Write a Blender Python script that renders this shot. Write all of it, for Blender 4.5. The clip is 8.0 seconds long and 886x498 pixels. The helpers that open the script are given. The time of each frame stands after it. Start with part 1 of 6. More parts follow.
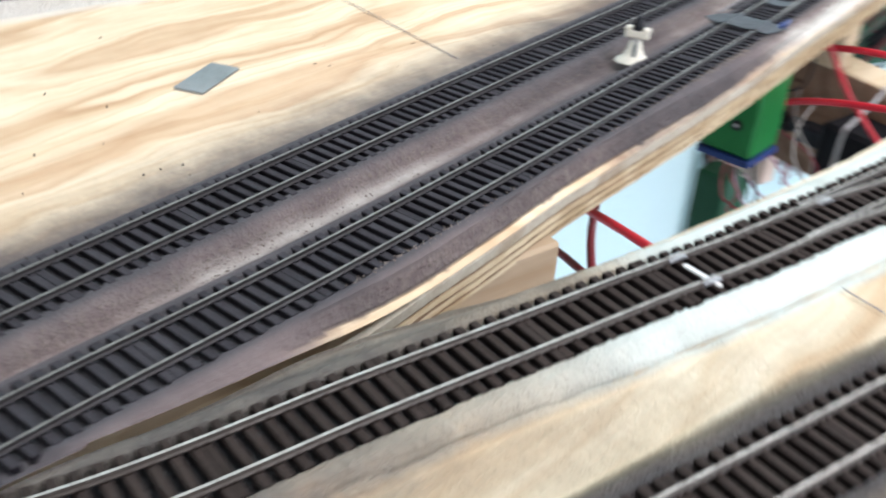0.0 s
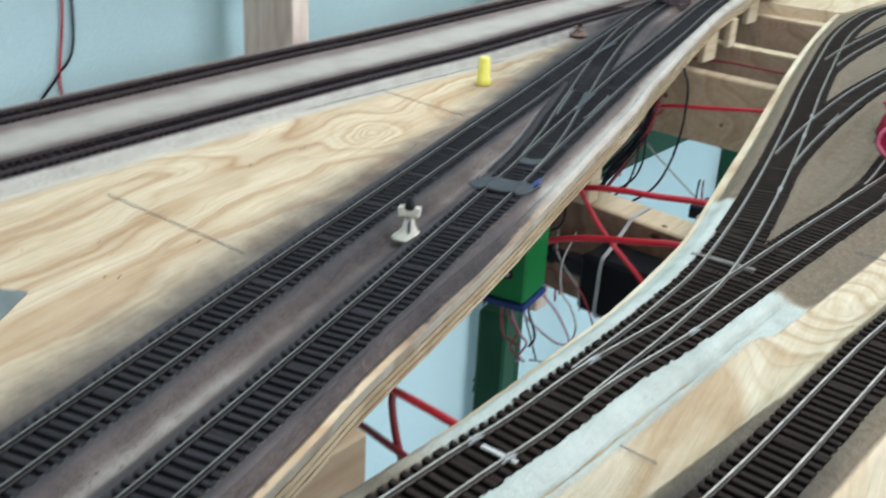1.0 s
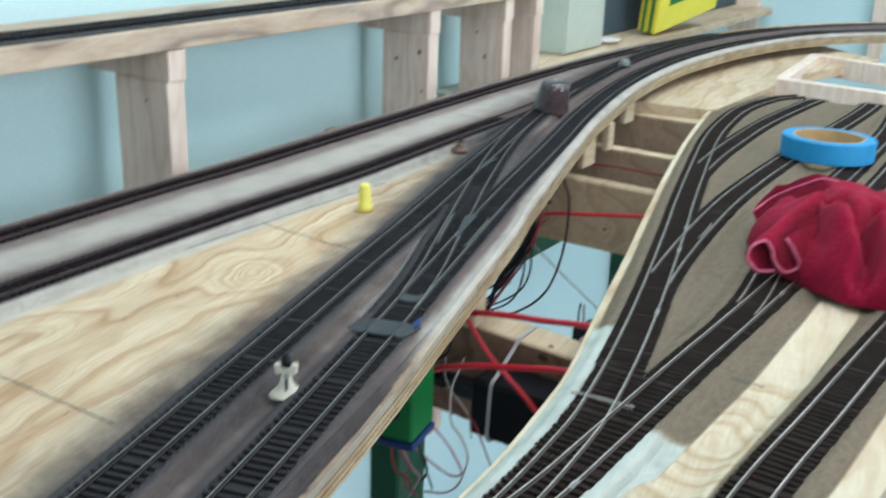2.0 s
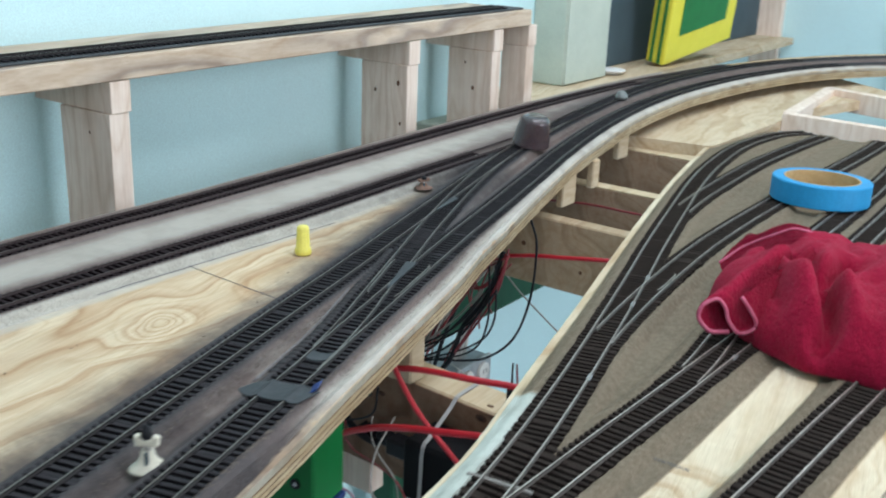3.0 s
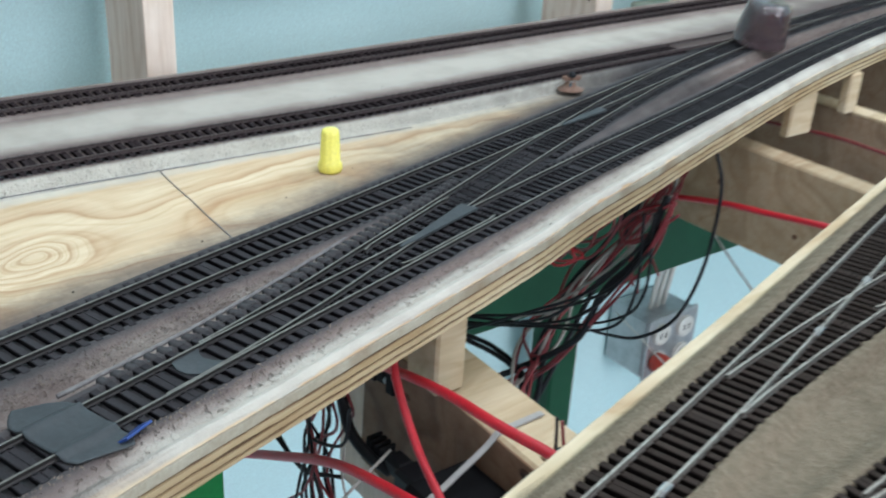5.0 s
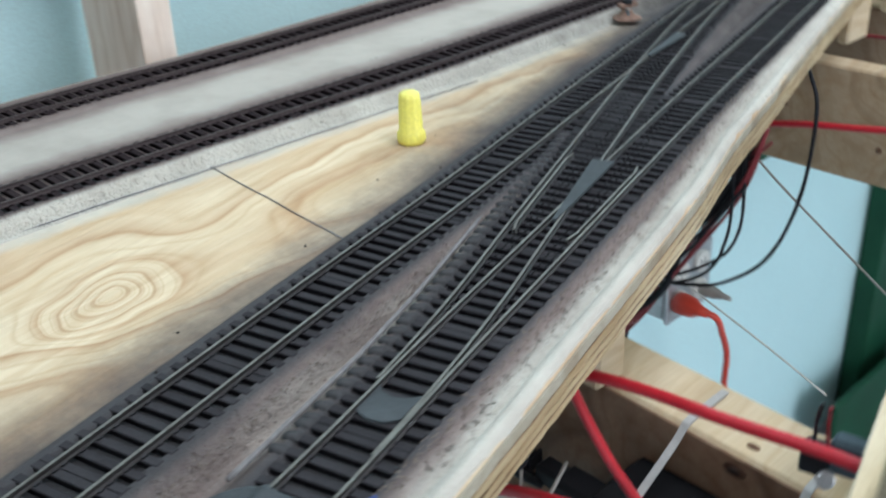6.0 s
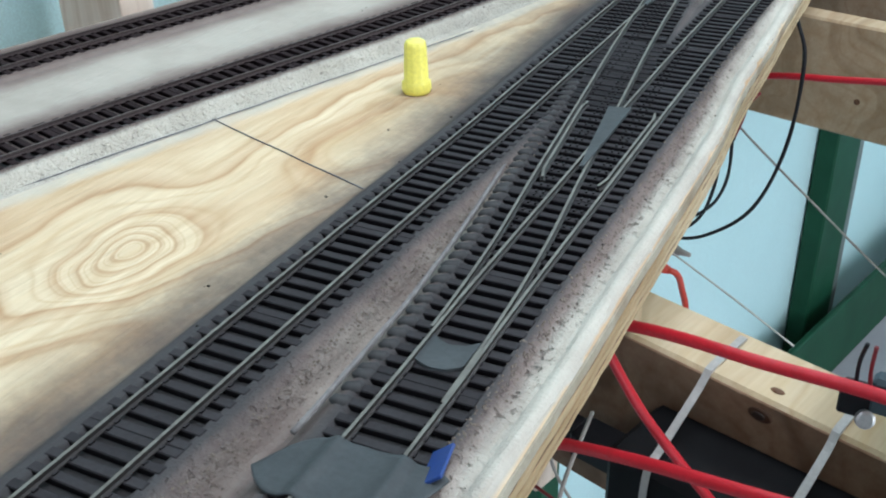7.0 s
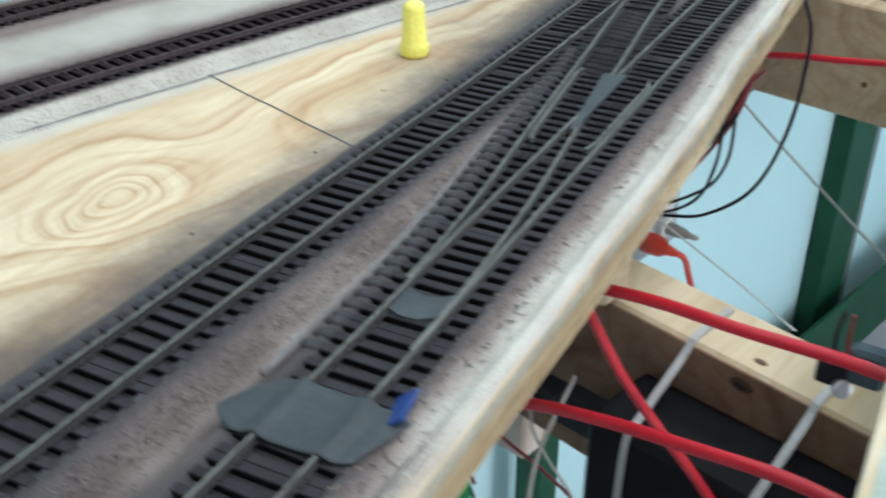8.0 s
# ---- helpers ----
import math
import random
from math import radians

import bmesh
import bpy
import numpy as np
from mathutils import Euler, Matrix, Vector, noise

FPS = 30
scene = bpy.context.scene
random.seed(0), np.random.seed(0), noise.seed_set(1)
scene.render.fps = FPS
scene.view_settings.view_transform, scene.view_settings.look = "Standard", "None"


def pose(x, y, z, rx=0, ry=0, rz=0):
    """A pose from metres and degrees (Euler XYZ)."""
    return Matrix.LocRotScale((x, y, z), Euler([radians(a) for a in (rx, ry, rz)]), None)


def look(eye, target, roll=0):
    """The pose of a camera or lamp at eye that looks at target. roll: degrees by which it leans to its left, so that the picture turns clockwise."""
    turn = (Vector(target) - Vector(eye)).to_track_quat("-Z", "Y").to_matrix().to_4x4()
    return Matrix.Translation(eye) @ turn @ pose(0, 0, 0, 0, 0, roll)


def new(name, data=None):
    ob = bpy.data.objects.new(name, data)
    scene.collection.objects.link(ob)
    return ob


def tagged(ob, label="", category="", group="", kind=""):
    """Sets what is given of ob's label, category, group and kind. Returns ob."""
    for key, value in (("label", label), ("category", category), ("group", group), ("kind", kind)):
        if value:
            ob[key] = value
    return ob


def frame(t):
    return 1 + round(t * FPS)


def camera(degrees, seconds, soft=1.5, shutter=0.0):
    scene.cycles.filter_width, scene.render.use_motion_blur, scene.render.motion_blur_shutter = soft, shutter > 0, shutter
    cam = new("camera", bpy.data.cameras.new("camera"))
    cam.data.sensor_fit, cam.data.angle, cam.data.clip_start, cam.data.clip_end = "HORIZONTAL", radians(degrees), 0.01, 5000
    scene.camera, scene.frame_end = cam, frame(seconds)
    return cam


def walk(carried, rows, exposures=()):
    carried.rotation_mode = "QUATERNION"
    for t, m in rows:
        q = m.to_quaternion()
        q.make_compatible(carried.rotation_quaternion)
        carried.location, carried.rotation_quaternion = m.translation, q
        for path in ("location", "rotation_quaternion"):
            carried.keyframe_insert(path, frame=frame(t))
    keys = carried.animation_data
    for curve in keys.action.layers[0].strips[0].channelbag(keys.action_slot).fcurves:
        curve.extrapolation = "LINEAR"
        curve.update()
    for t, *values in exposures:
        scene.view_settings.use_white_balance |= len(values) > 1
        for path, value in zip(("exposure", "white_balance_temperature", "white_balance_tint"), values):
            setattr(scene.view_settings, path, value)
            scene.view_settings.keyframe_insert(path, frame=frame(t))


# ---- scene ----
# ---- camera ----
cam = camera(46.3, 8.0, soft=2.0, shutter=0.7)
# seconds, eye, then yaw, pitch and lean in degrees
ROWS = [
    (0, 0.03950, -0.00338, 0.19064, 40.206, -31.149, 4.131),
    (0.2, 0.03984, -0.02947, 0.19515, 35.891, -29.930, 3.176),
    (0.5, 0.04238, -0.02479, 0.21241, 32.185, -28.604, 2.759),
    (0.8, 0.04087, -0.02221, 0.22820, 28.759, -25.524, 3.346),
    (1, 0.04008, -0.01577, 0.23626, 27.399, -24.366, 2.923),
    (1.2, 0.03863, -0.01122, 0.23693, 26.711, -23.735, 2.128),
    (1.5, 0.03678, -0.00132, 0.24892, 25.670, -23.551, 1.508),
    (1.7, 0.03951, 0.00835, 0.25302, 24.674, -21.411, 1.503),
    (2, 0.04576, 0.00700, 0.27146, 22.024, -19.752, 1.868),
    (2.2, 0.05059, 0.01189, 0.27560, 21.405, -19.053, 1.613),
    (3.3, 0.11553, 0.13761, 0.27178, 27.067, -18.731, 2.466),
    (3.5, 0.12514, 0.16967, 0.26567, 29.193, -19.994, 2.322),
    (3.8, 0.11951, 0.22562, 0.25295, 30.824, -20.932, 2.105),
    (4, 0.10724, 0.26595, 0.24810, 32.684, -21.318, 3.138),
    (4.2, 0.09294, 0.30611, 0.23923, 34.496, -21.872, 4.338),
    (5.3, 0.03330, 0.43151, 0.19332, 42.510, -26.113, 1.628),
    (5.4, 0.02190, 0.43623, 0.18935, 42.693, -26.174, 0.880),
    (5.5, 0.00847, 0.43526, 0.18890, 42.723, -26.411, 0.551),
    (5.8, -0.03279, 0.42249, 0.18652, 39.725, -27.356, -1.868),
    (6, -0.06084, 0.41309, 0.17676, 36.257, -27.571, -2.451),
    (6.2, -0.07435, 0.40660, 0.17272, 34.086, -28.441, -2.956),
    (6.5, -0.08797, 0.39685, 0.16671, 32.050, -29.702, -1.925),
    (6.7, -0.09086, 0.39483, 0.17081, 32.378, -30.491, -2.465),
    (7, -0.09141, 0.39833, 0.16877, 32.202, -29.611, -1.395),
    (7.2, -0.09170, 0.40015, 0.16801, 32.355, -29.678, -1.148),
    (7.5, -0.09388, 0.39707, 0.16558, 33.058, -30.177, -0.005),
    (7.8, -0.08868, 0.39971, 0.16464, 33.978, -30.756, -0.739),
    (8, -0.07965, 0.39937, 0.16216, 33.199, -30.571, -0.030),
]
walk(cam, [(t, pose(x, y, z, 90 + pitch, 0, yaw) @ pose(0, 0, 0, 0, 0, lean)) for t, x, y, z, yaw, pitch, lean in ROWS],
     exposures=[(0, 0.50, 6520, 20), (0.5, 0.06, 6450, 17), (1, -0.14, 6350, 12), (2.2, -0.28, 6260, 9), (3.5, -0.31, 6240, 10), (4.2, -0.18, 6230, 10), (5.5, -0.12, 6230, 10), (6, -0.15, 6230, 10), (6.5, -0.09, 6220, 9), (7, -0.06, 6220, 9), (8, -0.05, 6220, 9)])

# ---- light ----
FLOOR_Z, CEIL_Z = -1.05, 1.45          # the layout's deck is the level z = 0
world = bpy.data.worlds.new("world")
world.use_nodes = True
scene.world = world
sky = world.node_tree.nodes.new("ShaderNodeTexSky")
sky.sky_type, sky.sun_disc, sky.sun_elevation, sky.sun_rotation = "NISHITA", False, radians(40), radians(120)
world.node_tree.links.new(sky.outputs[0], world.node_tree.nodes["Background"].inputs[0])
world.node_tree.nodes["Background"].inputs[1].default_value = 0.10


def area_lamp(name, m, sx, sy, watts, colour):
    data = bpy.data.lights.new(name, "AREA")
    data.shape, data.size, data.size_y, data.energy, data.color = "RECTANGLE", sx, sy, watts, colour
    ob = new(name, data)
    ob.matrix_world = m
    return ob


area_lamp("ceiling_light_lamp", look((0.30, 0.85, CEIL_Z - 0.09), (0.30, 0.85, 0), 0), 1.2, 0.5, 17, (0.94, 0.96, 1.0))
area_lamp("ceiling_light_lamp", look((0.30, 2.05, CEIL_Z - 0.09), (0.30, 2.05, 0), 0), 1.2, 0.5, 14.5, (0.94, 0.96, 1.0))
# the daylight of an assumed, unseen window in the south wall
area_lamp("window_lamp", look((0.650, -1.633, 0.85), (0.650 + 0.05, -1.633 + 0.9815, 0.80), 0), 1.20, 0.75, 16, (0.90, 0.95, 1.0))
# fill for the wall below the decks, from an added, unseen glazed door (east)
area_lamp("door_lamp", look((1.783, 0.683, 0.22), (0.803, 0.874, 0.22), 0), 1.0, 1.35, 38, (0.90, 0.95, 1.0))


# ---- materials ----
class Nodes:
    """Short hand for a node tree."""

    def __init__(self, name):
        self.m = bpy.data.materials.new(name)
        self.m.use_nodes = True
        self.t = self.m.node_tree
        self.b = self.t.nodes["Principled BSDF"]

    def node(self, kind, **inputs):
        n = self.t.nodes.new(kind)
        for k, v in inputs.items():
            self.put(n, k, v)
        return n

    def put(self, n, key, v):
        sock = n.inputs[int(key[1:])] if key[0] == "i" and key[1:].isdigit() else n.inputs[key]
        if isinstance(v, bpy.types.NodeSocket):
            self.t.links.new(v, sock)
        else:
            sock.default_value = v

    def coord(self, scale=(1, 1, 1), rz=0.0, kind="Object"):
        c = self.node("ShaderNodeTexCoord")
        m = self.node("ShaderNodeMapping", Vector=c.outputs[kind], Scale=scale, Rotation=(0, 0, radians(rz)))
        return m.outputs[0]

    def noise(self, vec, scale, detail=4.0, rough=0.55, distort=0.0):
        n = self.node("ShaderNodeTexNoise", Vector=vec, Scale=scale, Detail=detail, Roughness=rough, Distortion=distort)
        return n.outputs["Fac"]

    def ramp(self, fac, *stops):
        r = self.node("ShaderNodeValToRGB", Fac=fac)
        e = r.color_ramp.elements
        while len(e) < len(stops):
            e.new(0.5)
        for k, (at, col) in zip(e, stops):
            k.position, k.color = at, (*col, 1) if len(col) == 3 else col
        return r.outputs[0]

    def mix(self, fac, a, b, blend="MIX"):
        n = self.t.nodes.new("ShaderNodeMix")
        n.data_type, n.blend_type = "RGBA", blend
        for k, v in ((0, fac), (6, a), (7, b)):
            if isinstance(v, bpy.types.NodeSocket):
                self.t.links.new(v, n.inputs[k])
            else:
                n.inputs[k].default_value = v if k == 0 else (*v, 1)
        return n.outputs[2]

    def math(self, op, a, b=0.0, c=0.0):
        n = self.t.nodes.new("ShaderNodeMath")
        n.operation = op
        for k, v in enumerate((a, b, c)):
            if isinstance(v, bpy.types.NodeSocket):
                self.t.links.new(v, n.inputs[k])
            else:
                n.inputs[k].default_value = v
        return n.outputs[0]

    def attr(self, name):
        n = self.t.nodes.new("ShaderNodeAttribute")
        n.attribute_name = name
        return n.outputs["Fac"]

    def bump(self, height, strength=0.3, dist=0.001):
        n = self.node("ShaderNodeBump", Height=height, Strength=strength, Distance=dist)
        self.put(self.b, "Normal", n.outputs[0])

    def end(self, colour, rough=0.6, metal=0.0, spec=0.4):
        self.put(self.b, "Base Color", (*colour, 1) if isinstance(colour, tuple) else colour)
        self.put(self.b, "Roughness", rough)
        self.put(self.b, "Metallic", metal)
        self.put(self.b, "Specular IOR Level", spec)
        return self.m


def stained(name, a, b, scale=60.0, rough=0.6, metal=0.0, spec=0.4, bump=0.2, dist=0.0006, fine=600.0, c=None):
    """A surface that wanders between two colours, with a fine grain on it."""
    n = Nodes(name)
    v = n.coord()
    f = n.noise(v, scale, 5.0, 0.6)
    g = n.noise(v, fine, 3.0, 0.6)
    col = n.ramp(f, (0.3, a), (0.7, b))
    if c:
        col = n.mix(n.ramp(n.noise(v, scale * 0.35, 3.0), (0.52, (0, 0, 0)), (0.68, (1, 1, 1))), col, c)
    col = n.mix(0.22, col, n.ramp(g, (0.3, (0.2, 0.2, 0.2)), (0.75, (1, 1, 1))), "MULTIPLY")
    n.bump(g, bump, dist)
    return n.end(col, rough, metal, spec)


def wood(name, pale, dark, rz=0.0, scale=1.0, knots=(), bands=7.0, paint=False, warp=0.03, upright=False, browns=((0.212, 0.163, 0.150), (0.144, 0.110, 0.104), (0.32, 0.260, 0.226)), whites=((0.46, 0.47, 0.46), (0.39, 0.385, 0.365))):
    """Sawn softwood or plywood veneer: contour bands of a stretched noise, rings round knots, fine fibre; paint by attributes."""
    n = Nodes(name)
    plain = n.coord(kind="Object")
    bend = n.node("ShaderNodeTexNoise", Vector=plain, Scale=15.0, Detail=2.5, Roughness=0.5)
    off = n.node("ShaderNodeVectorMath", i0=bend.outputs["Color"], i1=(0.5, 0.5, 0.5))
    off.operation = "SUBTRACT"
    amp = n.node("ShaderNodeVectorMath", i0=off.outputs[0], i1=(warp, warp * 1.6, 0.0))
    amp.operation = "MULTIPLY"
    sum_ = n.node("ShaderNodeVectorMath", i0=plain, i1=amp.outputs[0])
    base = sum_.outputs[0]
    v = n.node("ShaderNodeMapping", Vector=base, Scale=(9.0 * scale, (9.0 if upright else 1.5) * scale, (1.5 if upright else 9.0) * scale), Rotation=(0, 0, 0 if upright else radians(rz))).outputs[0]
    field = n.noise(v, 1.0, 2.0, 0.4, 0.0)
    middle, eye_ = 0.0, 0.0
    for kx, ky, size, power in knots:
        at = n.node("ShaderNodeVectorMath", i0=base, i1=(kx, ky, 0.0))
        at.operation = "SUBTRACT"
        flat = n.node("ShaderNodeMapping", Vector=at.outputs[0], Scale=(1.0, 0.74, 0.0))
        ln = n.node("ShaderNodeVectorMath", i0=flat.outputs[0])
        ln.operation = "LENGTH"
        r = n.math("DIVIDE", ln.outputs["Value"], size)
        bell = n.math("POWER", 2.718, n.math("MULTIPLY", n.math("MULTIPLY", r, r), -1.0))
        field = n.math("ADD", field, n.math("MULTIPLY", bell, power))
        if size < 0.025 and power > 0.5:
            middle = n.math("MULTIPLY", bell, 0.62)
            eye_ = n.ramp(ln.outputs["Value"], (0.0030, (1, 1, 1)), (0.0060, (0, 0, 0)))
    saw = n.math("FRACT", n.math("MULTIPLY", field, bands))
    fibre = n.noise(n.coord((420.0, 420.0, 22.0) if upright else (420.0, 22.0, 420.0), 0 if upright else rz), 1.0, 3.0, 0.6)
    broad = n.noise(n.coord((5.0, 2.0, 5.0), rz), 1.0, 2.0)
    dirt = n.noise(plain, 24.0, 4.0, 0.65)
    mid = tuple((p + q) / 2 for p, q in zip(pale, dark))
    col = n.ramp(saw, (0.0, dark), (0.05, mid), (0.14, pale), (0.52, pale), (0.80, mid), (1.0, dark))
    thin = n.ramp(n.math("FRACT", n.math("MULTIPLY", field, bands * 2.6)), (0.0, (0.70, 0.58, 0.46)), (0.16, (1, 1, 1)), (0.80, (1, 1, 1)), (1.0, (0.70, 0.58, 0.46)))
    col = n.mix(0.42, col, thin, "MULTIPLY")
    if knots:
        col = n.mix(middle, col, tuple(0.6 * a + 0.4 * b for a, b in zip(pale, dark)))
        col = n.mix(n.math("MULTIPLY", eye_, 0.75), col, tuple(0.25 * a + 0.75 * b for a, b in zip(pale, dark)))
    col = n.mix(n.math("MULTIPLY", broad, 0.36), col, mid)
    streak = n.noise(n.node("ShaderNodeMapping", Vector=base, Scale=(95.0, 95.0 if upright else 5.0, 5.0 if upright else 95.0), Rotation=(0, 0, 0 if upright else radians(rz))).outputs[0], 1.0, 3.0, 0.6)
    col = n.mix(0.45, col, n.ramp(streak, (0.30, tuple(0.80 * c / max(pale) for c in mid)), (0.58, (1, 1, 1))), "MULTIPLY")
    col = n.mix(0.25, col, n.ramp(fibre, (0.25, (0.55, 0.46, 0.38)), (0.65, (1, 1, 1))), "MULTIPLY")
    col = n.mix(0.18, col, n.ramp(dirt, (0.3, (0.5, 0.42, 0.36)), (0.6, (1, 1, 1))), "MULTIPLY")
    rough = 0.72 if paint else 0.62
    height = fibre
    if paint:
        v0 = n.coord()
        sp = n.noise(v0, 260.0, 4.0, 0.7)
        blot = n.noise(v0, 34.0, 4.0, 0.6)
        edge = n.math("MULTIPLY_ADD", n.math("SUBTRACT", blot, 0.5), 0.55, n.math("MULTIPLY", n.math("SUBTRACT", sp, 0.5), 0.25))

        def cover(attr, lo, hi):
            a = n.math("ADD", n.attr(attr), n.math("MULTIPLY", edge, n.math("MULTIPLY", n.math("SUBTRACT", 1.0, n.attr(attr)), n.math("MULTIPLY", n.attr(attr), 4.0))))
            return n.ramp(a, (lo, (0, 0, 0)), (hi, (1, 1, 1)))

        white = n.mix(n.ramp(blot, (0.42, (0, 0, 0)), (0.70, (1, 1, 1))), whites[0], whites[1])
        brown = n.mix(blot, browns[0], browns[1])
        brown = n.mix(n.math("MULTIPLY", n.ramp(sp, (0.4, (0, 0, 0)), (0.75, (1, 1, 1))), n.math("MULTIPLY_ADD", n.attr("rough"), 0.8, 0.2)), brown, browns[2])
        grey = n.mix(blot, (0.076, 0.074, 0.078), (0.050, 0.047, 0.050))
        col = n.mix(cover("white", 0.25, 0.75), col, white)
        col = n.mix(cover("brown", 0.15, 0.85), col, brown)
        col = n.mix(cover("grey", 0.05, 0.95), col, grey)
        col = n.mix(n.attr("bed"), col, (0.040, 0.039, 0.041))
        col = n.mix(n.attr("veil"), col, browns[0])
        crumb = n.noise(v0, 900.0, 3.0, 0.6)
        pit = n.math("MULTIPLY", n.ramp(n.noise(v0, 430.0, 2.0, 0.5), (0.60, (0, 0, 0)), (0.70, (1, 1, 1))), n.attr("pits"))
        col = n.mix(n.math("MULTIPLY", pit, 0.38), col, (0.10, 0.080, 0.066))
        height = n.math("ADD", n.math("MULTIPLY", fibre, 0.25), n.math("SUBTRACT", n.math("MULTIPLY", n.math("MULTIPLY_ADD", crumb, 0.5, sp), n.attr("rough")), n.math("MULTIPLY", pit, 0.6)))
        n.bump(height, 1.0, 0.0035)
    else:
        n.bump(height, 0.25, 0.0006)
    return n.end(col, rough, 0.0, 0.05 if paint else 0.22)


PLY = wood("plywood_veneer", (0.770, 0.645, 0.462), (0.555, 0.382, 0.236), rz=9, scale=1.15,
           knots=((-0.339, 0.594, 0.0125, 0.40), (-0.345, 0.60, 0.036, 0.20), (-0.42, 0.52, 0.05, 0.22), (-0.300, 0.72, 0.055, 0.16)), bands=8.6, paint=True, warp=0.030,
           whites=((0.575, 0.553, 0.490), (0.48, 0.455, 0.400)))
PLY2 = wood("plywood_veneer_yard", (0.74, 0.66, 0.50), (0.53, 0.39, 0.245), rz=-14, scale=1.1,
            knots=((0.005, 0.505, 0.038, 0.95),), bands=4.5, paint=True, browns=((0.250, 0.204, 0.146), (0.180, 0.146, 0.104), (0.315, 0.263, 0.194)), whites=((0.53, 0.580, 0.530), (0.42, 0.455, 0.410)))
PINE = wood("sawn_pine", (0.66, 0.56, 0.41), (0.52, 0.40, 0.26), rz=0, scale=1.6, bands=5.0)
STUD = wood("sawn_stud", (0.86, 0.75, 0.66), (0.77, 0.64, 0.545), rz=0, scale=1.6, bands=4.0, upright=True, warp=0.012)
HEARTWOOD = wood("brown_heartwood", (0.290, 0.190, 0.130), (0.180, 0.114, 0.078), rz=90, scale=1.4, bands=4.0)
JOIST = wood("sawn_joist", (0.50, 0.395, 0.27), (0.38, 0.285, 0.185), rz=90, scale=1.4, bands=5.0)
WEATHERED = wood("weathered_pine_edge", (0.66, 0.55, 0.43), (0.33, 0.27, 0.23), rz=-11, scale=2.4, bands=3.0, warp=0.02)
GLUE = wood("plywood_cross_ply", (0.22, 0.145, 0.085), (0.12, 0.076, 0.045), rz=0, scale=4.0, bands=6.0)
EDGEPLY = wood("plywood_edge_ply", (0.58, 0.48, 0.32), (0.42, 0.32, 0.19), rz=0, scale=3.0, bands=4.0)
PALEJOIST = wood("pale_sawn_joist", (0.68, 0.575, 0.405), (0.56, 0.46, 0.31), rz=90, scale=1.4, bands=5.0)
# joist wood darkened in colour for the shade between the decks
SHADEDJOIST = wood("shaded_sawn_joist", (0.37, 0.275, 0.195), (0.27, 0.195, 0.135), rz=90, scale=1.4, bands=4.0)
CORE = wood("plywood_core", (0.56, 0.46, 0.31), (0.38, 0.29, 0.18), rz=0, scale=4.0, bands=6.0)


def sleeper_plastic(name, unlit_flank, lit_dust):
    """Dark moulded plastic: flanks coloured near black as if unlit, dusty upper faces coloured lighter."""
    n = Nodes(name)
    geo = n.node("ShaderNodeNewGeometry")
    place = n.node("ShaderNodeMapping", Vector=geo.outputs["Position"])
    f = n.noise(place.outputs[0], 90.0, 4.0, 0.6)
    g = n.noise(place.outputs[0], 700.0, 3.0, 0.6)
    each = n.node("ShaderNodeObjectInfo").outputs["Random"]
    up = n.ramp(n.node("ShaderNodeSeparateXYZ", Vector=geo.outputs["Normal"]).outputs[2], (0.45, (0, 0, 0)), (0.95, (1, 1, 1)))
    top = n.mix(f, tuple(c * 0.78 for c in lit_dust), tuple(c * 1.22 for c in lit_dust))
    top = n.mix(n.math("MULTIPLY", each, 0.35), top, unlit_flank)
    col = n.mix(up, unlit_flank, top)
    col = n.mix(0.25, col, n.ramp(g, (0.3, (0.3, 0.3, 0.3)), (0.7, (1, 1, 1))), "MULTIPLY")
    n.bump(g, 0.2, 0.0004)
    return n.end(col, 0.8, 0.0, 0.03)


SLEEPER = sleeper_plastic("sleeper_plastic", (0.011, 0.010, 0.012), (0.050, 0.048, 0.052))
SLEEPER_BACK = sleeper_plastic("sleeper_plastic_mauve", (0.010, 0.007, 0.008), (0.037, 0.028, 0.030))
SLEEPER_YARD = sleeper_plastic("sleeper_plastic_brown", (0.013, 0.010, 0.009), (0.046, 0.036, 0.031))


def rail_metal(name, side, top, rough, metal):
    """Painted or tarnished flanks; the running surface is burnished."""
    n = Nodes(name)
    v = n.coord()
    geo = n.node("ShaderNodeNewGeometry")
    sep = n.node("ShaderNodeSeparateXYZ", Vector=geo.outputs["Normal"])
    f = n.noise(v, 140.0, 4.0, 0.65)
    up = n.math("MULTIPLY", n.ramp(sep.outputs[2], (0.965, (0, 0, 0)), (0.992, (1, 1, 1))), n.ramp(f, (0.25, (0.35, 0.35, 0.35)), (0.6, (1, 1, 1))))
    col = n.mix(up, n.mix(f, side, tuple(c * 1.5 for c in side)), top)
    return n.end(col, rough, n.math("MULTIPLY", up, metal), 0.25)


RAIL = rail_metal("weathered_rail", (0.019, 0.017, 0.017), (0.205, 0.188, 0.168), 0.42, 0.6)
RAIL_BROWN = rail_metal("brown_weathered_rail", (0.040, 0.030, 0.030), (0.13, 0.11, 0.105), 0.5, 0.6)
RAIL_SHINY = rail_metal("nickel_silver_rail", (0.050, 0.042, 0.036), (0.46, 0.42, 0.375), 0.42, 0.8)
FROG = stained("painted_switch_plate", (0.048, 0.055, 0.060), (0.070, 0.079, 0.085), 50.0, 0.65, spec=0.2)
WALL = stained("pale_blue_wall_paint", (0.61, 0.85, 0.88), (0.66, 0.90, 0.93), 3.0, 0.75, spec=0.2, bump=0.05)
PLASTER = stained("white_plaster", (0.74, 0.74, 0.72), (0.80, 0.80, 0.78), 3.0, 0.85, spec=0.2, bump=0.05)
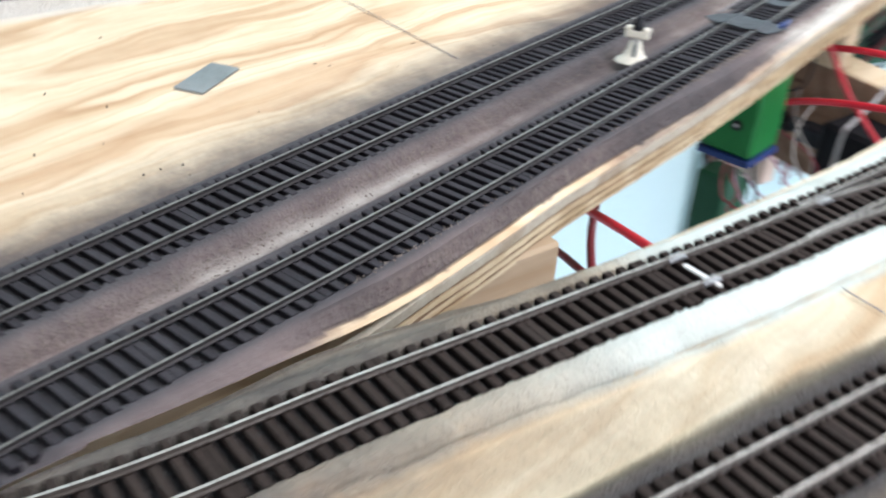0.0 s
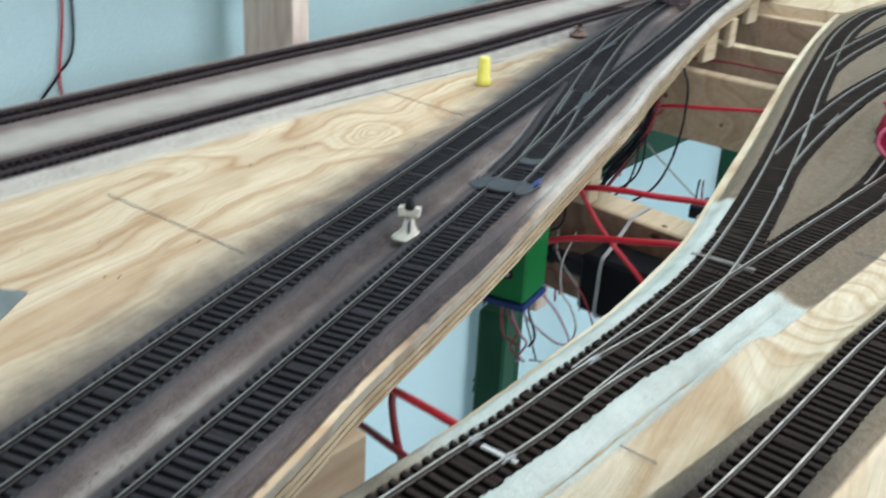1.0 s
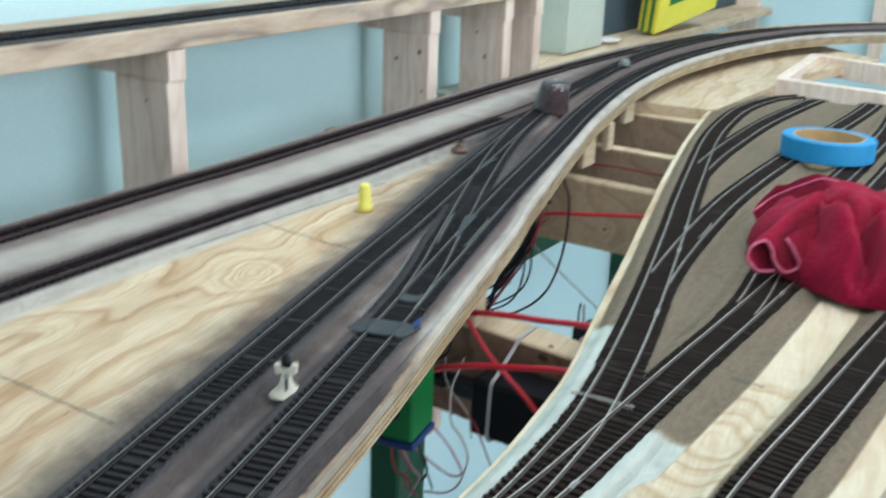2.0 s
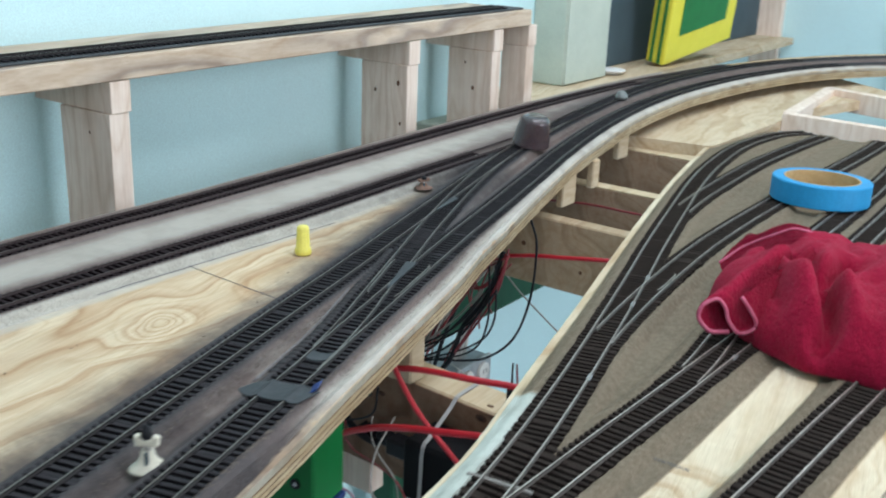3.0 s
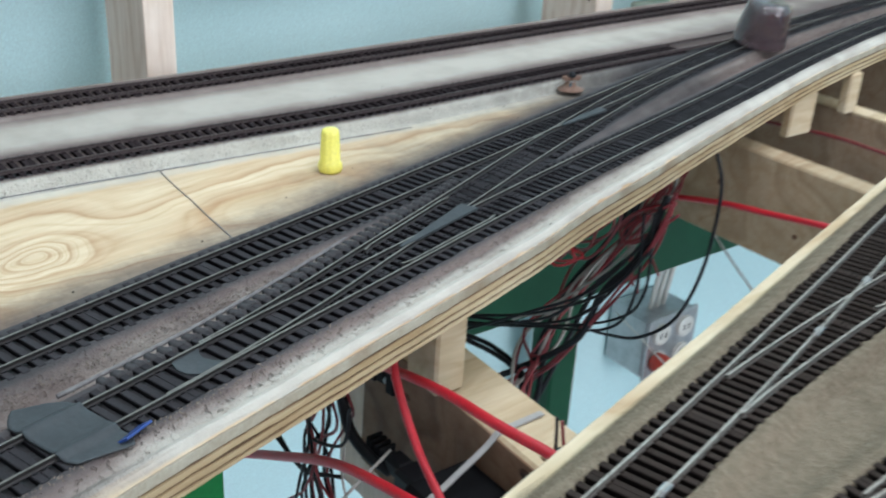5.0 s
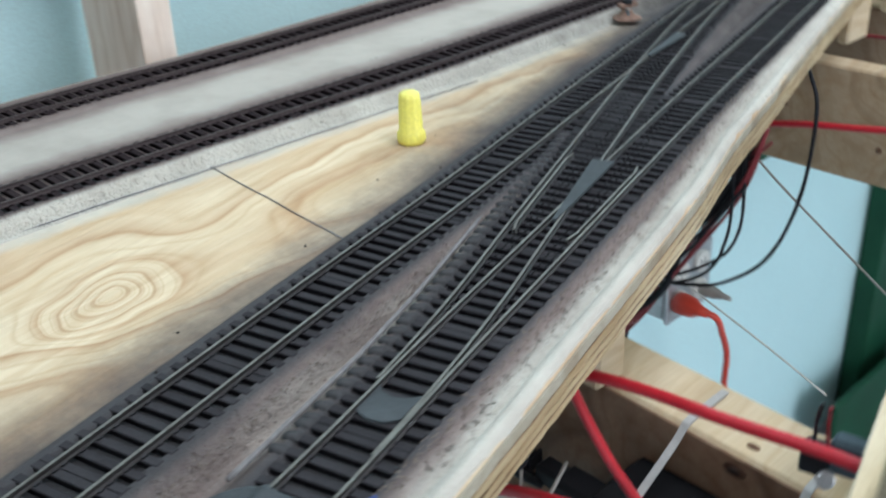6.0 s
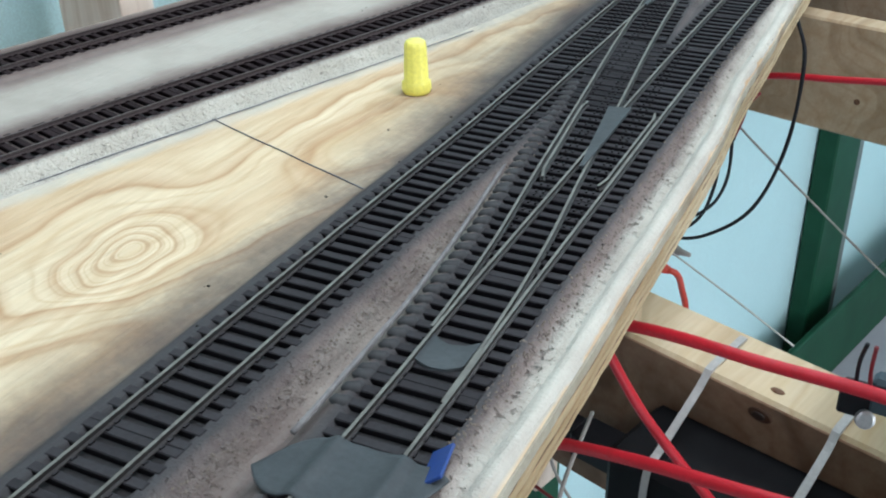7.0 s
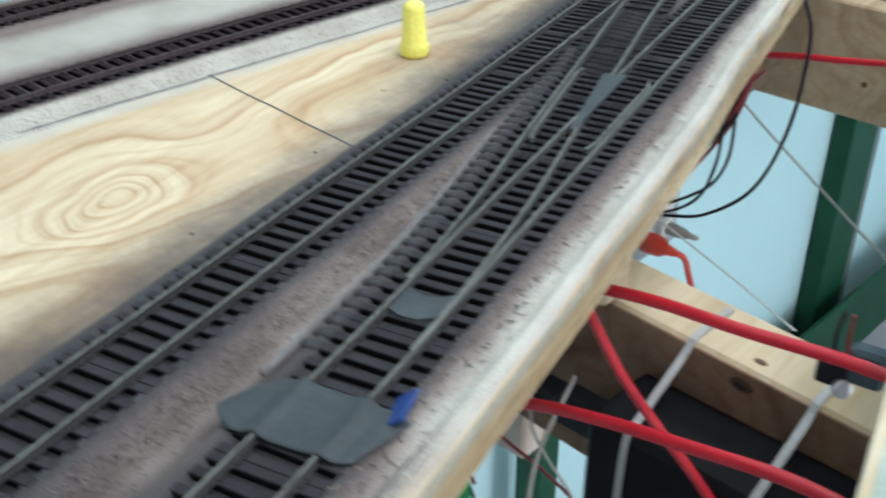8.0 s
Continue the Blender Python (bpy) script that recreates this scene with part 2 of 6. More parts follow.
# grey picked to cut the bounce light from the unseen closing walls
GREYPLASTER = stained("grey_plaster", (0.40, 0.41, 0.41), (0.47, 0.48, 0.48), 3.0, 0.85, spec=0.2, bump=0.05)
CONCRETE = stained("pale_painted_floor", (0.36, 0.355, 0.39), (0.45, 0.44, 0.475), 6.0, 0.8, spec=0.2)
DARKGREEN = stained("dark_green_enamel", (0.010, 0.060, 0.030), (0.014, 0.082, 0.042), 20.0, 0.5, spec=0.2, bump=0.05)
NAVY = stained("navy_board", (0.008, 0.028, 0.120), (0.012, 0.038, 0.160), 30.0, 0.5, spec=0.3, bump=0.05)
MAUVE = stained("faded_mauve_wire", (0.34, 0.17, 0.24), (0.42, 0.24, 0.31), 60.0, 0.5, spec=0.3, bump=0.03)
GREEN = stained("green_plastic", (0.004, 0.135, 0.030), (0.006, 0.17, 0.040), 30.0, 0.45, spec=0.25, bump=0.05)
BLUEPLASTIC = stained("blue_plastic", (0.014, 0.045, 0.200), (0.018, 0.060, 0.26), 30.0, 0.4, spec=0.5, bump=0.05)
BLACK = stained("black_plastic", (0.010, 0.011, 0.014), (0.017, 0.018, 0.022), 40.0, 0.5, spec=0.2, bump=0.08)
RED = stained("red_wire_sheath", (0.50, 0.012, 0.026), (0.62, 0.020, 0.038), 60.0, 0.35, spec=0.5, bump=0.03)
DARKRED = stained("dark_red_wire_sheath", (0.17, 0.013, 0.020), (0.24, 0.020, 0.028), 60.0, 0.4, spec=0.5, bump=0.03)
WIREWHITE = stained("white_wire_sheath", (0.58, 0.57, 0.53), (0.70, 0.69, 0.65), 60.0, 0.45, spec=0.4, bump=0.03)
WIREGREY = stained("grey_cord", (0.30, 0.29, 0.27), (0.40, 0.38, 0.35), 60.0, 0.6, spec=0.3, bump=0.05)
YELLOW = stained("yellow_plastic", (0.90, 0.80, 0.14), (0.97, 0.88, 0.20), 40.0, 0.35, spec=0.5, bump=0.03)
STEEL = stained("galvanised_steel", (0.45, 0.46, 0.47), (0.62, 0.63, 0.64), 70.0, 0.4, 0.85, 0.5, 0.05)
ORANGE = stained("orange_red_plug", (0.58, 0.045, 0.025), (0.68, 0.065, 0.035), 40.0, 0.4, spec=0.5, bump=0.03)
TAPEBLUE = stained("blue_masking_tape", (0.02, 0.26, 0.55), (0.03, 0.32, 0.64), 50.0, 0.55, spec=0.3, bump=0.05)
CARD = stained("brown_cardboard", (0.50, 0.33, 0.15), (0.62, 0.43, 0.22), 80.0, 0.8, spec=0.2)
TIEPLASTIC = stained("clear_nylon", (0.40, 0.40, 0.40), (0.50, 0.50, 0.49), 60.0, 0.4, spec=0.4)
CREAM = stained("cream_plastic", (0.66, 0.62, 0.50), (0.76, 0.72, 0.60), 60.0, 0.5, spec=0.4)
PENCIL = stained("pencil_mark", (0.10, 0.10, 0.12), (0.16, 0.16, 0.18), 200.0, 0.6)
GALV = stained("dull_metal_plate", (0.17, 0.19, 0.185), (0.25, 0.27, 0.265), 60.0, 0.45, 0.3, 0.5, 0.1)
CASE = stained("matt_black_case", (0.0065, 0.007, 0.0085), (0.011, 0.012, 0.014), 40.0, 0.6, spec=0.10, bump=0.08)
SLATE = stained("dark_slate_panel", (0.055, 0.085, 0.105), (0.075, 0.11, 0.13), 10.0, 0.7, spec=0.3)
BOOKYELLOW = stained("yellow_card", (0.84, 0.76, 0.06), (0.92, 0.83, 0.09), 30.0, 0.5, spec=0.4, bump=0.05)
BOOKGREEN = stained("green_card", (0.015, 0.17, 0.045), (0.02, 0.22, 0.06), 30.0, 0.5, spec=0.4, bump=0.05)
PALEBOX = stained("pale_green_card", (0.50, 0.56, 0.48), (0.58, 0.64, 0.55), 20.0, 0.7, spec=0.3)


def towel_material():
    n = Nodes("red_terry_towel")
    v = n.coord()
    f = n.noise(v, 900.0, 3.0, 0.7)
    b = n.noise(v, 40.0, 3.0)
    tuft = n.noise(v, 330.0, 3.0, 0.65)
    col = n.mix(b, (0.34, 0.006, 0.036), (0.45, 0.012, 0.058))
    col = n.mix(0.35, col, n.ramp(f, (0.3, (0.35, 0.35, 0.35)), (0.7, (1, 1, 1))), "MULTIPLY")
    col = n.mix(0.45, col, n.ramp(tuft, (0.32, (0.45, 0.40, 0.42)), (0.62, (1, 1, 1))), "MULTIPLY")
    n.bump(n.math("ADD", n.math("MULTIPLY", f, 0.5), tuft), 0.9, 0.0022)
    n.put(n.b, "Sheen Weight", 0.06)
    return n.end(col, 0.9, 0.0, 0.1)


def glass_material():
    n = Nodes("smoky_plastic_cup")
    n.put(n.b, "Alpha", 0.66)
    n.put(n.b, "Coat Weight", 1.0)
    n.put(n.b, "Coat Roughness", 0.06)
    return n.end((0.075, 0.050, 0.056), 0.16, 0.0, 0.6)


HEM = stained("pink_worn_hem", (0.60, 0.12, 0.21), (0.72, 0.20, 0.30), 200.0, 0.9, spec=0.1, bump=0.4)
TOWEL, CLEAR = towel_material(), glass_material()


# ---- mesh helpers ----
def mesh_of(bm, name, material, smooth=False):
    me = bpy.data.meshes.new(name)
    bm.to_mesh(me)
    bm.free()
    me.materials.append(material)
    if smooth:
        for p in me.polygons:
            p.use_smooth = True
    return me


def part(name, bm, material, parent=None, label="", smooth=False):
    ob = new(name, mesh_of(bm, name, material, smooth))
    ob.parent = parent
    if label:
        ob["label"] = label
    return ob


def thing(name, label, category, group="", kind="", at=(0, 0, 0)):
    ob = new(name)
    ob.empty_display_size = 0.02
    ob.location = at
    return tagged(ob, label, category, group, kind)


def add_box(bm, centre, size, m=None, bevel=0.0):
    r = bmesh.ops.create_cube(bm, size=1.0)
    vs = r["verts"]
    bmesh.ops.scale(bm, vec=size, verts=vs)
    if bevel:
        es = list({e for v in vs for e in v.link_edges})
        vs = bmesh.ops.bevel(bm, geom=es, offset=bevel, segments=1, affect="EDGES", profile=0.5)["verts"] + vs
        vs = list({v for v in vs if v.is_valid})
    bmesh.ops.translate(bm, vec=centre, verts=vs)
    if m is not None:
        bmesh.ops.transform(bm, matrix=m, verts=vs)
    return bm


def boxed(centre, size, m=None, bevel=0.0):
    return add_box(bmesh.new(), centre, size, m, bevel)


def add_lathe(bm, profile, centre=(0, 0, 0), seg=24, m=None, cap=True):
    """profile: (radius, z) from bottom to top."""
    rings = []
    for r, z in profile:
        rings.append([bm.verts.new((centre[0] + r * math.cos(2 * math.pi * k / seg), centre[1] + r * math.sin(2 * math.pi * k / seg), centre[2] + z)) for k in range(seg)])
    for a, b in zip(rings, rings[1:]):
        for k in range(seg):
            bm.faces.new((a[k], a[(k + 1) % seg], b[(k + 1) % seg], b[k]))
    if cap:
        bm.faces.new(rings[0][::-1])
        bm.faces.new(rings[-1])
    if m is not None:
        bmesh.ops.transform(bm, matrix=m, verts=[v for r in rings for v in r])
    return bm


def smooth_line(points, step):
    """Catmull-Rom through the points, resampled at even steps."""
    p = np.array(points, float)
    q = np.vstack([2 * p[0] - p[1], p, 2 * p[-1] - p[-2]])
    out = []
    for i in range(1, len(q) - 2):
        for t in np.linspace(0, 1, 40, endpoint=False):
            a, b, c, d = q[i - 1], q[i], q[i + 1], q[i + 2]
            out.append(0.5 * (2 * b + (c - a) * t + (2 * a - 5 * b + 4 * c - d) * t * t + (3 * b - a - 3 * c + d) * t ** 3))
    out.append(p[-1])
    out = np.array(out)
    s = np.r_[0, np.cumsum(np.linalg.norm(np.diff(out, axis=0), axis=1))]
    at = np.linspace(0, s[-1], max(2, int(round(s[-1] / step)) + 1))
    return np.stack([np.interp(at, s, out[:, k]) for k in range(out.shape[1])], 1)


def add_tube(bm, points, radius, seg=8, step=0.006):
    pts = [Vector(p) for p in smooth_line(points, step)]
    rings, up = [], Vector((0.13, 0.21, 0.97))
    for i, p in enumerate(pts):
        d = (pts[min(i + 1, len(pts) - 1)] - pts[max(i - 1, 0)]).normalized()
        a = d.cross(up).normalized()
        b = d.cross(a)
        rings.append([bm.verts.new(p + radius * (math.cos(2 * math.pi * k / seg) * a + math.sin(2 * math.pi * k / seg) * b)) for k in range(seg)])
    for a, b in zip(rings, rings[1:]):
        for k in range(seg):
            bm.faces.new((a[k], a[(k + 1) % seg], b[(k + 1) % seg], b[k]))
    bm.faces.new(rings[0][::-1])
    bm.faces.new(rings[-1])
    return bm


def wire(name, label, points, radius, material, category="wire", group="", step=0.006, seg=8):
    ob = part(name, add_tube(bmesh.new(), points, radius, seg, step), material, smooth=True)
    bm = bmesh.new()
    bm.from_mesh(ob.data)
    bmesh.ops.recalc_face_normals(bm, faces=bm.faces)
    bm.to_mesh(ob.data)
    bm.free()
    return tagged(ob, label, category, group)


# ---- the plan: centre lines of the tracks ----
MAIN_A = smooth_line([(-0.2125, -0.05), (-0.2250, 0.10), (-0.2325, 0.19), (-0.2490, 0.38), (-0.2630, 0.55), (-0.2700, 0.635), (-0.2770, 0.73), (-0.2870, 0.84),
                      (-0.3010, 1.00), (-0.3130, 1.15), (-0.3200, 1.30), (-0.3180, 1.46), (-0.3050, 1.66), (-0.270, 1.86), (-0.205, 2.06), (-0.10, 2.25), (0.05, 2.42), (0.25, 2.54)], 0.003)
EDGE = smooth_line([(-0.1640, -0.05), (-0.1730, 0.08), (-0.1775, 0.20), (-0.1905, 0.37), (-0.2065, 0.547), (-0.2145, 0.62), (-0.2225, 0.70), (-0.2300, 0.775), (-0.2385, 0.87),
                    (-0.2450, 0.96), (-0.2535, 1.07), (-0.2650, 1.21), (-0.2710, 1.365), (-0.2660, 1.53), (-0.2470, 1.69), (-0.2080, 1.86), (-0.150, 2.02), (-0.06, 2.19), (0.08, 2.34), (0.26, 2.45)], 0.003)
CROSS = smooth_line([(-0.2060, 0.540), (-0.2135, 0.60), (-0.2222, 0.65), (-0.2345, 0.705), (-0.2520, 0.785), (-0.2665, 0.85), (-0.2795, 0.915), (-0.2950, 1.00), (-0.3075, 1.09), (-0.3160, 1.19)], 0.003)
BACK_A = smooth_line([(-0.535, 0.03), (-0.4840, 0.32), (-0.4320, 0.62), (-0.4110, 0.73), (-0.3960, 0.80), (-0.3840, 0.865), (-0.3650, 1.00), (-0.3500, 1.10), (-0.3330, 1.22), (-0.3225, 1.33), (-0.3185, 1.45)], 0.003)
BACK_B = smooth_line([(-0.625, 0.02), (-0.5730, 0.34), (-0.5170, 0.69), (-0.4960, 0.80), (-0.4710, 0.955), (-0.4240, 1.257), (-0.3850, 1.48), (-0.3480, 1.66), (-0.3020, 1.83), (-0.2330, 2.04)], 0.003)
LEAD = smooth_line([(-0.161, 0.0), (-0.134, 0.083), (-0.1195, 0.155), (-0.1075, 0.21), (-0.0960, 0.265), (-0.0855, 0.31), (-0.0760, 0.36), (-0.0590, 0.425), (-0.0455, 0.492), (-0.0285, 0.58), (-0.0120, 0.66), (0.0020, 0.73),
                    (0.020, 0.82), (0.045, 0.95), (0.072, 1.12), (0.098, 1.30), (0.118, 1.50), (0.130, 1.68)], 0.003)
LEFT = smooth_line([(-0.0870, 0.305), (-0.0790, 0.355), (-0.0695, 0.415), (-0.0635, 0.47), (-0.0625, 0.51), (-0.0645, 0.58), (-0.0700, 0.67), (-0.0785, 0.775), (-0.0880, 0.88), (-0.0965, 0.967), (-0.1090, 1.12),
                    (-0.1190, 1.26), (-0.1210, 1.38), (-0.1130, 1.52), (-0.085, 1.64), (-0.045, 1.70)], 0.003)
YARD_A = smooth_line([(-0.0720, 0.69), (-0.0730, 0.757), (-0.0690, 0.86), (-0.0600, 0.98), (-0.0470, 1.083), (-0.030, 1.19), (-0.005, 1.33), (0.020, 1.46), (0.045, 1.60), (0.060, 1.70)], 0.003)
YARD_B = smooth_line([(-0.1060, 1.08), (-0.1010, 1.18), (-0.0900, 1.29), (-0.0740, 1.42), (-0.0500, 1.55), (-0.0220, 1.68)], 0.003)
YARD_C = smooth_line([(-0.0130, 0.655), (-0.0050, 0.715), (-0.001, 0.78), (0.005, 0.88), (0.022, 1.05), (0.052, 1.25), (0.080, 1.46), (0.098, 1.68)], 0.003)
SIDE = smooth_line([(-0.075, 0.02), (-0.0440, 0.13), (-0.0270, 0.20), (-0.0120, 0.265), (0.0040, 0.335), (0.0290, 0.46), (0.0510, 0.55), (0.0870, 0.70), (0.118, 0.82), (0.16, 0.96)], 0.003)
EDGE_LINE = smooth_line([(-0.168, -0.12), (-0.162, 0.0), (-0.1555, 0.08), (-0.1525, 0.13), (-0.1515, 0.165), (-0.152, 0.21), (-0.156, 0.26), (-0.161, 0.31), (-0.167, 0.40), (-0.173, 0.50), (-0.177, 0.555), (-0.1815, 0.61), (-0.186, 0.655), (-0.190, 0.70), (-0.197, 0.77),
                         (-0.206, 0.83), (-0.213, 0.90), (-0.2205, 0.965), (-0.231, 1.07), (-0.242, 1.20), (-0.246, 1.32), (-0.247, 1.46), (-0.236, 1.60), (-0.215, 1.73), (-0.160, 1.93), (-0.08, 2.11), (0.05, 2.27), (0.25, 2.39)], 0.004)
BACK_LINE = smooth_line([(-0.680, -0.12), (-0.645, 0.08), (-0.600, 0.32), (-0.543, 0.69), (-0.522, 0.80), (-0.499, 0.95), (-0.452, 1.257), (-0.413, 1.48), (-0.378, 1.66), (-0.335, 1.84), (-0.266, 2.06), (-0.15, 2.30), (0.02, 2.50), (0.25, 2.62)], 0.004)
YARD_LEFT = smooth_line([(-0.168, -0.12), (-0.162, 0.0), (-0.1555, 0.08), (-0.1525, 0.13), (-0.1500, 0.165), (-0.139, 0.205), (-0.123, 0.25), (-0.112, 0.313), (-0.100, 0.396), (-0.094, 0.45), (-0.092, 0.54), (-0.098, 0.62), (-0.104, 0.69), (-0.112, 0.79), (-0.123, 0.91), (-0.137, 1.07),
                         (-0.149, 1.24), (-0.157, 1.42), (-0.157, 1.56), (-0.140, 1.70)], 0.004)
YARD_RIGHT = smooth_line([(-0.030, -0.12), (-0.010, 0.08), (0.001, 0.20), (0.014, 0.27), (0.046, 0.42), (0.066, 0.50), (0.100, 0.65), (0.128, 0.76), (0.165, 0.88), (0.22, 1.05), (0.26, 1.25), (0.29, 1.5), (0.31, 1.70)], 0.004)
RAIL_TOP, BED, POCKET = 0.0090, 0.0067, 0.0050


def fall(y):
    """How far the yard's deck has sunk at y."""
    return -0.030 * np.maximum(0.0, np.asarray(y) - 0.45)


def nearest(points, line):
    """For each of the points (n, 2): the distance to the line."""
    best = np.full(len(points), 81.0)
    knots = np.vstack([line[:-1:5], line[-1:]])
    for a, b in zip(knots, knots[1:]):
        d = b - a
        u = np.clip(((points[:, 0] - a[0]) * d[0] + (points[:, 1] - a[1]) * d[1]) / (d @ d), 0, 1)
        best = np.minimum(best, (points[:, 0] - a[0] - u * d[0]) ** 2 + (points[:, 1] - a[1] - u * d[1]) ** 2)
    return np.sqrt(best)


def ease(x, lo, hi):
    t = np.clip((x - lo) / (hi - lo), 0, 1)
    return t * t * (3 - 2 * t)


def resample(line, n):
    s = np.r_[0, np.cumsum(np.linalg.norm(np.diff(line, axis=0), axis=1))]
    at = np.linspace(0, s[-1], n)
    return np.stack([np.interp(at, s, line[:, k]) for k in range(2)], 1)


def by_y(line, ys):
    return np.stack([np.interp(ys, line[:, 1], line[:, 0]), ys], 1)


def rough_field(p, scale, seed):
    return np.array([noise.noise(Vector((x * scale, y * scale, seed))) for x, y in p])


def deck_sheet(name, left, right, cols, level, paints, material):
    """A sheet between two edge lines whose heights and paint come from functions of the plan."""
    n = len(left)
    u = np.linspace(0, 1, cols)[None, :, None]
    xy = (left[:, None, :] * (1 - u) + right[:, None, :] * u).reshape(-1, 2)
    z = level(xy)
    me = bpy.data.meshes.new(name)
    i = np.arange(n * cols).reshape(n, cols)
    faces = np.stack([i[:-1, :-1], i[:-1, 1:], i[1:, 1:], i[1:, :-1]], -1).reshape(-1, 4)
    me.from_pydata(np.c_[xy, z].tolist(), [], faces.tolist())
    for key, value in paints(xy).items():
        a = me.attributes.new(key, "FLOAT", "POINT")
        a.data.foreach_set("value", np.clip(value, 0, 1).astype(np.float32))
    for p in me.polygons:
        p.use_smooth = True
    me.materials.append(material)
    return new(name, me), xy, z


# ---- structure: the main deck ----
ROWS_N = 800


def paced(line):
    """Rows set close where the walk passes and wide apart beyond."""
    even = resample(line, 2000)
    share = np.r_[np.linspace(0, 0.47, 580, endpoint=False), np.linspace(0.47, 1.0, 220)]
    at = share * 1999
    return np.stack([np.interp(at, np.arange(2000), even[:, k]) for k in range(2)], 1)


edge_line, back_line = paced(EDGE_LINE), paced(BACK_LINE)


def main_level(xy):
    """Shoulders level with the sleepers' tops, a sunken bed between them, a smooth swollen lip along the deck's edge."""
    y = xy[:, 1]
    d3, d4, dx = nearest(xy, MAIN_A), nearest(xy, EDGE), nearest(xy, CROSS)
    d_main = np.minimum(d3, np.minimum(d4, dx))
    d_back = np.minimum(nearest(xy, BACK_A), nearest(xy, BACK_B))
    d = np.minimum(d_main, d_back)
    bed = np.maximum(BED * (1 - ease(d_main, 0.0160, 0.0270)), BED * (1 - ease(d_back, 0.0190, 0.0235)))
    xa = np.interp(y, BACK_A[:, 1], BACK_A[:, 0])
    bed = np.where(xy[:, 0] < xa, np.maximum(bed, 0.0055), bed)
    d_edge = nearest(xy, EDGE_LINE)
    far = ease(y, 0.40, 0.55)
    inside = xy[:, 0] > np.interp(y, MAIN_A[:, 1], MAIN_A[:, 0])
    swell = 0.0042 + 0.0012 * np.exp(-((d_edge - 0.0033) / 0.0024) ** 2) - 0.0020 * np.exp(-(d_edge / 0.0011) ** 2)
    swell = swell + 0.0005 * rough_field(xy, 26.0, 9.0) * np.exp(-((d_edge - 0.004) / 0.004) ** 2)
    dent = 0.0012 * np.exp(-((d_edge - 0.0066 - 0.0010 * rough_field(xy, 30.0, 5.0)) / 0.0011) ** 2)
    lip = (swell - dent) * (1 - ease(d_edge, 0.012, 0.030)) * far
    ragged = d_edge + 0.0007 * rough_field(xy, 60.0, 5.0) + 0.0004 * rough_field(xy, 190.0, 6.0)
    crack = 0.0030 * (1 - ease(ragged, 0.0030, 0.0066)) * inside * ease(y, 0.14, 0.20) * (1 - ease(y, 0.46, 0.60))
    ridge = 0.0024 * np.exp(-((d3 - 0.0215 - 0.0012 * rough_field(xy, 22.0, 3.0)) / 0.0034) ** 2) * inside * ease(y, 0.30, 0.50)
    pits = np.maximum(0, rough_field(xy, 420.0, 7.0))
    lump = 0.0005 * rough_field(xy, 160.0, 1.0) + 0.0008 * pits
    mound = inside * np.exp(-((d3 - 0.0215) / 0.0040) ** 2) * ease(y, 0.20, 0.40)
    gravel = np.exp(-((d_edge - 0.0102) / 0.0030) ** 2) * ease(y, 0.40, 0.55)
    shoulder = ease(d_back, 0.0165, 0.0185) * (1 - ease(d_back, 0.023, 0.026)) * (xy[:, 0] > xa)
    gritty = np.clip(mound + gravel + 0.9 * shoulder + 0.18, 0, 1) * ease(d, 0.0155, 0.0185)
    gritty = np.where(~inside & (d_main > 0.034) & (d_back > 0.03), 0.0, gritty)
    top = np.maximum(np.maximum(bed, lip), ridge + 0.6 * bed) + lump * gritty - crack
    half = np.where(d4 < d3, 0.0142, 0.0130)
    d_lead = nearest(xy, LEAD)
    top = np.where(d < half, POCKET, top)
    top = np.where((d_lead < 0.022) & (d > half), np.minimum(top, 0.0044), top)
    return np.where(d_lead < 0.0145, np.minimum(top, 0.0018), top)


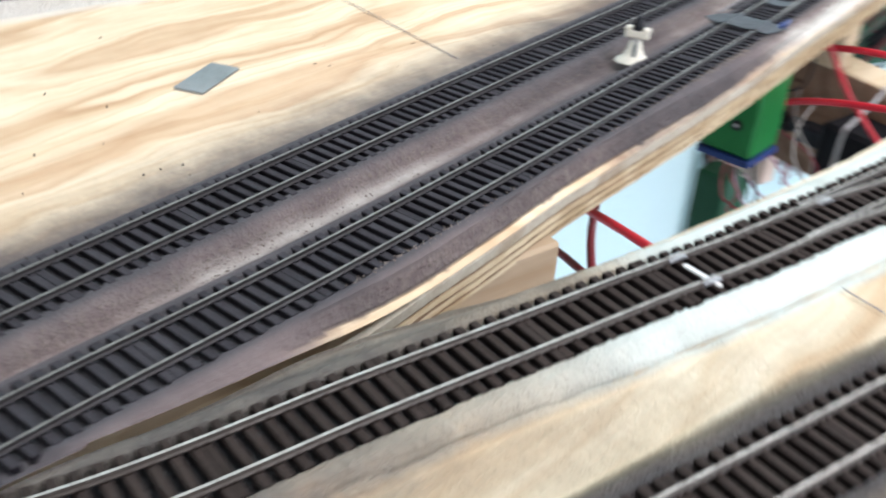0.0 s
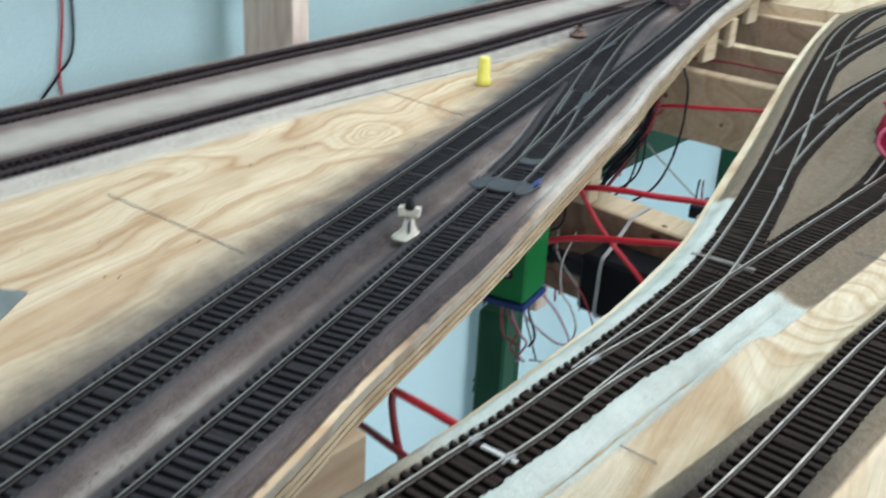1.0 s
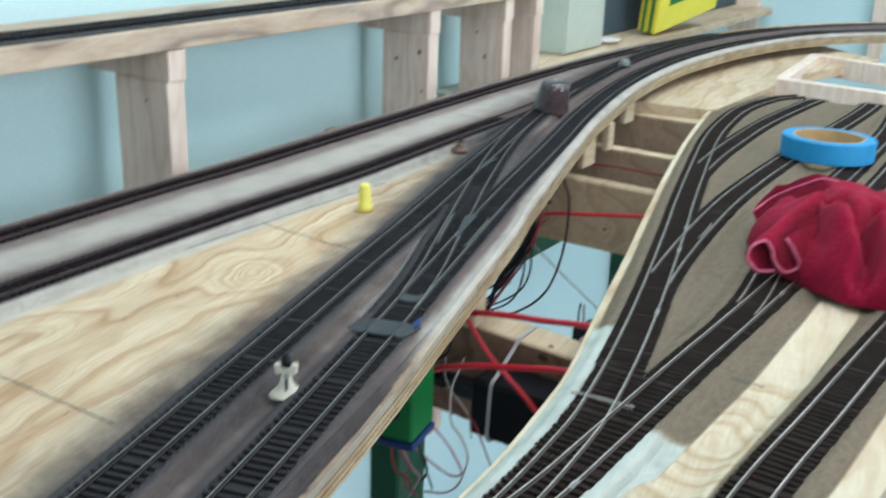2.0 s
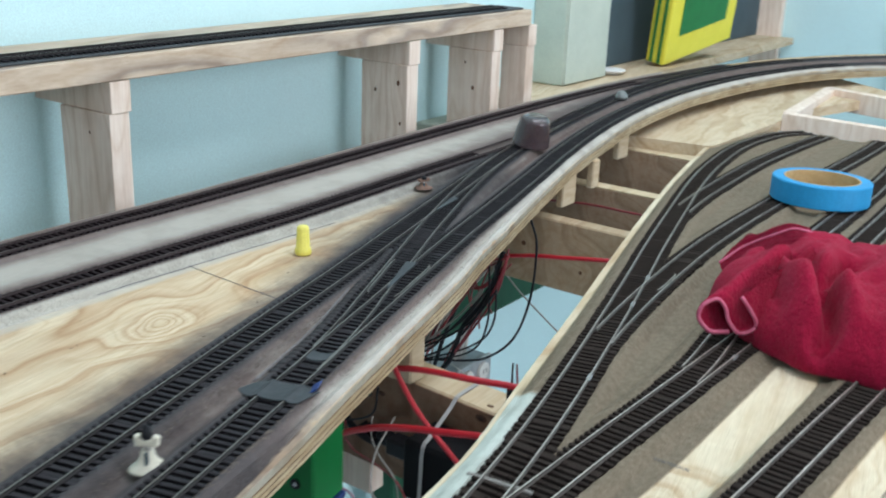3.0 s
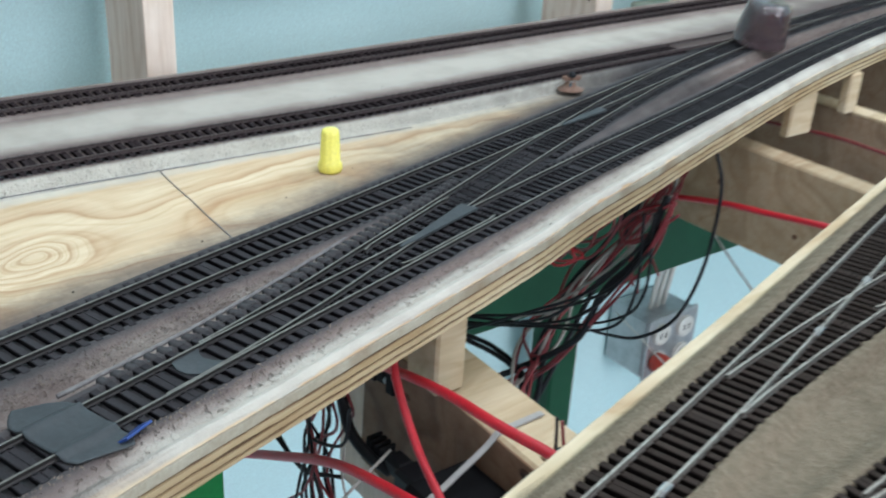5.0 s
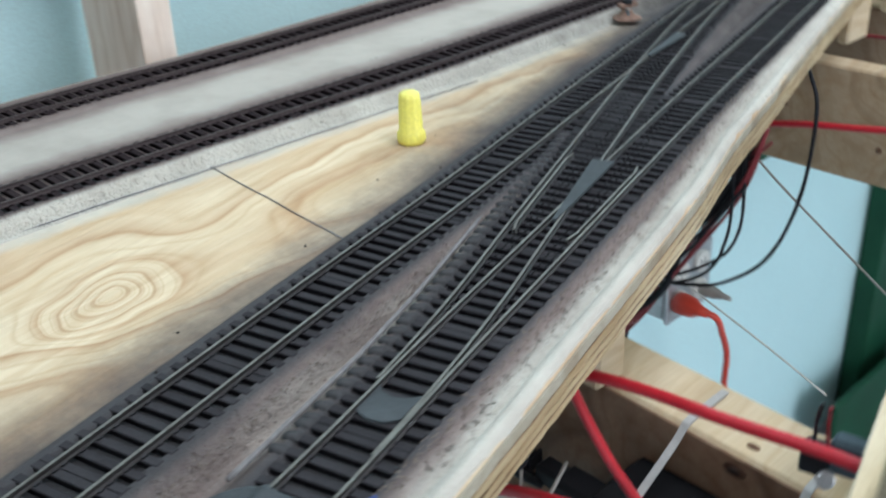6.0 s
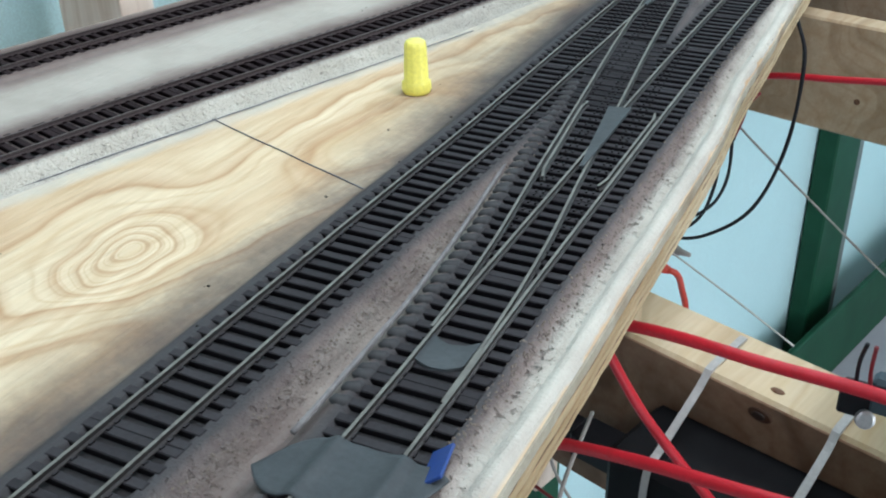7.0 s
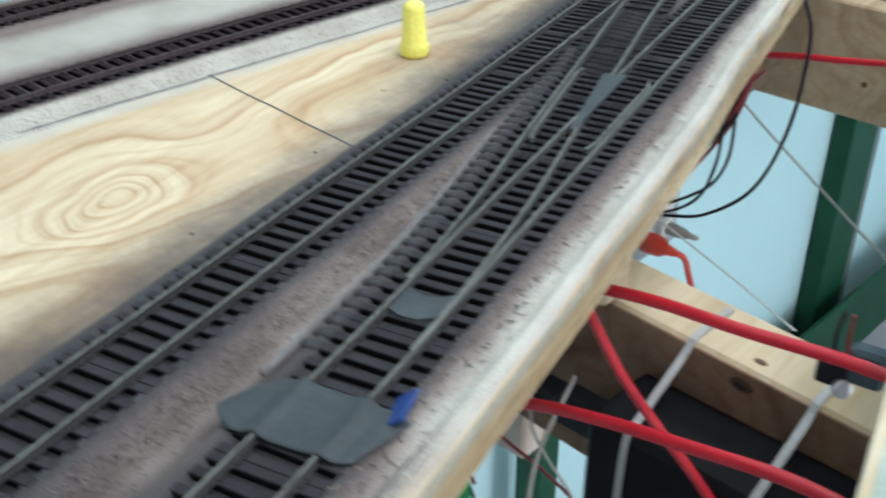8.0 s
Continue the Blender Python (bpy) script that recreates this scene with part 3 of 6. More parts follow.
def main_paint(xy):
    """Sprays and stains by the plan: white strip and lip, mauve-brown roadbed, dark grey dusting round the rails."""
    y = xy[:, 1]
    d3, d4, dx = nearest(xy, MAIN_A), nearest(xy, EDGE), nearest(xy, CROSS)
    d_main = np.minimum(d3, np.minimum(d4, dx))
    da, db = nearest(xy, BACK_A), nearest(xy, BACK_B)
    d_back = np.minimum(da, db)
    d_edge = nearest(xy, EDGE_LINE)
    inside = (xy[:, 0] > np.interp(y, MAIN_A[:, 1], MAIN_A[:, 0]))
    strip_side = xy[:, 0] < np.interp(y, BACK_A[:, 1], BACK_A[:, 0])
    far, near = ease(y, 0.46, 0.60), 1 - ease(y, 0.50, 0.66)
    wander = 0.0015 * rough_field(xy, 40.0, 12.0)
    # white
    strip = np.where(strip_side, 1.0, np.maximum(0.95 * (1 - ease(da, 0.0240, 0.0262)), 0.60 * (1 - ease(da, 0.028, 0.041))))
    lip = (1 - ease(d_edge + wander, 0.0080, 0.0150)) * far * inside
    middle = inside * np.exp(-((d3 - d4 + 0.002 + 2 * wander) / 0.010) ** 2)
    pale = (0.34 + 0.50 * (1 - ease(y, 0.24, 0.34)) + 0.16 * ease(y, 0.50, 0.58)) * middle * ease(y, 0.08, 0.20) * (1 - ease(y, 0.74, 0.86))
    beside = 0.55 * inside * np.exp(-((np.minimum(d4, dx) - 0.0205) / 0.0030) ** 2) * (d3 > np.minimum(d4, dx)) * ease(y, 0.52, 0.60) * (xy[:, 0] < np.interp(y, EDGE[:, 1], EDGE[:, 0]))
    heap = inside * np.exp(-((d3 - 0.0215) / 0.0032) ** 2) * ease(y, 0.44, 0.56) * (1 - ease(y, 0.78, 0.88))
    ragged = d_edge + 0.0007 * rough_field(xy, 60.0, 5.0) + 0.0004 * rough_field(xy, 190.0, 6.0)
    white = np.maximum(np.maximum(strip, lip), 0.95 * inside * ease(ragged, 0.0028, 0.0034))
    chipped = inside * (1 - ease(ragged + 0.0004 * rough_field(xy, 25.0, 8.0), 0.0001, 0.0006)) * far
    white = white * (1 - chipped)
    # mauve brown
    brown = inside * (1 - 0.92 * (1 - ease(d_edge + wander, 0.0060, 0.0150)) * far)
    brown = np.maximum(brown, 0.60 * (1 - ease(d3, 0.018, 0.062)))
    brown = np.maximum(brown, 1 - ease(d_back, 0.0150, 0.0215))
    brown = np.maximum(brown, np.where(strip_side, 0.66 * (1 - ease(d_back, 0.018, 0.040)), 0.16 * (1 - ease(da, 0.018, 0.024))))
    brown = brown * (1 - 0.55 * pale) * (1 - 0.5 * beside) * (1 - 0.15 * heap) * (1 - chipped)
    bare = inside * (1 - ease(ragged, 0.0022, 0.0028)) * ease(y, 0.14, 0.20) * (1 - 0.5 * ease(y, 0.30, 0.38)) * (1 - far)
    slope = inside * ease(ragged, 0.0022, 0.0028) * (1 - ease(ragged, 0.0058, 0.0070)) * ease(y, 0.14, 0.20) * (1 - far)
    brown = brown * (1 - bare)
    # dark grey dusting
    spread = 0.004 + 0.014 * near + 0.034 * ease(y, 0.62, 0.86)
    outer = np.maximum(1 - ease(d_main, 0.0150, 0.0290 + spread), (0.52 + 0.20 * near) * (1 - ease(d_main, 0.018, 0.050 + 1.5 * spread)))
    inner = np.maximum(0.92 * (1 - ease(d_main, 0.0150, 0.0205 + 0.0035 * near)), (0.30 + 0.30 * near) * (1 - ease(d_main, 0.016, 0.030)))
    grey = np.where(inside, inner, outer)
    grey = np.maximum(grey, 0.50 * inside * (1 - ease(y, 0.08, 0.22)) * ease(xy[:, 0] - np.interp(y, EDGE[:, 1], EDGE[:, 0]), 0.0, 0.02))
    grey = np.maximum(grey, (0.18 + 0.60 * ease(y, 0.26, 0.40)) * inside * (1 - ease(y, 0.46, 0.60)) * (1 - 0.35 * middle))
    grey = np.maximum(grey, 0.72 * inside * ease(y, 0.72, 0.86) * (1 - ease(y, 1.06, 1.16)) * (1 - ease(d_main, 0.030, 0.050)) * ease(d_edge, 0.012, 0.018))
    grey = np.maximum(grey, 0.46 * slope)
    grey = np.maximum(grey, 1 - ease(d_back, 0.0130, 0.0175))
    grey = np.maximum(grey, np.where(strip_side, 0.50 * (1 - ease(d_back, 0.016, 0.030)), 0))
    grey = np.where(inside & (d_edge < d4), grey * (1 - 0.55 * far * (1 - ease(d_edge, 0.008, 0.016))) * (1 - bare), grey)
    bed = (np.minimum(d_main, d_back) < 0.0128).astype(float)
    mound = inside * np.exp(-((d3 - 0.0215) / 0.0040) ** 2)
    gravel = np.exp(-((d_edge - 0.0102) / 0.0030) ** 2) * far
    shoulder = 0.9 * (1 - ease(da, 0.0235, 0.0255)) * (~strip_side)
    inside_or_back = np.where(inside, 1.0, np.where(strip_side, 0.0, 1.0 * (da < 0.026)))
    rough = np.clip(0.12 + 0.9 * slope + 0.06 * lip + 0.65 * mound + 0.45 * gravel + 0.7 * shoulder, 0, 1) * np.clip(brown + white, 0, 1)
    return {"white": white, "brown": brown, "grey": grey, "bed": bed, "pits": np.clip(0.7 * mound * ease(y, 0.30, 0.46) + gravel + 0.35 * shoulder * ease(da, 0.0170, 0.0190) * (1 - ease(da, 0.0225, 0.0240)), 0, 1) * inside_or_back, "rough": np.where(strip_side, 0.05, rough), "veil": np.where(strip_side, 0.26 + 0.25 * (1 - ease(d_back, 0.018, 0.045)), np.clip(0.26 + 0.16 * rough_field(xy, 45.0, 14.0), 0, 1) * lip * (1 - chipped))}


deck, deck_xy, deck_z = deck_sheet("deck", back_line, edge_line, 400, main_level, main_paint, PLY)
tagged(deck, "plywood layout deck with raised roadbeds, sprayed grey and brown", "layout deck", kind="structure")


PLIES = ((0.0044, 2), (0.0010, 1), (0.0028, 0), (0.0011, 1), (0.0026, 0), (0.0011, 1), (0.0020, 0))
VENEERS = (EDGEPLY, GLUE, stained("cream_painted_veneer", (0.47, 0.435, 0.355), (0.37, 0.325, 0.245), 70.0, 0.75, spec=0.1, bump=0.5, c=(0.30, 0.235, 0.165)))


def edge_band(name, line, top, plies, parent, side=1.0):
    """The laminated edge of a plywood sheet: a strip for each ply, the cross plies set back and darker, chipped and uneven."""
    z1 = 0.0
    for k, (thick, ply) in enumerate(plies):
        bm = bmesh.new()
        z0 = z1 - thick
        prev = None
        for i in range(len(line)):
            j = min(i, len(line) - 2)
            d = line[j + 1] - line[j]
            nx, ny = d[1] / np.hypot(*d), -d[0] / np.hypot(*d)
            place = Vector((line[i, 0] * 25, line[i, 1] * 25, k * 3.0))
            w = (0.0002 if ply == 1 else 0.0005) + 0.0003 * noise.noise(place) + 0.0003 * noise.noise(place * 5.0)
            sag = 0.0005 * noise.noise(Vector((line[i, 1] * 30, k * 1.0, 2.0)))
            p = (line[i, 0] + nx * side * w, line[i, 1] + ny * side * w)
            q = (line[i, 0] - nx * side * 0.0022, line[i, 1] - ny * side * 0.0022)
            t = top[i] + (sag if k else 0.0)
            row = [bm.verts.new((*q, t + z1)), bm.verts.new((*p, t + z1 - 0.0002)), bm.verts.new((*p, t + z0 + 0.0002)), bm.verts.new((*q, t + z0))]
            if prev:
                for a in range(4):
                    bm.faces.new((prev[a], prev[(a + 1) % 4], row[(a + 1) % 4], row[a]))
            prev = row
        bmesh.ops.recalc_face_normals(bm, faces=bm.faces)
        part(name, bm, VENEERS[ply], parent)
        z1 = z0


edge_top = deck_z.reshape(ROWS_N, -1)[:, -1]
first = int(np.searchsorted(edge_line[:, 1], 0.140))
edge_band("veneer", edge_line[first:], edge_top[first:] - 0.0002 - 0.008 * (1 - ease(edge_line[first:, 1], 0.14, 0.23)), PLIES, deck)


def slab(name, left, right, top, thick, material, parent):
    """The body under a sheet: its bottom and sides."""
    bm = bmesh.new()
    prev = None
    for i in range(len(left)):
        zl, zr_ = top[i], top[i]
        row = [bm.verts.new((*left[i], zl - 0.0006)), bm.verts.new((*right[i], zr_ - 0.0006)), bm.verts.new((*right[i], zr_ - thick)), bm.verts.new((*left[i], zl - thick))]
        if prev:
            for a in range(4):
                bm.faces.new((prev[a], prev[(a + 1) % 4], row[(a + 1) % 4], row[a]))
        else:
            bm.faces.new(row)
        prev = row
    bm.faces.new(prev[::-1])
    bmesh.ops.recalc_face_normals(bm, faces=bm.faces)
    return part(name, bm, material, parent)


inner_edge = edge_line * 0.985 + back_line * 0.015
slab("underside", back_line, inner_edge, np.full(ROWS_N, -0.0008), 0.0142, CORE, deck)

# ---- structure: the yard deck ----
YN = 420
yard_rows = np.linspace(-0.08, 1.70, YN)
yard_left, yard_right = by_y(YARD_LEFT, yard_rows), by_y(YARD_RIGHT, yard_rows)
yard_right[:, 0] += 0.020
yard_left[:, 0] += np.where(yard_rows < 0.205, 0.0012, 0.0)


GROOVE_Y = [-0.08, 0.110, 0.144, 0.186, 0.233, 0.287, 0.335, 0.390, 0.434, 0.499]
GROOVE_X = [-0.155, -0.1076, -0.0984, -0.0889, -0.0761, -0.0638, -0.0530, -0.0425, -0.0331, -0.0207]


def yard_level(xy):
    d = np.full(len(xy), 9.0)
    for line in (LEAD, LEFT, YARD_A, YARD_B, YARD_C, SIDE):
        d = np.minimum(d, nearest(xy, line))
    bed = 0.0046 * (1 - ease(d, 0.018, 0.027))
    top = bed + 0.0005 * rough_field(xy, 180.0, 4.0) * ease(d, 0.0145, 0.019)
    slot = np.abs(xy[:, 0] - np.interp(xy[:, 1], GROOVE_Y, GROOVE_X) - 0.0008 * rough_field(xy, 70.0, 5.0)) < 0.0010 + 0.0009 * rough_field(xy, 45.0, 8.0)
    top = np.where(slot & (xy[:, 1] < 0.485), top - 0.0020, top)
    return np.where(d < 0.0145 + 0.0012 * rough_field(xy, 330.0, 2.0), 0.0018, top) + fall(xy[:, 1]) - 0.0003


def yard_paint(xy):
    y = xy[:, 1]
    d = np.full(len(xy), 9.0)
    for line in (LEAD, LEFT, YARD_A, YARD_B, YARD_C):
        d = np.minimum(d, nearest(xy, line))
    ds = nearest(xy, SIDE)
    d_edge = nearest(xy, YARD_LEFT)
    d_right = nearest(xy, YARD_RIGHT)
    xs, xl = np.interp(y, SIDE[:, 1], SIDE[:, 0]), np.interp(y, LEAD[:, 1], LEAD[:, 0])
    groove = np.interp(y, GROOVE_Y, GROOVE_X)
    bare_l = np.where(y < 0.44, groove + 0.0045, np.interp(y, [0.44, 0.451, 0.59, 0.72, 0.80], [-0.0275, -0.019, 0.011, 0.033, 0.045]))
    bare_r = np.interp(y, [0.10, 0.168, 0.261, 0.304, 0.391, 0.464, 0.597, 0.735], [-0.076, -0.059, -0.042, -0.030, -0.002, 0.013, 0.043, 0.066])
    soft_r = np.where(y < 0.30, 0.0050, 0.0014)
    soft_l = np.where(y < 0.44, 0.0050, 0.0012)
    bare = ease(xy[:, 0], bare_l - soft_l, bare_l + soft_l) * (1 - ease(xy[:, 0], bare_r - soft_r, bare_r + soft_r)) * (1 - ease(y, 0.745, 0.765))
    rim = (1 - ease(d_edge, 0.0022, 0.0038)) * ease(y, 0.24, 0.32) + (1 - ease(d_edge, 0.0045, 0.0075)) * ease(y, 0.60, 0.66)
    rim = np.clip(rim, 0, 1)
    x_right = np.interp(y, YARD_RIGHT[:, 1], YARD_RIGHT[:, 0])
    rim2 = ease(xy[:, 0], x_right - 0.0012, x_right + 0.0012)
    sand = np.maximum(1 - np.maximum(bare, np.maximum(rim, rim2)), 0)
    sand = np.maximum(sand, 0.40 * (1 - ease(y, 0.20, 0.42)) * bare)
    left_white = (xy[:, 0] < np.where(y > 0.495, np.interp(y, LEFT[:, 1], LEFT[:, 0]), xl)) * ease(y, 0.19, 0.33) * (1 - ease(y, 0.618, 0.632))
    mid_white = (xy[:, 0] > xl) * (1 - ease(xy[:, 0], bare_l - soft_l, bare_l + soft_l)) * (0.45 + 0.55 * ease(y, 0.14, 0.32)) * (1 - ease(y, 0.485, 0.50))
    wedge = 0.75 * (xy[:, 0] < xl) * (y > 0.5) * (y < 0.548) * (1 - ease(nearest(xy, LEFT), 0.0166, 0.0176)) * (xy[:, 0] > np.interp(y, LEFT[:, 1], LEFT[:, 0]))
    left_white = np.maximum(left_white, 0.38 * (xy[:, 0] < xl) * (1 - ease(y, 0.24, 0.32)))
    white = np.maximum(np.maximum(left_white * ease(d_edge, 0.0018, 0.0034), mid_white), wedge)
    near = (1 - ease(y, 0.15, 0.31)) * (xy[:, 0] < xl) + (1 - ease(y, 0.08, 0.21)) * (xy[:, 0] >= xl)
    slot = (np.abs(xy[:, 0] - groove - 0.0008 * rough_field(xy, 70.0, 5.0)) < 0.0010 + 0.0009 * rough_field(xy, 45.0, 8.0)) & (y < 0.485)
    return {"bed": (np.minimum(d, ds) < 0.0138).astype(float), "white": white, "brown": sand * (1 - white), "grey": np.maximum(0.85 * (1 - ease(ds, 0.015, 0.028)) * (1 - ease(y, 0.26, 0.42)) * (1 - rim2) * (1 - 0.8 * bare), near * 0.75 * (1 - ease(d, 0.02, 0.05)), np.maximum(0.9 * (slot | (np.abs(xy[:, 0] - x_right - 0.0085) < 0.0006)), 1 - ease(np.minimum(d, ds), 0.0135, 0.0150))), "rough": sand * (1 - 0.75 * white)}


yard, yard_xy, yard_z = deck_sheet("yard_deck", yard_left, yard_right, 260, yard_level, yard_paint, PLY2)
tagged(yard, "sloping plywood yard deck with taupe sand ground cover and bare strips", "layout deck", kind="structure")
yl_top = yard_z.reshape(YN, -1)[:, 0]
first = int(np.searchsorted(yard_left[:, 1], 0.172))
edge_band("veneer", yard_left[first:], yl_top[first:] - 0.0002, PLIES[:5], yard, side=-1.0)
yr_top = yard_z.reshape(YN, -1)[:, -1]
edge_band("veneer", yard_right, yr_top - 0.0002, PLIES[:5], yard, side=1.0)
slab("underside", yard_left * 0.985 + yard_right * 0.015, yard_right * 0.985 + yard_left * 0.015, yl_top * 0 + fall(yard_rows) - 0.0012, 0.0112, CORE, yard)


# ---- tracks ----
def rail_profile():
    return [(-0.0010, -0.0021), (0.0010, -0.0021), (0.0010, -0.0017), (0.00028, -0.0014), (0.00028, -0.0007), (0.00048, -0.0006), (0.00048, 0.0), (-0.00048, 0.0), (-0.00048, -0.0006), (-0.00028, -0.0007), (-0.00028, -0.0014), (-0.0010, -0.0017)]


def normals(line):
    d = np.gradient(line, axis=0)
    d /= np.linalg.norm(d, axis=1)[:, None]
    return np.stack([d[:, 1], -d[:, 0]], 1), d


def rail_mesh(line, offset, top, s0=0.0, s1=9.0, lower=0.0):
    n, _ = normals(line)
    s = np.r_[0, np.cumsum(np.linalg.norm(np.diff(line, axis=0), axis=1))]
    keep = [i for i in range(len(line)) if s0 <= s[i] <= s1][::2]
    bm = bmesh.new()
    prev = None
    prof = rail_profile()
    for i in keep:
        c, z = line[i] + n[i] * offset, top(line[i, 1]) - lower
        row = [bm.verts.new((c[0] + n[i, 0] * a, c[1] + n[i, 1] * a, z + h)) for a, h in prof]
        if prev:
            for k in range(len(prof)):
                bm.faces.new((prev[k], prev[(k + 1) % len(prof)], row[(k + 1) % len(prof)], row[k]))
        else:
            bm.faces.new(row[::-1])
        prev = row
    if prev:
        bm.faces.new(prev)
    bmesh.ops.recalc_face_normals(bm, faces=bm.faces)
    return bm


def sleeper_mesh(length, material):
    """One moulded sleeper with its four rail chairs."""
    bm = boxed((0, 0, -0.0014), (length, 0.0031, 0.0028), bevel=0.0003)
    for x in (-0.00825, 0.00825):
        for dx in (-0.0013, 0.0013):
            add_box(bm, (x + dx, 0, 0.00025), (0.0007, 0.0016, 0.0005))
    return mesh_of(bm, "sleeper", material)


SHARED = {}


def track(name, label, line, top, material, rail_material, others=(), yielding=(), pitch=0.0057, group="tracks", start=0.0, stop=9.0, rails=((-0.00825, 0.0), (0.00825, 0.0)), end_rows=300, skip=()):
    """Two rails on single sleepers. Where another route lies within a sleeper's length, the sleepers reach under both; where this one yields, it has none of its own."""
    root = thing(name, label, "model track", group, at=(line[0, 0], line[0, 1], top(line[0, 1])))
    bpy.context.view_layer.update()
    inv = Matrix.Translation(root.location).inverted()
    s = np.r_[0, np.cumsum(np.linalg.norm(np.diff(line, axis=0), axis=1))]
    n, d = normals(line)
    for off, first in rails:
        ob = part("rail", rail_mesh(line, off, top, max(start, first), stop, 0.00012 if first else 0.0), rail_material, root)
        ob.matrix_parent_inverse = inv
    count, extra = 0, []
    for at in np.arange(start + pitch / 2, min(stop, s[-1]), pitch):
        i = int(np.searchsorted(s, at))
        i = min(i, len(line) - 1)
        lo, hi, own = -0.0150, 0.0150, True
        for o in yielding:
            if np.min(np.hypot(*(o - line[i]).T)) < 0.0312:
                own = False
        if not own or any(a < line[i, 1] < b for a, b in skip):
            continue
        for o in others:
            j = int(np.argmin(np.hypot(*(o - line[i]).T)))
            off = float((o[j] - line[i]) @ n[i])
            if np.hypot(*(o[j] - line[i])) < 0.0312 and 0 < j < len(o) - 1:
                lo, hi = min(lo, off - 0.0150), max(hi, off + 0.0150)
        length = round((hi - lo) / 0.002) * 0.002
        key = (round(length, 4), material.name)
        if key not in SHARED:
            SHARED[key] = sleeper_mesh(length, material)
        c = line[i] + n[i] * (lo + hi) / 2
        slope = math.atan2(float(top(line[min(i + 1, len(line) - 1), 1]) - top(line[max(i - 1, 0), 1])), 0.006)
        m = pose(c[0], c[1], top(line[i, 1]) - 0.00205, 0, 0, math.degrees(math.atan2(n[i, 1], n[i, 0])) + random.uniform(-1.2, 1.2))
        if count < end_rows:
            ob = new("sleeper", SHARED[key])
            ob.parent = root
            ob.matrix_parent_inverse = inv
            ob.matrix_basis = m
        else:
            extra.append((m, SHARED[key]))
        count += 1
    if extra:
        bm = bmesh.new()
        for m, me in extra:
            k = len(bm.verts)
            bm.from_mesh(me)
            bm.verts.ensure_lookup_table()
            bmesh.ops.transform(bm, matrix=m, verts=bm.verts[k:])
        ob = part("sleepers_beyond", bm, material, root)
        ob.matrix_parent_inverse = inv
        ob["kind"] = "stuff"
    return root


main_top = lambda y: RAIL_TOP
yard_top = lambda y: float(0.0068 + fall(y))
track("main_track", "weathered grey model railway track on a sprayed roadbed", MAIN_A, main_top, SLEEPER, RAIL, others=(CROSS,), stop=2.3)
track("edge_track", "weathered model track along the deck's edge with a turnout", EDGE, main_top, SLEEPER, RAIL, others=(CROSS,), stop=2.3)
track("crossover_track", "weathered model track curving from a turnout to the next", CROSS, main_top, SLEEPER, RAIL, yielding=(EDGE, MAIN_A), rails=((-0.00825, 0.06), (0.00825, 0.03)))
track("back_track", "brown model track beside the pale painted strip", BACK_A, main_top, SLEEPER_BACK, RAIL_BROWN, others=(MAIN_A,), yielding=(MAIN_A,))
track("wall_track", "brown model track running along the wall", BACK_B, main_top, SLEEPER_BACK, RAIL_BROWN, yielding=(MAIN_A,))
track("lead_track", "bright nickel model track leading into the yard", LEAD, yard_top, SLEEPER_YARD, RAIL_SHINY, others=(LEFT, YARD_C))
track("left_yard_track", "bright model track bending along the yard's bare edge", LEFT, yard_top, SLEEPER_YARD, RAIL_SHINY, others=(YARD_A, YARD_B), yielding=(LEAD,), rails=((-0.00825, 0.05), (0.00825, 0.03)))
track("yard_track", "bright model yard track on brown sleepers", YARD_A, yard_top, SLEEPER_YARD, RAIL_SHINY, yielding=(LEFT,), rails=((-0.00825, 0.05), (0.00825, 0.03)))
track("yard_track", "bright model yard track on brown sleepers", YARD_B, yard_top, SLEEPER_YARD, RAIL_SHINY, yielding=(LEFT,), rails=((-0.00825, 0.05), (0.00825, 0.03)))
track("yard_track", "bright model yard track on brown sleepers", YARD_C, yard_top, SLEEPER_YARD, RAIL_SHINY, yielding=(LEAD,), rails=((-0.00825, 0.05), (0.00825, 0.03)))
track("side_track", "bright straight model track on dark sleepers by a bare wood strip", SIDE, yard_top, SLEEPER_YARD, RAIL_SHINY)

# ---- the room ----
UX, UY = 0.1915, 0.9815                      # the wall's run in the plan
F0 = Vector((-0.555, 0.812, 0.0))            # a stud's front corner


def wall_frame(along, out, z):
    """A place by metres along the wall from the first stud, out from the studs' front (negative: behind it) and height."""
    return Vector((F0.x + UX * along + UY * out, F0.y + UY * along - UX * out, z))


WALL_M = Matrix(((UX, UY, 0, F0.x), (UY, -UX, 0, F0.y), (0, 0, 1, 0), (0, 0, 0, 1)))


def wall_box(a0, a1, o0, o1, z0, z1, bevel=0.0):
    bm = boxed(((a0 + a1) / 2, (o0 + o1) / 2, (z0 + z1) / 2), (a1 - a0, o1 - o0, z1 - z0), bevel=bevel)
    bmesh.ops.transform(bm, matrix=WALL_M, verts=bm.verts)
    bmesh.ops.recalc_face_normals(bm, faces=bm.faces)
    return bm


BEHIND = -0.115
END = 1.95
tagged(part("wall_west", wall_box(-2.2, END, BEHIND - 0.10, BEHIND, FLOOR_Z, CEIL_Z), WALL), "pale blue painted wall behind the studs", "wall", kind="structure")


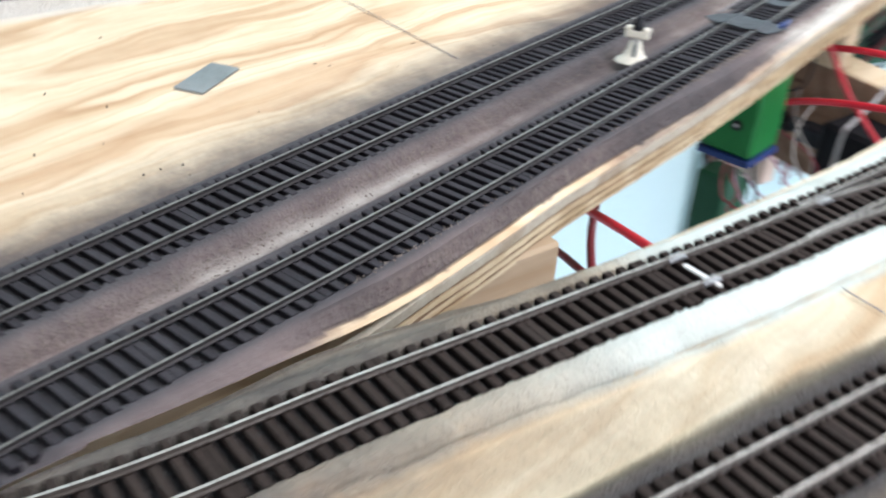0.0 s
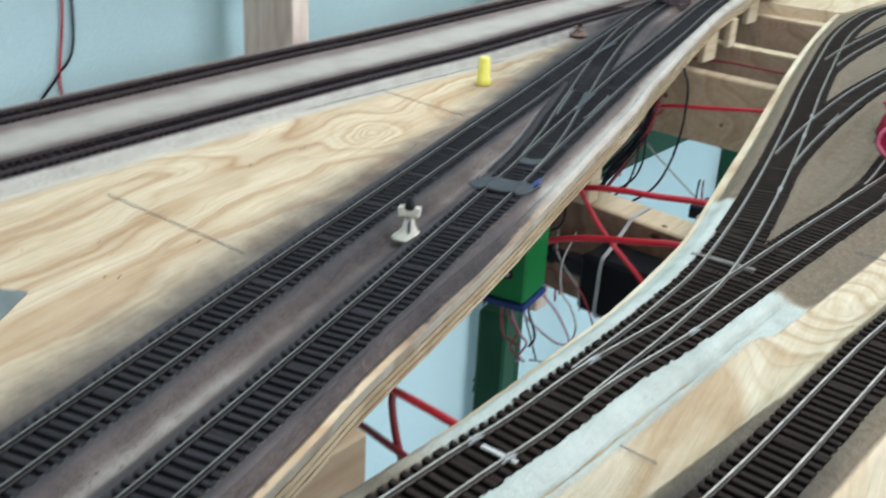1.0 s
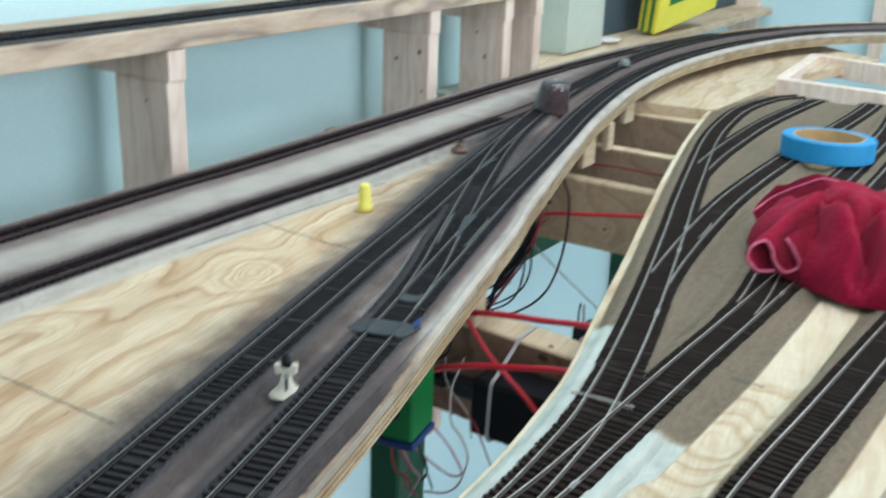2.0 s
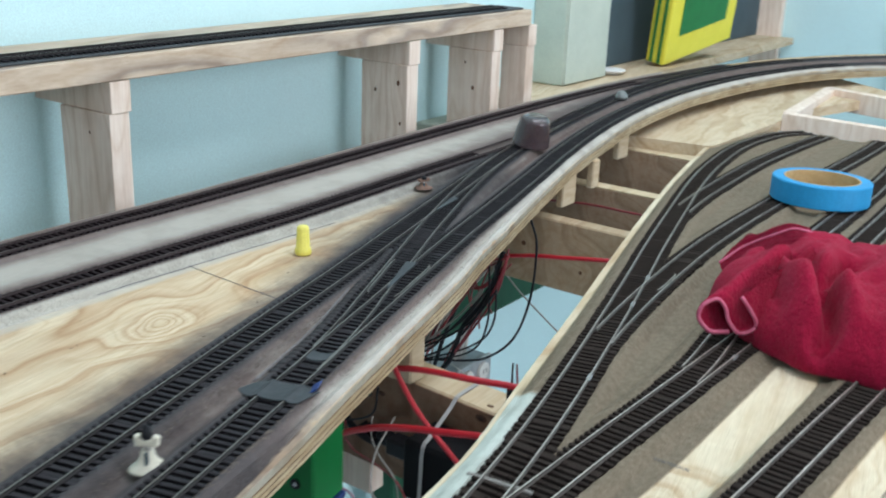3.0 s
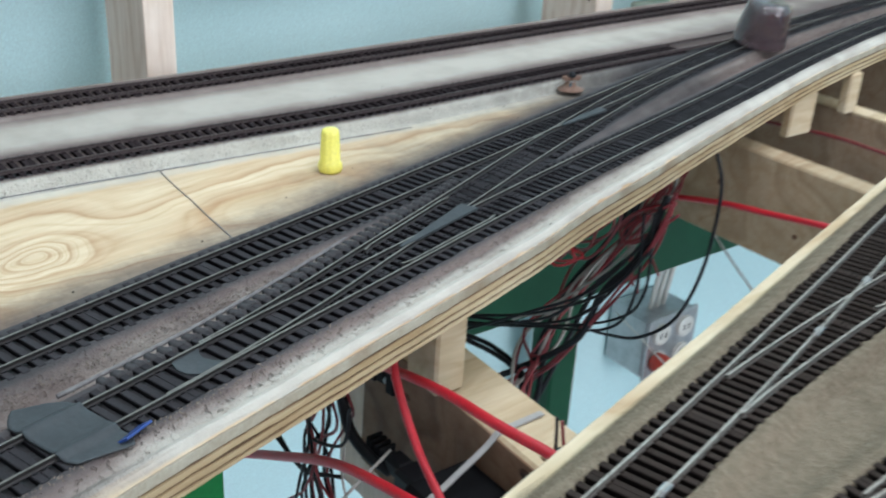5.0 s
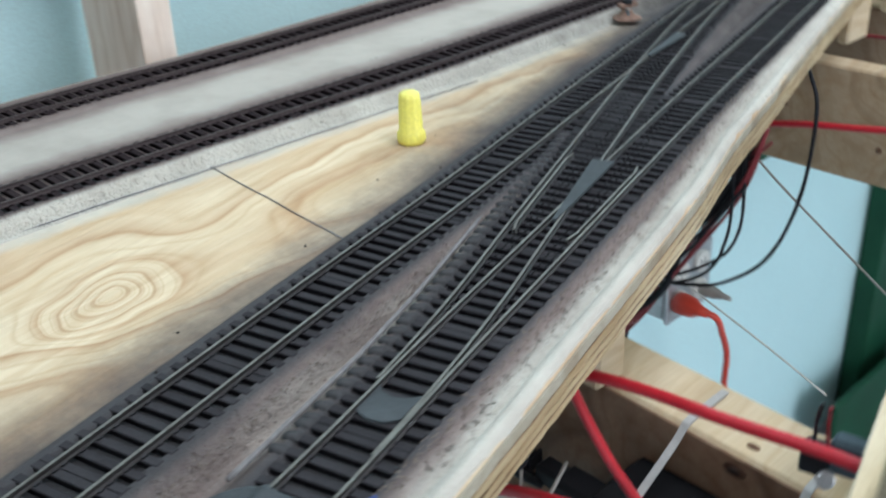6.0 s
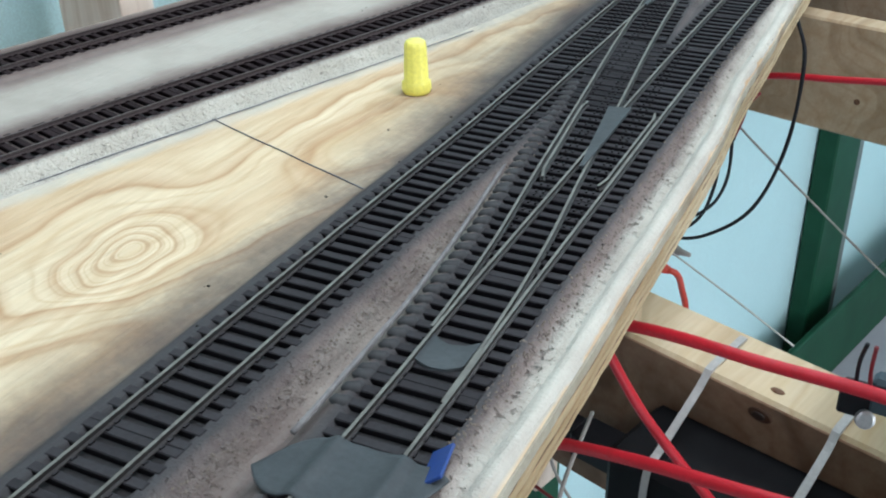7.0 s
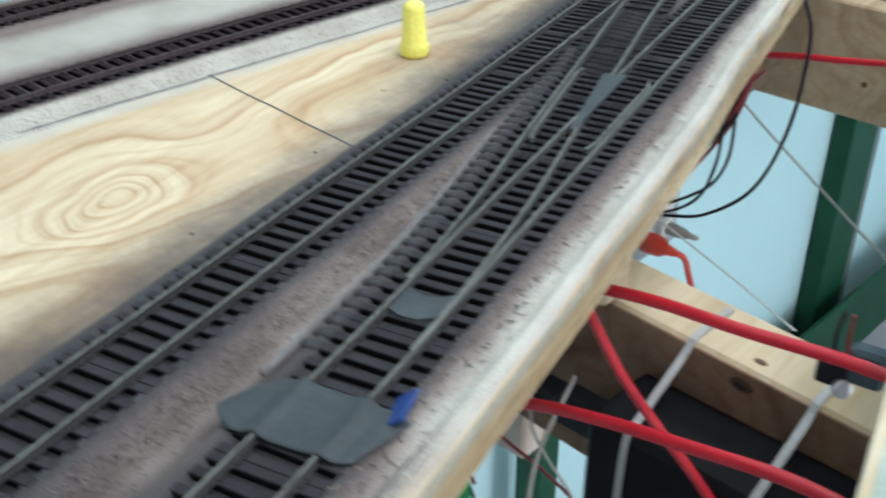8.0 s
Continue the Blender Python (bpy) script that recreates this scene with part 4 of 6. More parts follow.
def joined_boxes(*boxes):
    bm = bmesh.new()
    for a0, a1, o0, o1, z0, z1 in boxes:
        add_box(bm, ((a0 + a1) / 2, (o0 + o1) / 2, (z0 + z1) / 2), (a1 - a0, o1 - o0, z1 - z0))
    bmesh.ops.transform(bm, matrix=WALL_M, verts=bm.verts)
    bmesh.ops.recalc_face_normals(bm, faces=bm.faces)
    return bm


# unseen walls: an added glazed door at -0.23 to 0.87 along the east one, an assumed window at 1.00 to 2.30 out from the
# studs in the south one
tagged(part("wall_east", joined_boxes((-2.2, -0.23, 2.35, 2.45, FLOOR_Z, CEIL_Z), (0.87, END, 2.35, 2.45, FLOOR_Z, CEIL_Z), (-0.23, 0.87, 2.35, 2.45, 0.95, CEIL_Z)), GREYPLASTER), "unseen closing wall, grey to cut bounce light, with the added glazed door", "wall", kind="structure")
tagged(part("wall_south", joined_boxes((-2.3, -2.2, BEHIND, 1.00, FLOOR_Z, CEIL_Z), (-2.3, -2.2, 2.30, 2.35, FLOOR_Z, CEIL_Z), (-2.3, -2.2, 1.00, 2.30, FLOOR_Z, 0.45), (-2.3, -2.2, 1.00, 2.30, 1.25, CEIL_Z)), GREYPLASTER), "unseen closing wall, grey to cut bounce light, with the assumed wide window", "wall", kind="structure")
tagged(part("wall_north", wall_box(END, END + 0.10, BEHIND - 0.1, 2.45, FLOOR_Z, CEIL_Z), WALL), "pale blue painted end wall", "wall", kind="structure")
tagged(part("floor", wall_box(-2.3, END + 0.1, BEHIND - 0.1, 2.45, FLOOR_Z - 0.1, FLOOR_Z), CONCRETE), "pale grey painted concrete floor", "floor", kind="structure")
tagged(part("ceiling", wall_box(-2.3, END + 0.1, BEHIND - 0.1, 2.45, CEIL_Z, CEIL_Z + 0.1), PLASTER), "white ceiling", "ceiling", kind="structure")


def pane_glass():
    n = Nodes("window_glass")
    n.put(n.b, "Transmission Weight", 1.0)
    return n.end((0.95, 0.97, 0.97), 0.02, 0.0, 0.5)


PANE = pane_glass()
window = tagged(thing("assumed_window_1", "", ""), "assumed unseen white framed window behind the walk", "window", kind="structure")
door = tagged(thing("added_door_1", "", ""), "added unseen white framed glazed door", "door", kind="structure")
for root, cuts, pane in ((window, ((-2.27, -2.22, 1.001, 1.05, 0.451, 1.249), (-2.27, -2.22, 2.25, 2.299, 0.451, 1.249), (-2.27, -2.22, 1.051, 2.249, 0.451, 0.50), (-2.27, -2.22, 1.051, 2.249, 1.20, 1.249)), (-2.25, -2.244, 1.051, 2.249, 0.501, 1.199)),
                         (door, ((-0.229, -0.15, 2.37, 2.42, FLOOR_Z + 0.001, 0.949), (0.79, 0.869, 2.37, 2.42, FLOOR_Z + 0.001, 0.949), (-0.149, 0.789, 2.37, 2.42, FLOOR_Z + 0.001, FLOOR_Z + 0.12), (-0.149, 0.789, 2.37, 2.42, 0.87, 0.949)), (-0.149, 0.789, 2.392, 2.398, FLOOR_Z + 0.121, 0.869))):
    for cut in cuts:
        part("frame_bar", wall_box(*cut, 0.003), PLASTER, root)
    part("pane", wall_box(*pane), PANE, root, "clear glass").visible_shadow = False


def ceiling_light(x, y):
    root = thing("ceiling_light", "flat white ceiling light fitting", "ceiling light", "ceiling lights", at=(x, y, CEIL_Z))
    part("housing", boxed((0, 0, -0.03), (1.3, 0.62, 0.06), bevel=0.01), PLASTER, root)
    return root


ceiling_light(0.30, 0.85)
ceiling_light(0.30, 2.05)


# ---- upper shelf and its posts ----
def post(along, name="shelf_post", knee=True, depth=0.073, wide=0.022, top=0.1115):
    root = thing(name, "upright pale pine stud carrying the upper shelf", "post", "shelf posts", at=wall_frame(along, 0, -0.085))
    inv = Matrix.Translation(root.location).inverted()
    for nm, bm, mat in (("stud", wall_box(along - wide, along, -depth, 0.0, -0.085, top - 0.0292 if knee else top, 0.0007), STUD),
                        ("arm", wall_box(along - wide + 0.002, along + 0.002, BEHIND, 0.0012, top - 0.029, top, 0.0007), STUD)):
        if nm == "arm" and not knee:
            bm.free()
            continue
        ob = part(nm, bm, mat, root)
        ob.matrix_parent_inverse = inv
    return root


KNOTHEART = stained("black_brown_knot_heart", (0.016, 0.008, 0.006), (0.034, 0.016, 0.011), 400.0, 0.6)
REDKNOT = stained("red_brown_knot", (0.060, 0.026, 0.014), (0.10, 0.045, 0.026), 300.0, 0.6)
KNOT = stained("dark_wood_knot", (0.10, 0.045, 0.022), (0.20, 0.10, 0.05), 300.0, 0.6)


def post_knot(root, along, out, z, r):
    """A knot in the side of a post, a shallow disc."""
    bm = add_lathe(bmesh.new(), ((r, 0.0), (r * 0.85, 0.0004), (r * 0.4, 0.0006)), seg=14)
    bmesh.ops.transform(bm, matrix=WALL_M @ pose(along - 0.0221, out, z, 0, -90, 0) @ Matrix.Diagonal((1.3, 0.9, 1, 1)), verts=bm.verts)
    bmesh.ops.recalc_face_normals(bm, faces=bm.faces)
    stud = [c for c in root.children if c.name.startswith("stud")][0]
    part("knot", bm, KNOT, stud)


for a, marks in ((-0.46, ()), (0.008, ((-0.030, 0.062, 0.0012),)), (0.441, ((-0.050, 0.048, 0.0022), (-0.014, 0.060, 0.0026), (-0.010, 0.010, 0.0018))), (0.628, ((-0.030, 0.030, 0.0026), (-0.044, 0.064, 0.0016)))):
    stand = post(a)
    for o, z, r in marks:
        post_knot(stand, a, o, z, r)
post(0.716, depth=0.042)
upper = thing("upper_shelf", "long plywood shelf along the wall with a track on it", "shelf", at=wall_frame(0, 0, 0.112))
inv = Matrix.Translation(upper.location).inverted()
part("board", wall_box(-1.4, 0.70, BEHIND, 0.002, 0.112, 0.1335, 0.001), WEATHERED, upper).matrix_parent_inverse = inv
part("scenic_strip", wall_box(-1.4, 0.69, -0.052, -0.006, 0.1337, 0.1362, 0.001), FROG, upper, "grey-green scenic strip").matrix_parent_inverse = inv
tagged(part("ledger", wall_box(-1.4, 1.2, -0.11, -0.03, -0.125, -0.0855, 0.002), JOIST), "horizontal ledger board carrying the shelf posts", "beam")
UPPER = np.array([tuple(wall_frame(a, -0.026, 0))[:2] for a in np.arange(-0.9, 0.66, 0.003)])
track("shelf_track", "dark model track on the upper shelf", UPPER, lambda y: 0.1400, SLEEPER, RAIL)

# ---- on the main deck ----
RUST = stained("rust_brown_paint", (0.16, 0.095, 0.070), (0.24, 0.150, 0.115), 200.0, 0.7, spec=0.2)


def wire_nut(x, y, z):
    """A winged, ribbed cap that stands on its mouth."""
    bm = bmesh.new()
    seg, prof = 40, ((0.0061, 0.0), (0.0062, 0.0016), (0.0060, 0.0044), (0.0058, 0.0052), (0.0053, 0.0058), (0.0047, 0.0210), (0.0043, 0.0232), (0.0034, 0.0240))
    rings = []
    for i, (r, h) in enumerate(prof):
        ring = []
        for k in range(seg):
            rib = 0.00028 if (k % 4 < 2 and 3 < i < 7) else 0.0
            wing = 0.0006 * max(0.0, math.cos(2 * math.pi * k / seg)) ** 14 + 0.0006 * max(0.0, -math.cos(2 * math.pi * k / seg)) ** 14 if 1 <= i <= 3 else 0.0
            rr = r + rib + wing
            ring.append(bm.verts.new((rr * math.cos(2 * math.pi * k / seg), rr * math.sin(2 * math.pi * k / seg), h)))
        rings.append(ring)
    for a, b in zip(rings, rings[1:]):
        for k in range(seg):
            bm.faces.new((a[k], a[(k + 1) % seg], b[(k + 1) % seg], b[k]))
    bm.faces.new(rings[0][::-1])
    bm.faces.new(rings[-1])
    bmesh.ops.transform(bm, matrix=pose(x, y, z, 0, 0, 35), verts=bm.verts)
    return tagged(part("wire_nut", bm, YELLOW, smooth=True), "yellow plastic wire nut standing on the bare plywood", "wire nut")


wire_nut(-0.3345, 0.7655, 0.0004)


def stroke(name, label, a, b, width, z, material=PENCIL, wobble=0.0006):
    bm = bmesh.new()
    a, b = Vector((*a, 0)), Vector((*b, 0))
    d = (b - a).normalized()
    s = Vector((-d.y, d.x, 0))
    prev = None
    n = max(6, int((b - a).length / 0.006))
    for k in range(n + 1):
        p = a.lerp(b, k / n) + s * wobble * noise.noise(Vector((k * 0.3, 7.0, a.x * 50)))
        w = width * (0.6 + 0.4 * noise.noise(Vector((k * 0.7, 3.0, a.y * 40))))
        row = [bm.verts.new((*(p + s * w).xy, z)), bm.verts.new((*(p - s * w).xy, z)), bm.verts.new((*(p - s * w).xy, z - 0.0003)), bm.verts.new((*(p + s * w).xy, z - 0.0003))]
        if prev:
            for i in range(4):
                bm.faces.new((prev[i], prev[(i + 1) % 4], row[(i + 1) % 4], row[i]))
        prev = row
    bmesh.ops.recalc_face_normals(bm, faces=bm.faces)
    return tagged(part(name, bm, material), label, "pencil line")


stroke("pencil_line", "thin pencil line drawn across the bare plywood", (-0.396, 0.697), (-0.296, 0.6725), 0.00035, 0.0005)
stroke("pencil_line", "faint pencil line across the bare plywood", (-0.405, 0.402), (-0.285, 0.381), 0.00040, 0.0005)
stroke("pencil_line", "long bluish pencil line beside the white strip", (-0.430, 0.530), (-0.3555, 0.852), 0.00045, 0.0010)


def flat_plate(name, label, corners, z, thick, material, category, round_=0.0015):
    bm = bmesh.new()
    top = [bm.verts.new((x, y, z)) for x, y in corners]
    f = bm.faces.new(top)
    r = bmesh.ops.extrude_face_region(bm, geom=[f])
    bmesh.ops.translate(bm, vec=(0, 0, -thick), verts=[v for v in r["geom"] if isinstance(v, bmesh.types.BMVert)])
    side = [e for e in bm.edges if abs(e.verts[0].co.z - e.verts[1].co.z) > thick * 0.5]
    bmesh.ops.bevel(bm, geom=side, offset=round_, segments=3, affect="EDGES", profile=0.5)
    bmesh.ops.recalc_face_normals(bm, faces=bm.faces)
    return tagged(part(name, bm, material), label, category) if category else bm


nail_plate = flat_plate("nail_plate", "dull metal nail plate lying on the bare plywood", ((-0.342, 0.249), (-0.356, 0.281), (-0.342, 0.287), (-0.328, 0.255)), 0.0012, 0.0010, GALV, "nail plate", 0.0008)


def dwarf_signal(x, y, z, scale, turn, pale=None, flat=1.0, label="cream dwarf signal with a black lamp on a round foot"):
    pale = pale or CREAM
    root = thing("dwarf_signal", label, "model signal", "signals", at=(x, y, z))
    root.matrix_world = pose(x, y, z, 0, 0, turn) @ Matrix.Diagonal((scale, scale, scale * flat, 1))
    bm = bmesh.new()
    rings = []
    for r, h in ((0.0092, 0.0), (0.0088, 0.0009), (0.0062, 0.0024), (0.0040, 0.0060), (0.0030, 0.0100)):
        rings.append([bm.verts.new(((r + 0.0016 * noise.noise(Vector((math.cos(a), math.sin(a), r * 90)))) * math.cos(a), (r + 0.0016 * noise.noise(Vector((math.cos(a), math.sin(a), r * 90)))) * math.sin(a), h)) for a in np.linspace(0, 2 * math.pi, 28, endpoint=False)])
    for a, b in zip(rings, rings[1:]):
        for k in range(28):
            bm.faces.new((a[k], a[(k + 1) % 28], b[(k + 1) % 28], b[k]))
    bm.faces.new(rings[-1])
    bm.faces.new(rings[0][::-1])
    part("foot", bm, pale, root, smooth=True)
    part("mast", add_lathe(bmesh.new(), ((0.0026, 0.0015), (0.0019, 0.004), (0.0017, 0.0125)), seg=14), WIREGREY, root, "grey-blue ribbed mast", smooth=True)
    aim = math.radians(-60 - turn)
    part("slot", boxed((0.0036 * math.cos(aim), 0.0036 * math.sin(aim), 0.0066), (0.0016, 0.0016, 0.0078), bevel=0.0003), SLATE, root, "dark slot in the foot")
    head = boxed((0, 0, 0.0145), (0.0120, 0.0042, 0.0046), bevel=0.0009)
    add_box(head, (0.0045, 0.0, 0.0165), (0.0035, 0.0040, 0.0030), bevel=0.0006)
    add_box(head, (-0.0045, 0.0, 0.0165), (0.0035, 0.0040, 0.0030), bevel=0.0006)
    part("head", head, pale, root)
    part("lamp", add_lathe(bmesh.new(), ((0.0026, 0.0165), (0.0029, 0.0190), (0.0018, 0.0230), (0.0008, 0.0240)), seg=14), BLACK, root, "black lamp cap", smooth=True)
    return root


dwarf_signal(-0.2195, 0.4430, 0.0042, 1.0, 20)
dwarf_signal(-0.3372, 0.9920, 0.0030, 1.05, 60, RUST, 0.5, "brown dwarf signal with a dark lamp on a flat foot")

cover = thing("point_cover", "limp grey cover draped over the turnout's rails and throw bar", "turnout cover", at=(-0.208, 0.538, RAIL_TOP))
inv = Matrix.Translation(cover.location).inverted()


def cover_mesh():
    """A limp sheet that lies over both rails, sags between them and drops to the ground outside."""
    bm = bmesh.new()
    nx, ny = 46, 18
    rows = []
    for j in range(ny + 1):
        row = []
        for i in range(nx + 1):
            u, v = i / nx, 2 * j / ny - 1
            half = 0.0112 - 0.0062 * max(0.0, 1 - u / 0.22) ** 2 - 0.0022 * max(0.0, (u - 0.8) / 0.2) ** 2 + 0.0007 * noise.noise(Vector((u * 5, v, 4.0)))
            x, y = -0.2265 + 0.0390 * u + 0.0018 * v, 0.5350 + 0.0045 * u + half * v
            off = x - float(np.interp(y, EDGE[:, 1], EDGE[:, 0]))
            a = abs(off)
            z = RAIL_TOP + 0.0006 - 0.0013 * (1 - (a / 0.00825) ** 4) if a < 0.00825 else RAIL_TOP + 0.0006 - 0.0017 * float(ease(a, 0.0088, 0.0125))
            row.append((x, y, z + 0.00015 * noise.noise(Vector((u * 9, v * 3, 1)))))
        rows.append(row)
    vt = [[bm.verts.new(p) for p in row] for row in rows]
    vb = [[bm.verts.new((p[0], p[1], p[2] - 0.0005)) for p in row] for row in rows]
    for j in range(ny):
        for i in range(nx):
            bm.faces.new((vt[j][i], vt[j][i + 1], vt[j + 1][i + 1], vt[j + 1][i]))
            bm.faces.new((vb[j][i], vb[j + 1][i], vb[j + 1][i + 1], vb[j][i + 1]))
    for i in range(nx):
        bm.faces.new((vt[0][i + 1], vt[0][i], vb[0][i], vb[0][i + 1]))
        bm.faces.new((vt[ny][i], vt[ny][i + 1], vb[ny][i + 1], vb[ny][i]))
    for j in range(ny):
        bm.faces.new((vt[j][0], vt[j + 1][0], vb[j + 1][0], vb[j][0]))
        bm.faces.new((vt[j + 1][nx], vt[j][nx], vb[j][nx], vb[j + 1][nx]))
    return bm


part("card", cover_mesh(), FROG, cover, smooth=True).matrix_parent_inverse = inv
bm = boxed((0, 0, 0), (0.0009, 0.0118, 0.0066), bevel=0.0002)
bmesh.ops.transform(bm, matrix=pose(-0.1905, 0.5510, 0.0085, 0, 52, 16), verts=bm.verts)
part("tape_flap", bm, BLUEPLASTIC, cover, "blue tape flap").matrix_parent_inverse = inv

tagged(flat_plate("bridle_plate", "small grey plate between the turnout's rails", ((-0.2206, 0.5866), (-0.2200, 0.5972), (-0.2172, 0.5950), (-0.2135, 0.5942), (-0.2092, 0.5958), (-0.2062, 0.5994), (-0.2050, 0.5872), (-0.2084, 0.5838), (-0.2132, 0.5828), (-0.2178, 0.5840)), RAIL_TOP - 0.0011, 0.0012, FROG, "turnout plate", 0.0009))
tagged(flat_plate("frog_plate", "grey painted wedge plate at the turnout's crossing", ((-0.2298, 0.7115), (-0.2435, 0.7690), (-0.2346, 0.7718), (-0.2284, 0.7125)), RAIL_TOP + 0.0004, 0.0012, FROG, "turnout plate", 0.0004))
tagged(flat_plate("frog_plate", "grey painted wedge plate at the far turnout's crossing", ((-0.2895, 0.9560), (-0.2855, 0.9100), (-0.2835, 0.9100), (-0.2830, 0.9560)), RAIL_TOP + 0.0004, 0.0012, FROG, "turnout plate", 0.0004))


def guard_rail(line, offset, y0, y1, top, material, label):
    ys = np.arange(y0, y1, 0.003)
    i = [int(np.argmin(np.abs(line[:, 1] - y))) for y in ys]
    n, _ = normals(line)
    sub = line[i] + n[i] * offset
    sub[0] += n[i[0]] * (-0.0012 if offset > 0 else 0.0012)
    sub[-1] += n[i[-1]] * (-0.0012 if offset > 0 else 0.0012)
    return tagged(part("guard_rail", rail_mesh(sub, 0.0, top, lower=0.0003), material), label, "guard rail", "guard rails")


guard_rail(EDGE, 0.0060, 0.700, 0.772, main_top, RAIL, "short weathered guard rail beside a running rail")
guard_rail(CROSS, -0.0060, 0.700, 0.772, main_top, RAIL, "short weathered guard rail beside a running rail")
guard_rail(YARD_A, 0.0060, 0.850, 0.900, yard_top, RAIL_SHINY, "short bright guard rail beside a running rail")


# the ridge's pale colour holds the highlight along the roadbed's raised edge
def paint_ridge(line, other, offset, y0, y1):
    i = [k for k in range(len(line)) if y0 <= line[k, 1] <= y1][::4]
    n, _ = normals(line)
    shift = {}
    for k in i:
        j = int(np.argmin(np.hypot(*(other - line[k]).T)))
        shift[k] = min(0.0, float((other[j] - line[k]) @ n[k])) if np.hypot(*(other[j] - line[k])) < 0.0312 and 0 < j < len(other) - 1 else 0.0
    pts = [(*(line[k] + n[k] * (offset + shift[k] + 0.0006 * noise.noise(Vector((line[k, 1] * 40, 1, 2))))), 0.0054) for k in i]
    return wire("paint_ridge", "thin ridge of dried paint beside the turnout, edge highlight in its pale colour", pts, 0.0009, PALERIDGE, "paint ridge", "", 0.004, 6)


TOOTH = stained("dusted_sleeper_end", (0.048, 0.048, 0.051), (0.082, 0.080, 0.083), 220.0, 0.8, spec=0.05)


def sleeper_ends(line, other, y0, y1, pitch=0.0057):
    """The rounded, paint-clogged ends of a turnout's long sleepers, standing in a row beside its curved route."""
    root = thing("turnout_sleeper_ends", "row of pale dusted sleeper ends beside the turnout", "sleeper ends", at=(line[0, 0], line[0, 1], BED))
    inv_ = Matrix.Translation(root.location).inverted()
    s = np.r_[0, np.cumsum(np.linalg.norm(np.diff(line, axis=0), axis=1))]
    n, _ = normals(line)
    bm = boxed((0, 0, -0.0012), (0.0062, 0.0046, 0.0030), bevel=0.0011)
    for v in bm.verts:
        if v.co.x < 0:
            v.co.y *= 0.62
            v.co.z -= 0.0007
    me = mesh_of(bm, "sleeper_end", TOOTH, True)
    for at in np.arange(pitch / 2, s[-1], pitch):
        i = min(int(np.searchsorted(s, at)), len(line) - 1)
        if not y0 < line[i, 1] < y1:
            continue
        j = int(np.argmin(np.hypot(*(other - line[i]).T)))
        off = float((other[j] - line[i]) @ n[i]) if np.hypot(*(other[j] - line[i])) < 0.0312 and 0 < j < len(other) - 1 else 0.0
        c = line[i] + n[i] * (min(0.0, off) - 0.0172)
        ob = new("sleeper_end", me)
        ob.parent, ob.matrix_parent_inverse = root, inv_
        ob.matrix_basis = pose(c[0], c[1], 0.0076, 0, random.uniform(-5, 5), math.degrees(math.atan2(n[i, 1], n[i, 0])) + random.uniform(-4, 4))
    return root


sleeper_ends(EDGE, CROSS, 0.560, 0.800)
PALERIDGE = stained("lit_dried_paint", (0.16, 0.15, 0.153), (0.235, 0.225, 0.225), 200.0, 0.7, spec=0.2)
paint_ridge(EDGE, CROSS, -0.0222, 0.548, 0.720)


def plain_cup(x, y, z):
    bm = bmesh.new()
    shell = [(0.0215, 0.0), (0.0219, 0.0010), (0.0215, 0.0020)] + [(0.0213 - 0.0036 * u ** 1.4, 0.002 + 0.026 * u) for u in (0.2, 0.4, 0.6, 0.8, 1.0)]
    crown = [(0.0177 - 0.0065 * (1 - math.cos(a)), 0.028 + 0.0065 * math.sin(a)) for a in (0.35, 0.7, 1.05, 1.4)]
    add_lathe(bm, shell + crown + [(0.0, 0.0348)], seg=64, cap=False)
    add_lathe(bm, [(max(0.0, r - 0.0010), max(0.0, h - 0.0010)) for r, h in shell + crown + [(0.0, 0.0348)]], seg=64, cap=False)
    bmesh.ops.remove_doubles(bm, verts=bm.verts, dist=1e-6)
    bmesh.ops.recalc_face_normals(bm, faces=bm.faces)
    bmesh.ops.transform(bm, matrix=pose(x, y, z, 3, 9, 0), verts=bm.verts)
    return tagged(part("plastic_cup", bm, CLEAR, smooth=True), "smoky translucent plastic cup upside down over the tracks", "cup")


plain_cup(-0.3050, 1.2080, RAIL_TOP + 0.0015)
tagged(part("wire_nut", add_lathe(bmesh.new(), ((0.009, 0.0), (0.0095, 0.003), (0.006, 0.010), (0.004, 0.011)), (-0.300, 1.575, RAIL_TOP), seg=18), GALV, smooth=True), "small dull metal cap between the far tracks", "cap")


# ---- on the yard deck ----
def tape_roll(x, y, z):
    root = thing("tape_roll", "roll of blue masking tape lying on the tracks", "tape roll", at=(x, y, z))
    bm = bmesh.new()
    add_lathe(bm, ((0.0395, 0.0), (0.0505, 0.0), (0.0515, 0.0012), (0.0515, 0.0228), (0.0505, 0.0240), (0.0395, 0.0240), (0.0395, 0.0)), seg=56, cap=False)
    bmesh.ops.remove_doubles(bm, verts=bm.verts, dist=1e-6)
    part("tape", bm, TAPEBLUE, root, smooth=False)
    bm = bmesh.new()
    add_lathe(bm, ((0.0375, 0.0004), (0.0394, 0.0004), (0.0394, 0.0243), (0.0375, 0.0243), (0.0375, 0.0004)), seg=56, cap=False)
    bmesh.ops.remove_doubles(bm, verts=bm.verts, dist=1e-6)
    part("core", bm, CARD, root, "brown cardboard core")
    return root


roll = tape_roll(0.0150, 1.2420, 0.0)
roll.matrix_world = pose(0.0150, 1.2420, float(0.0075 + fall(1.242)), -1.7, 0, 0)


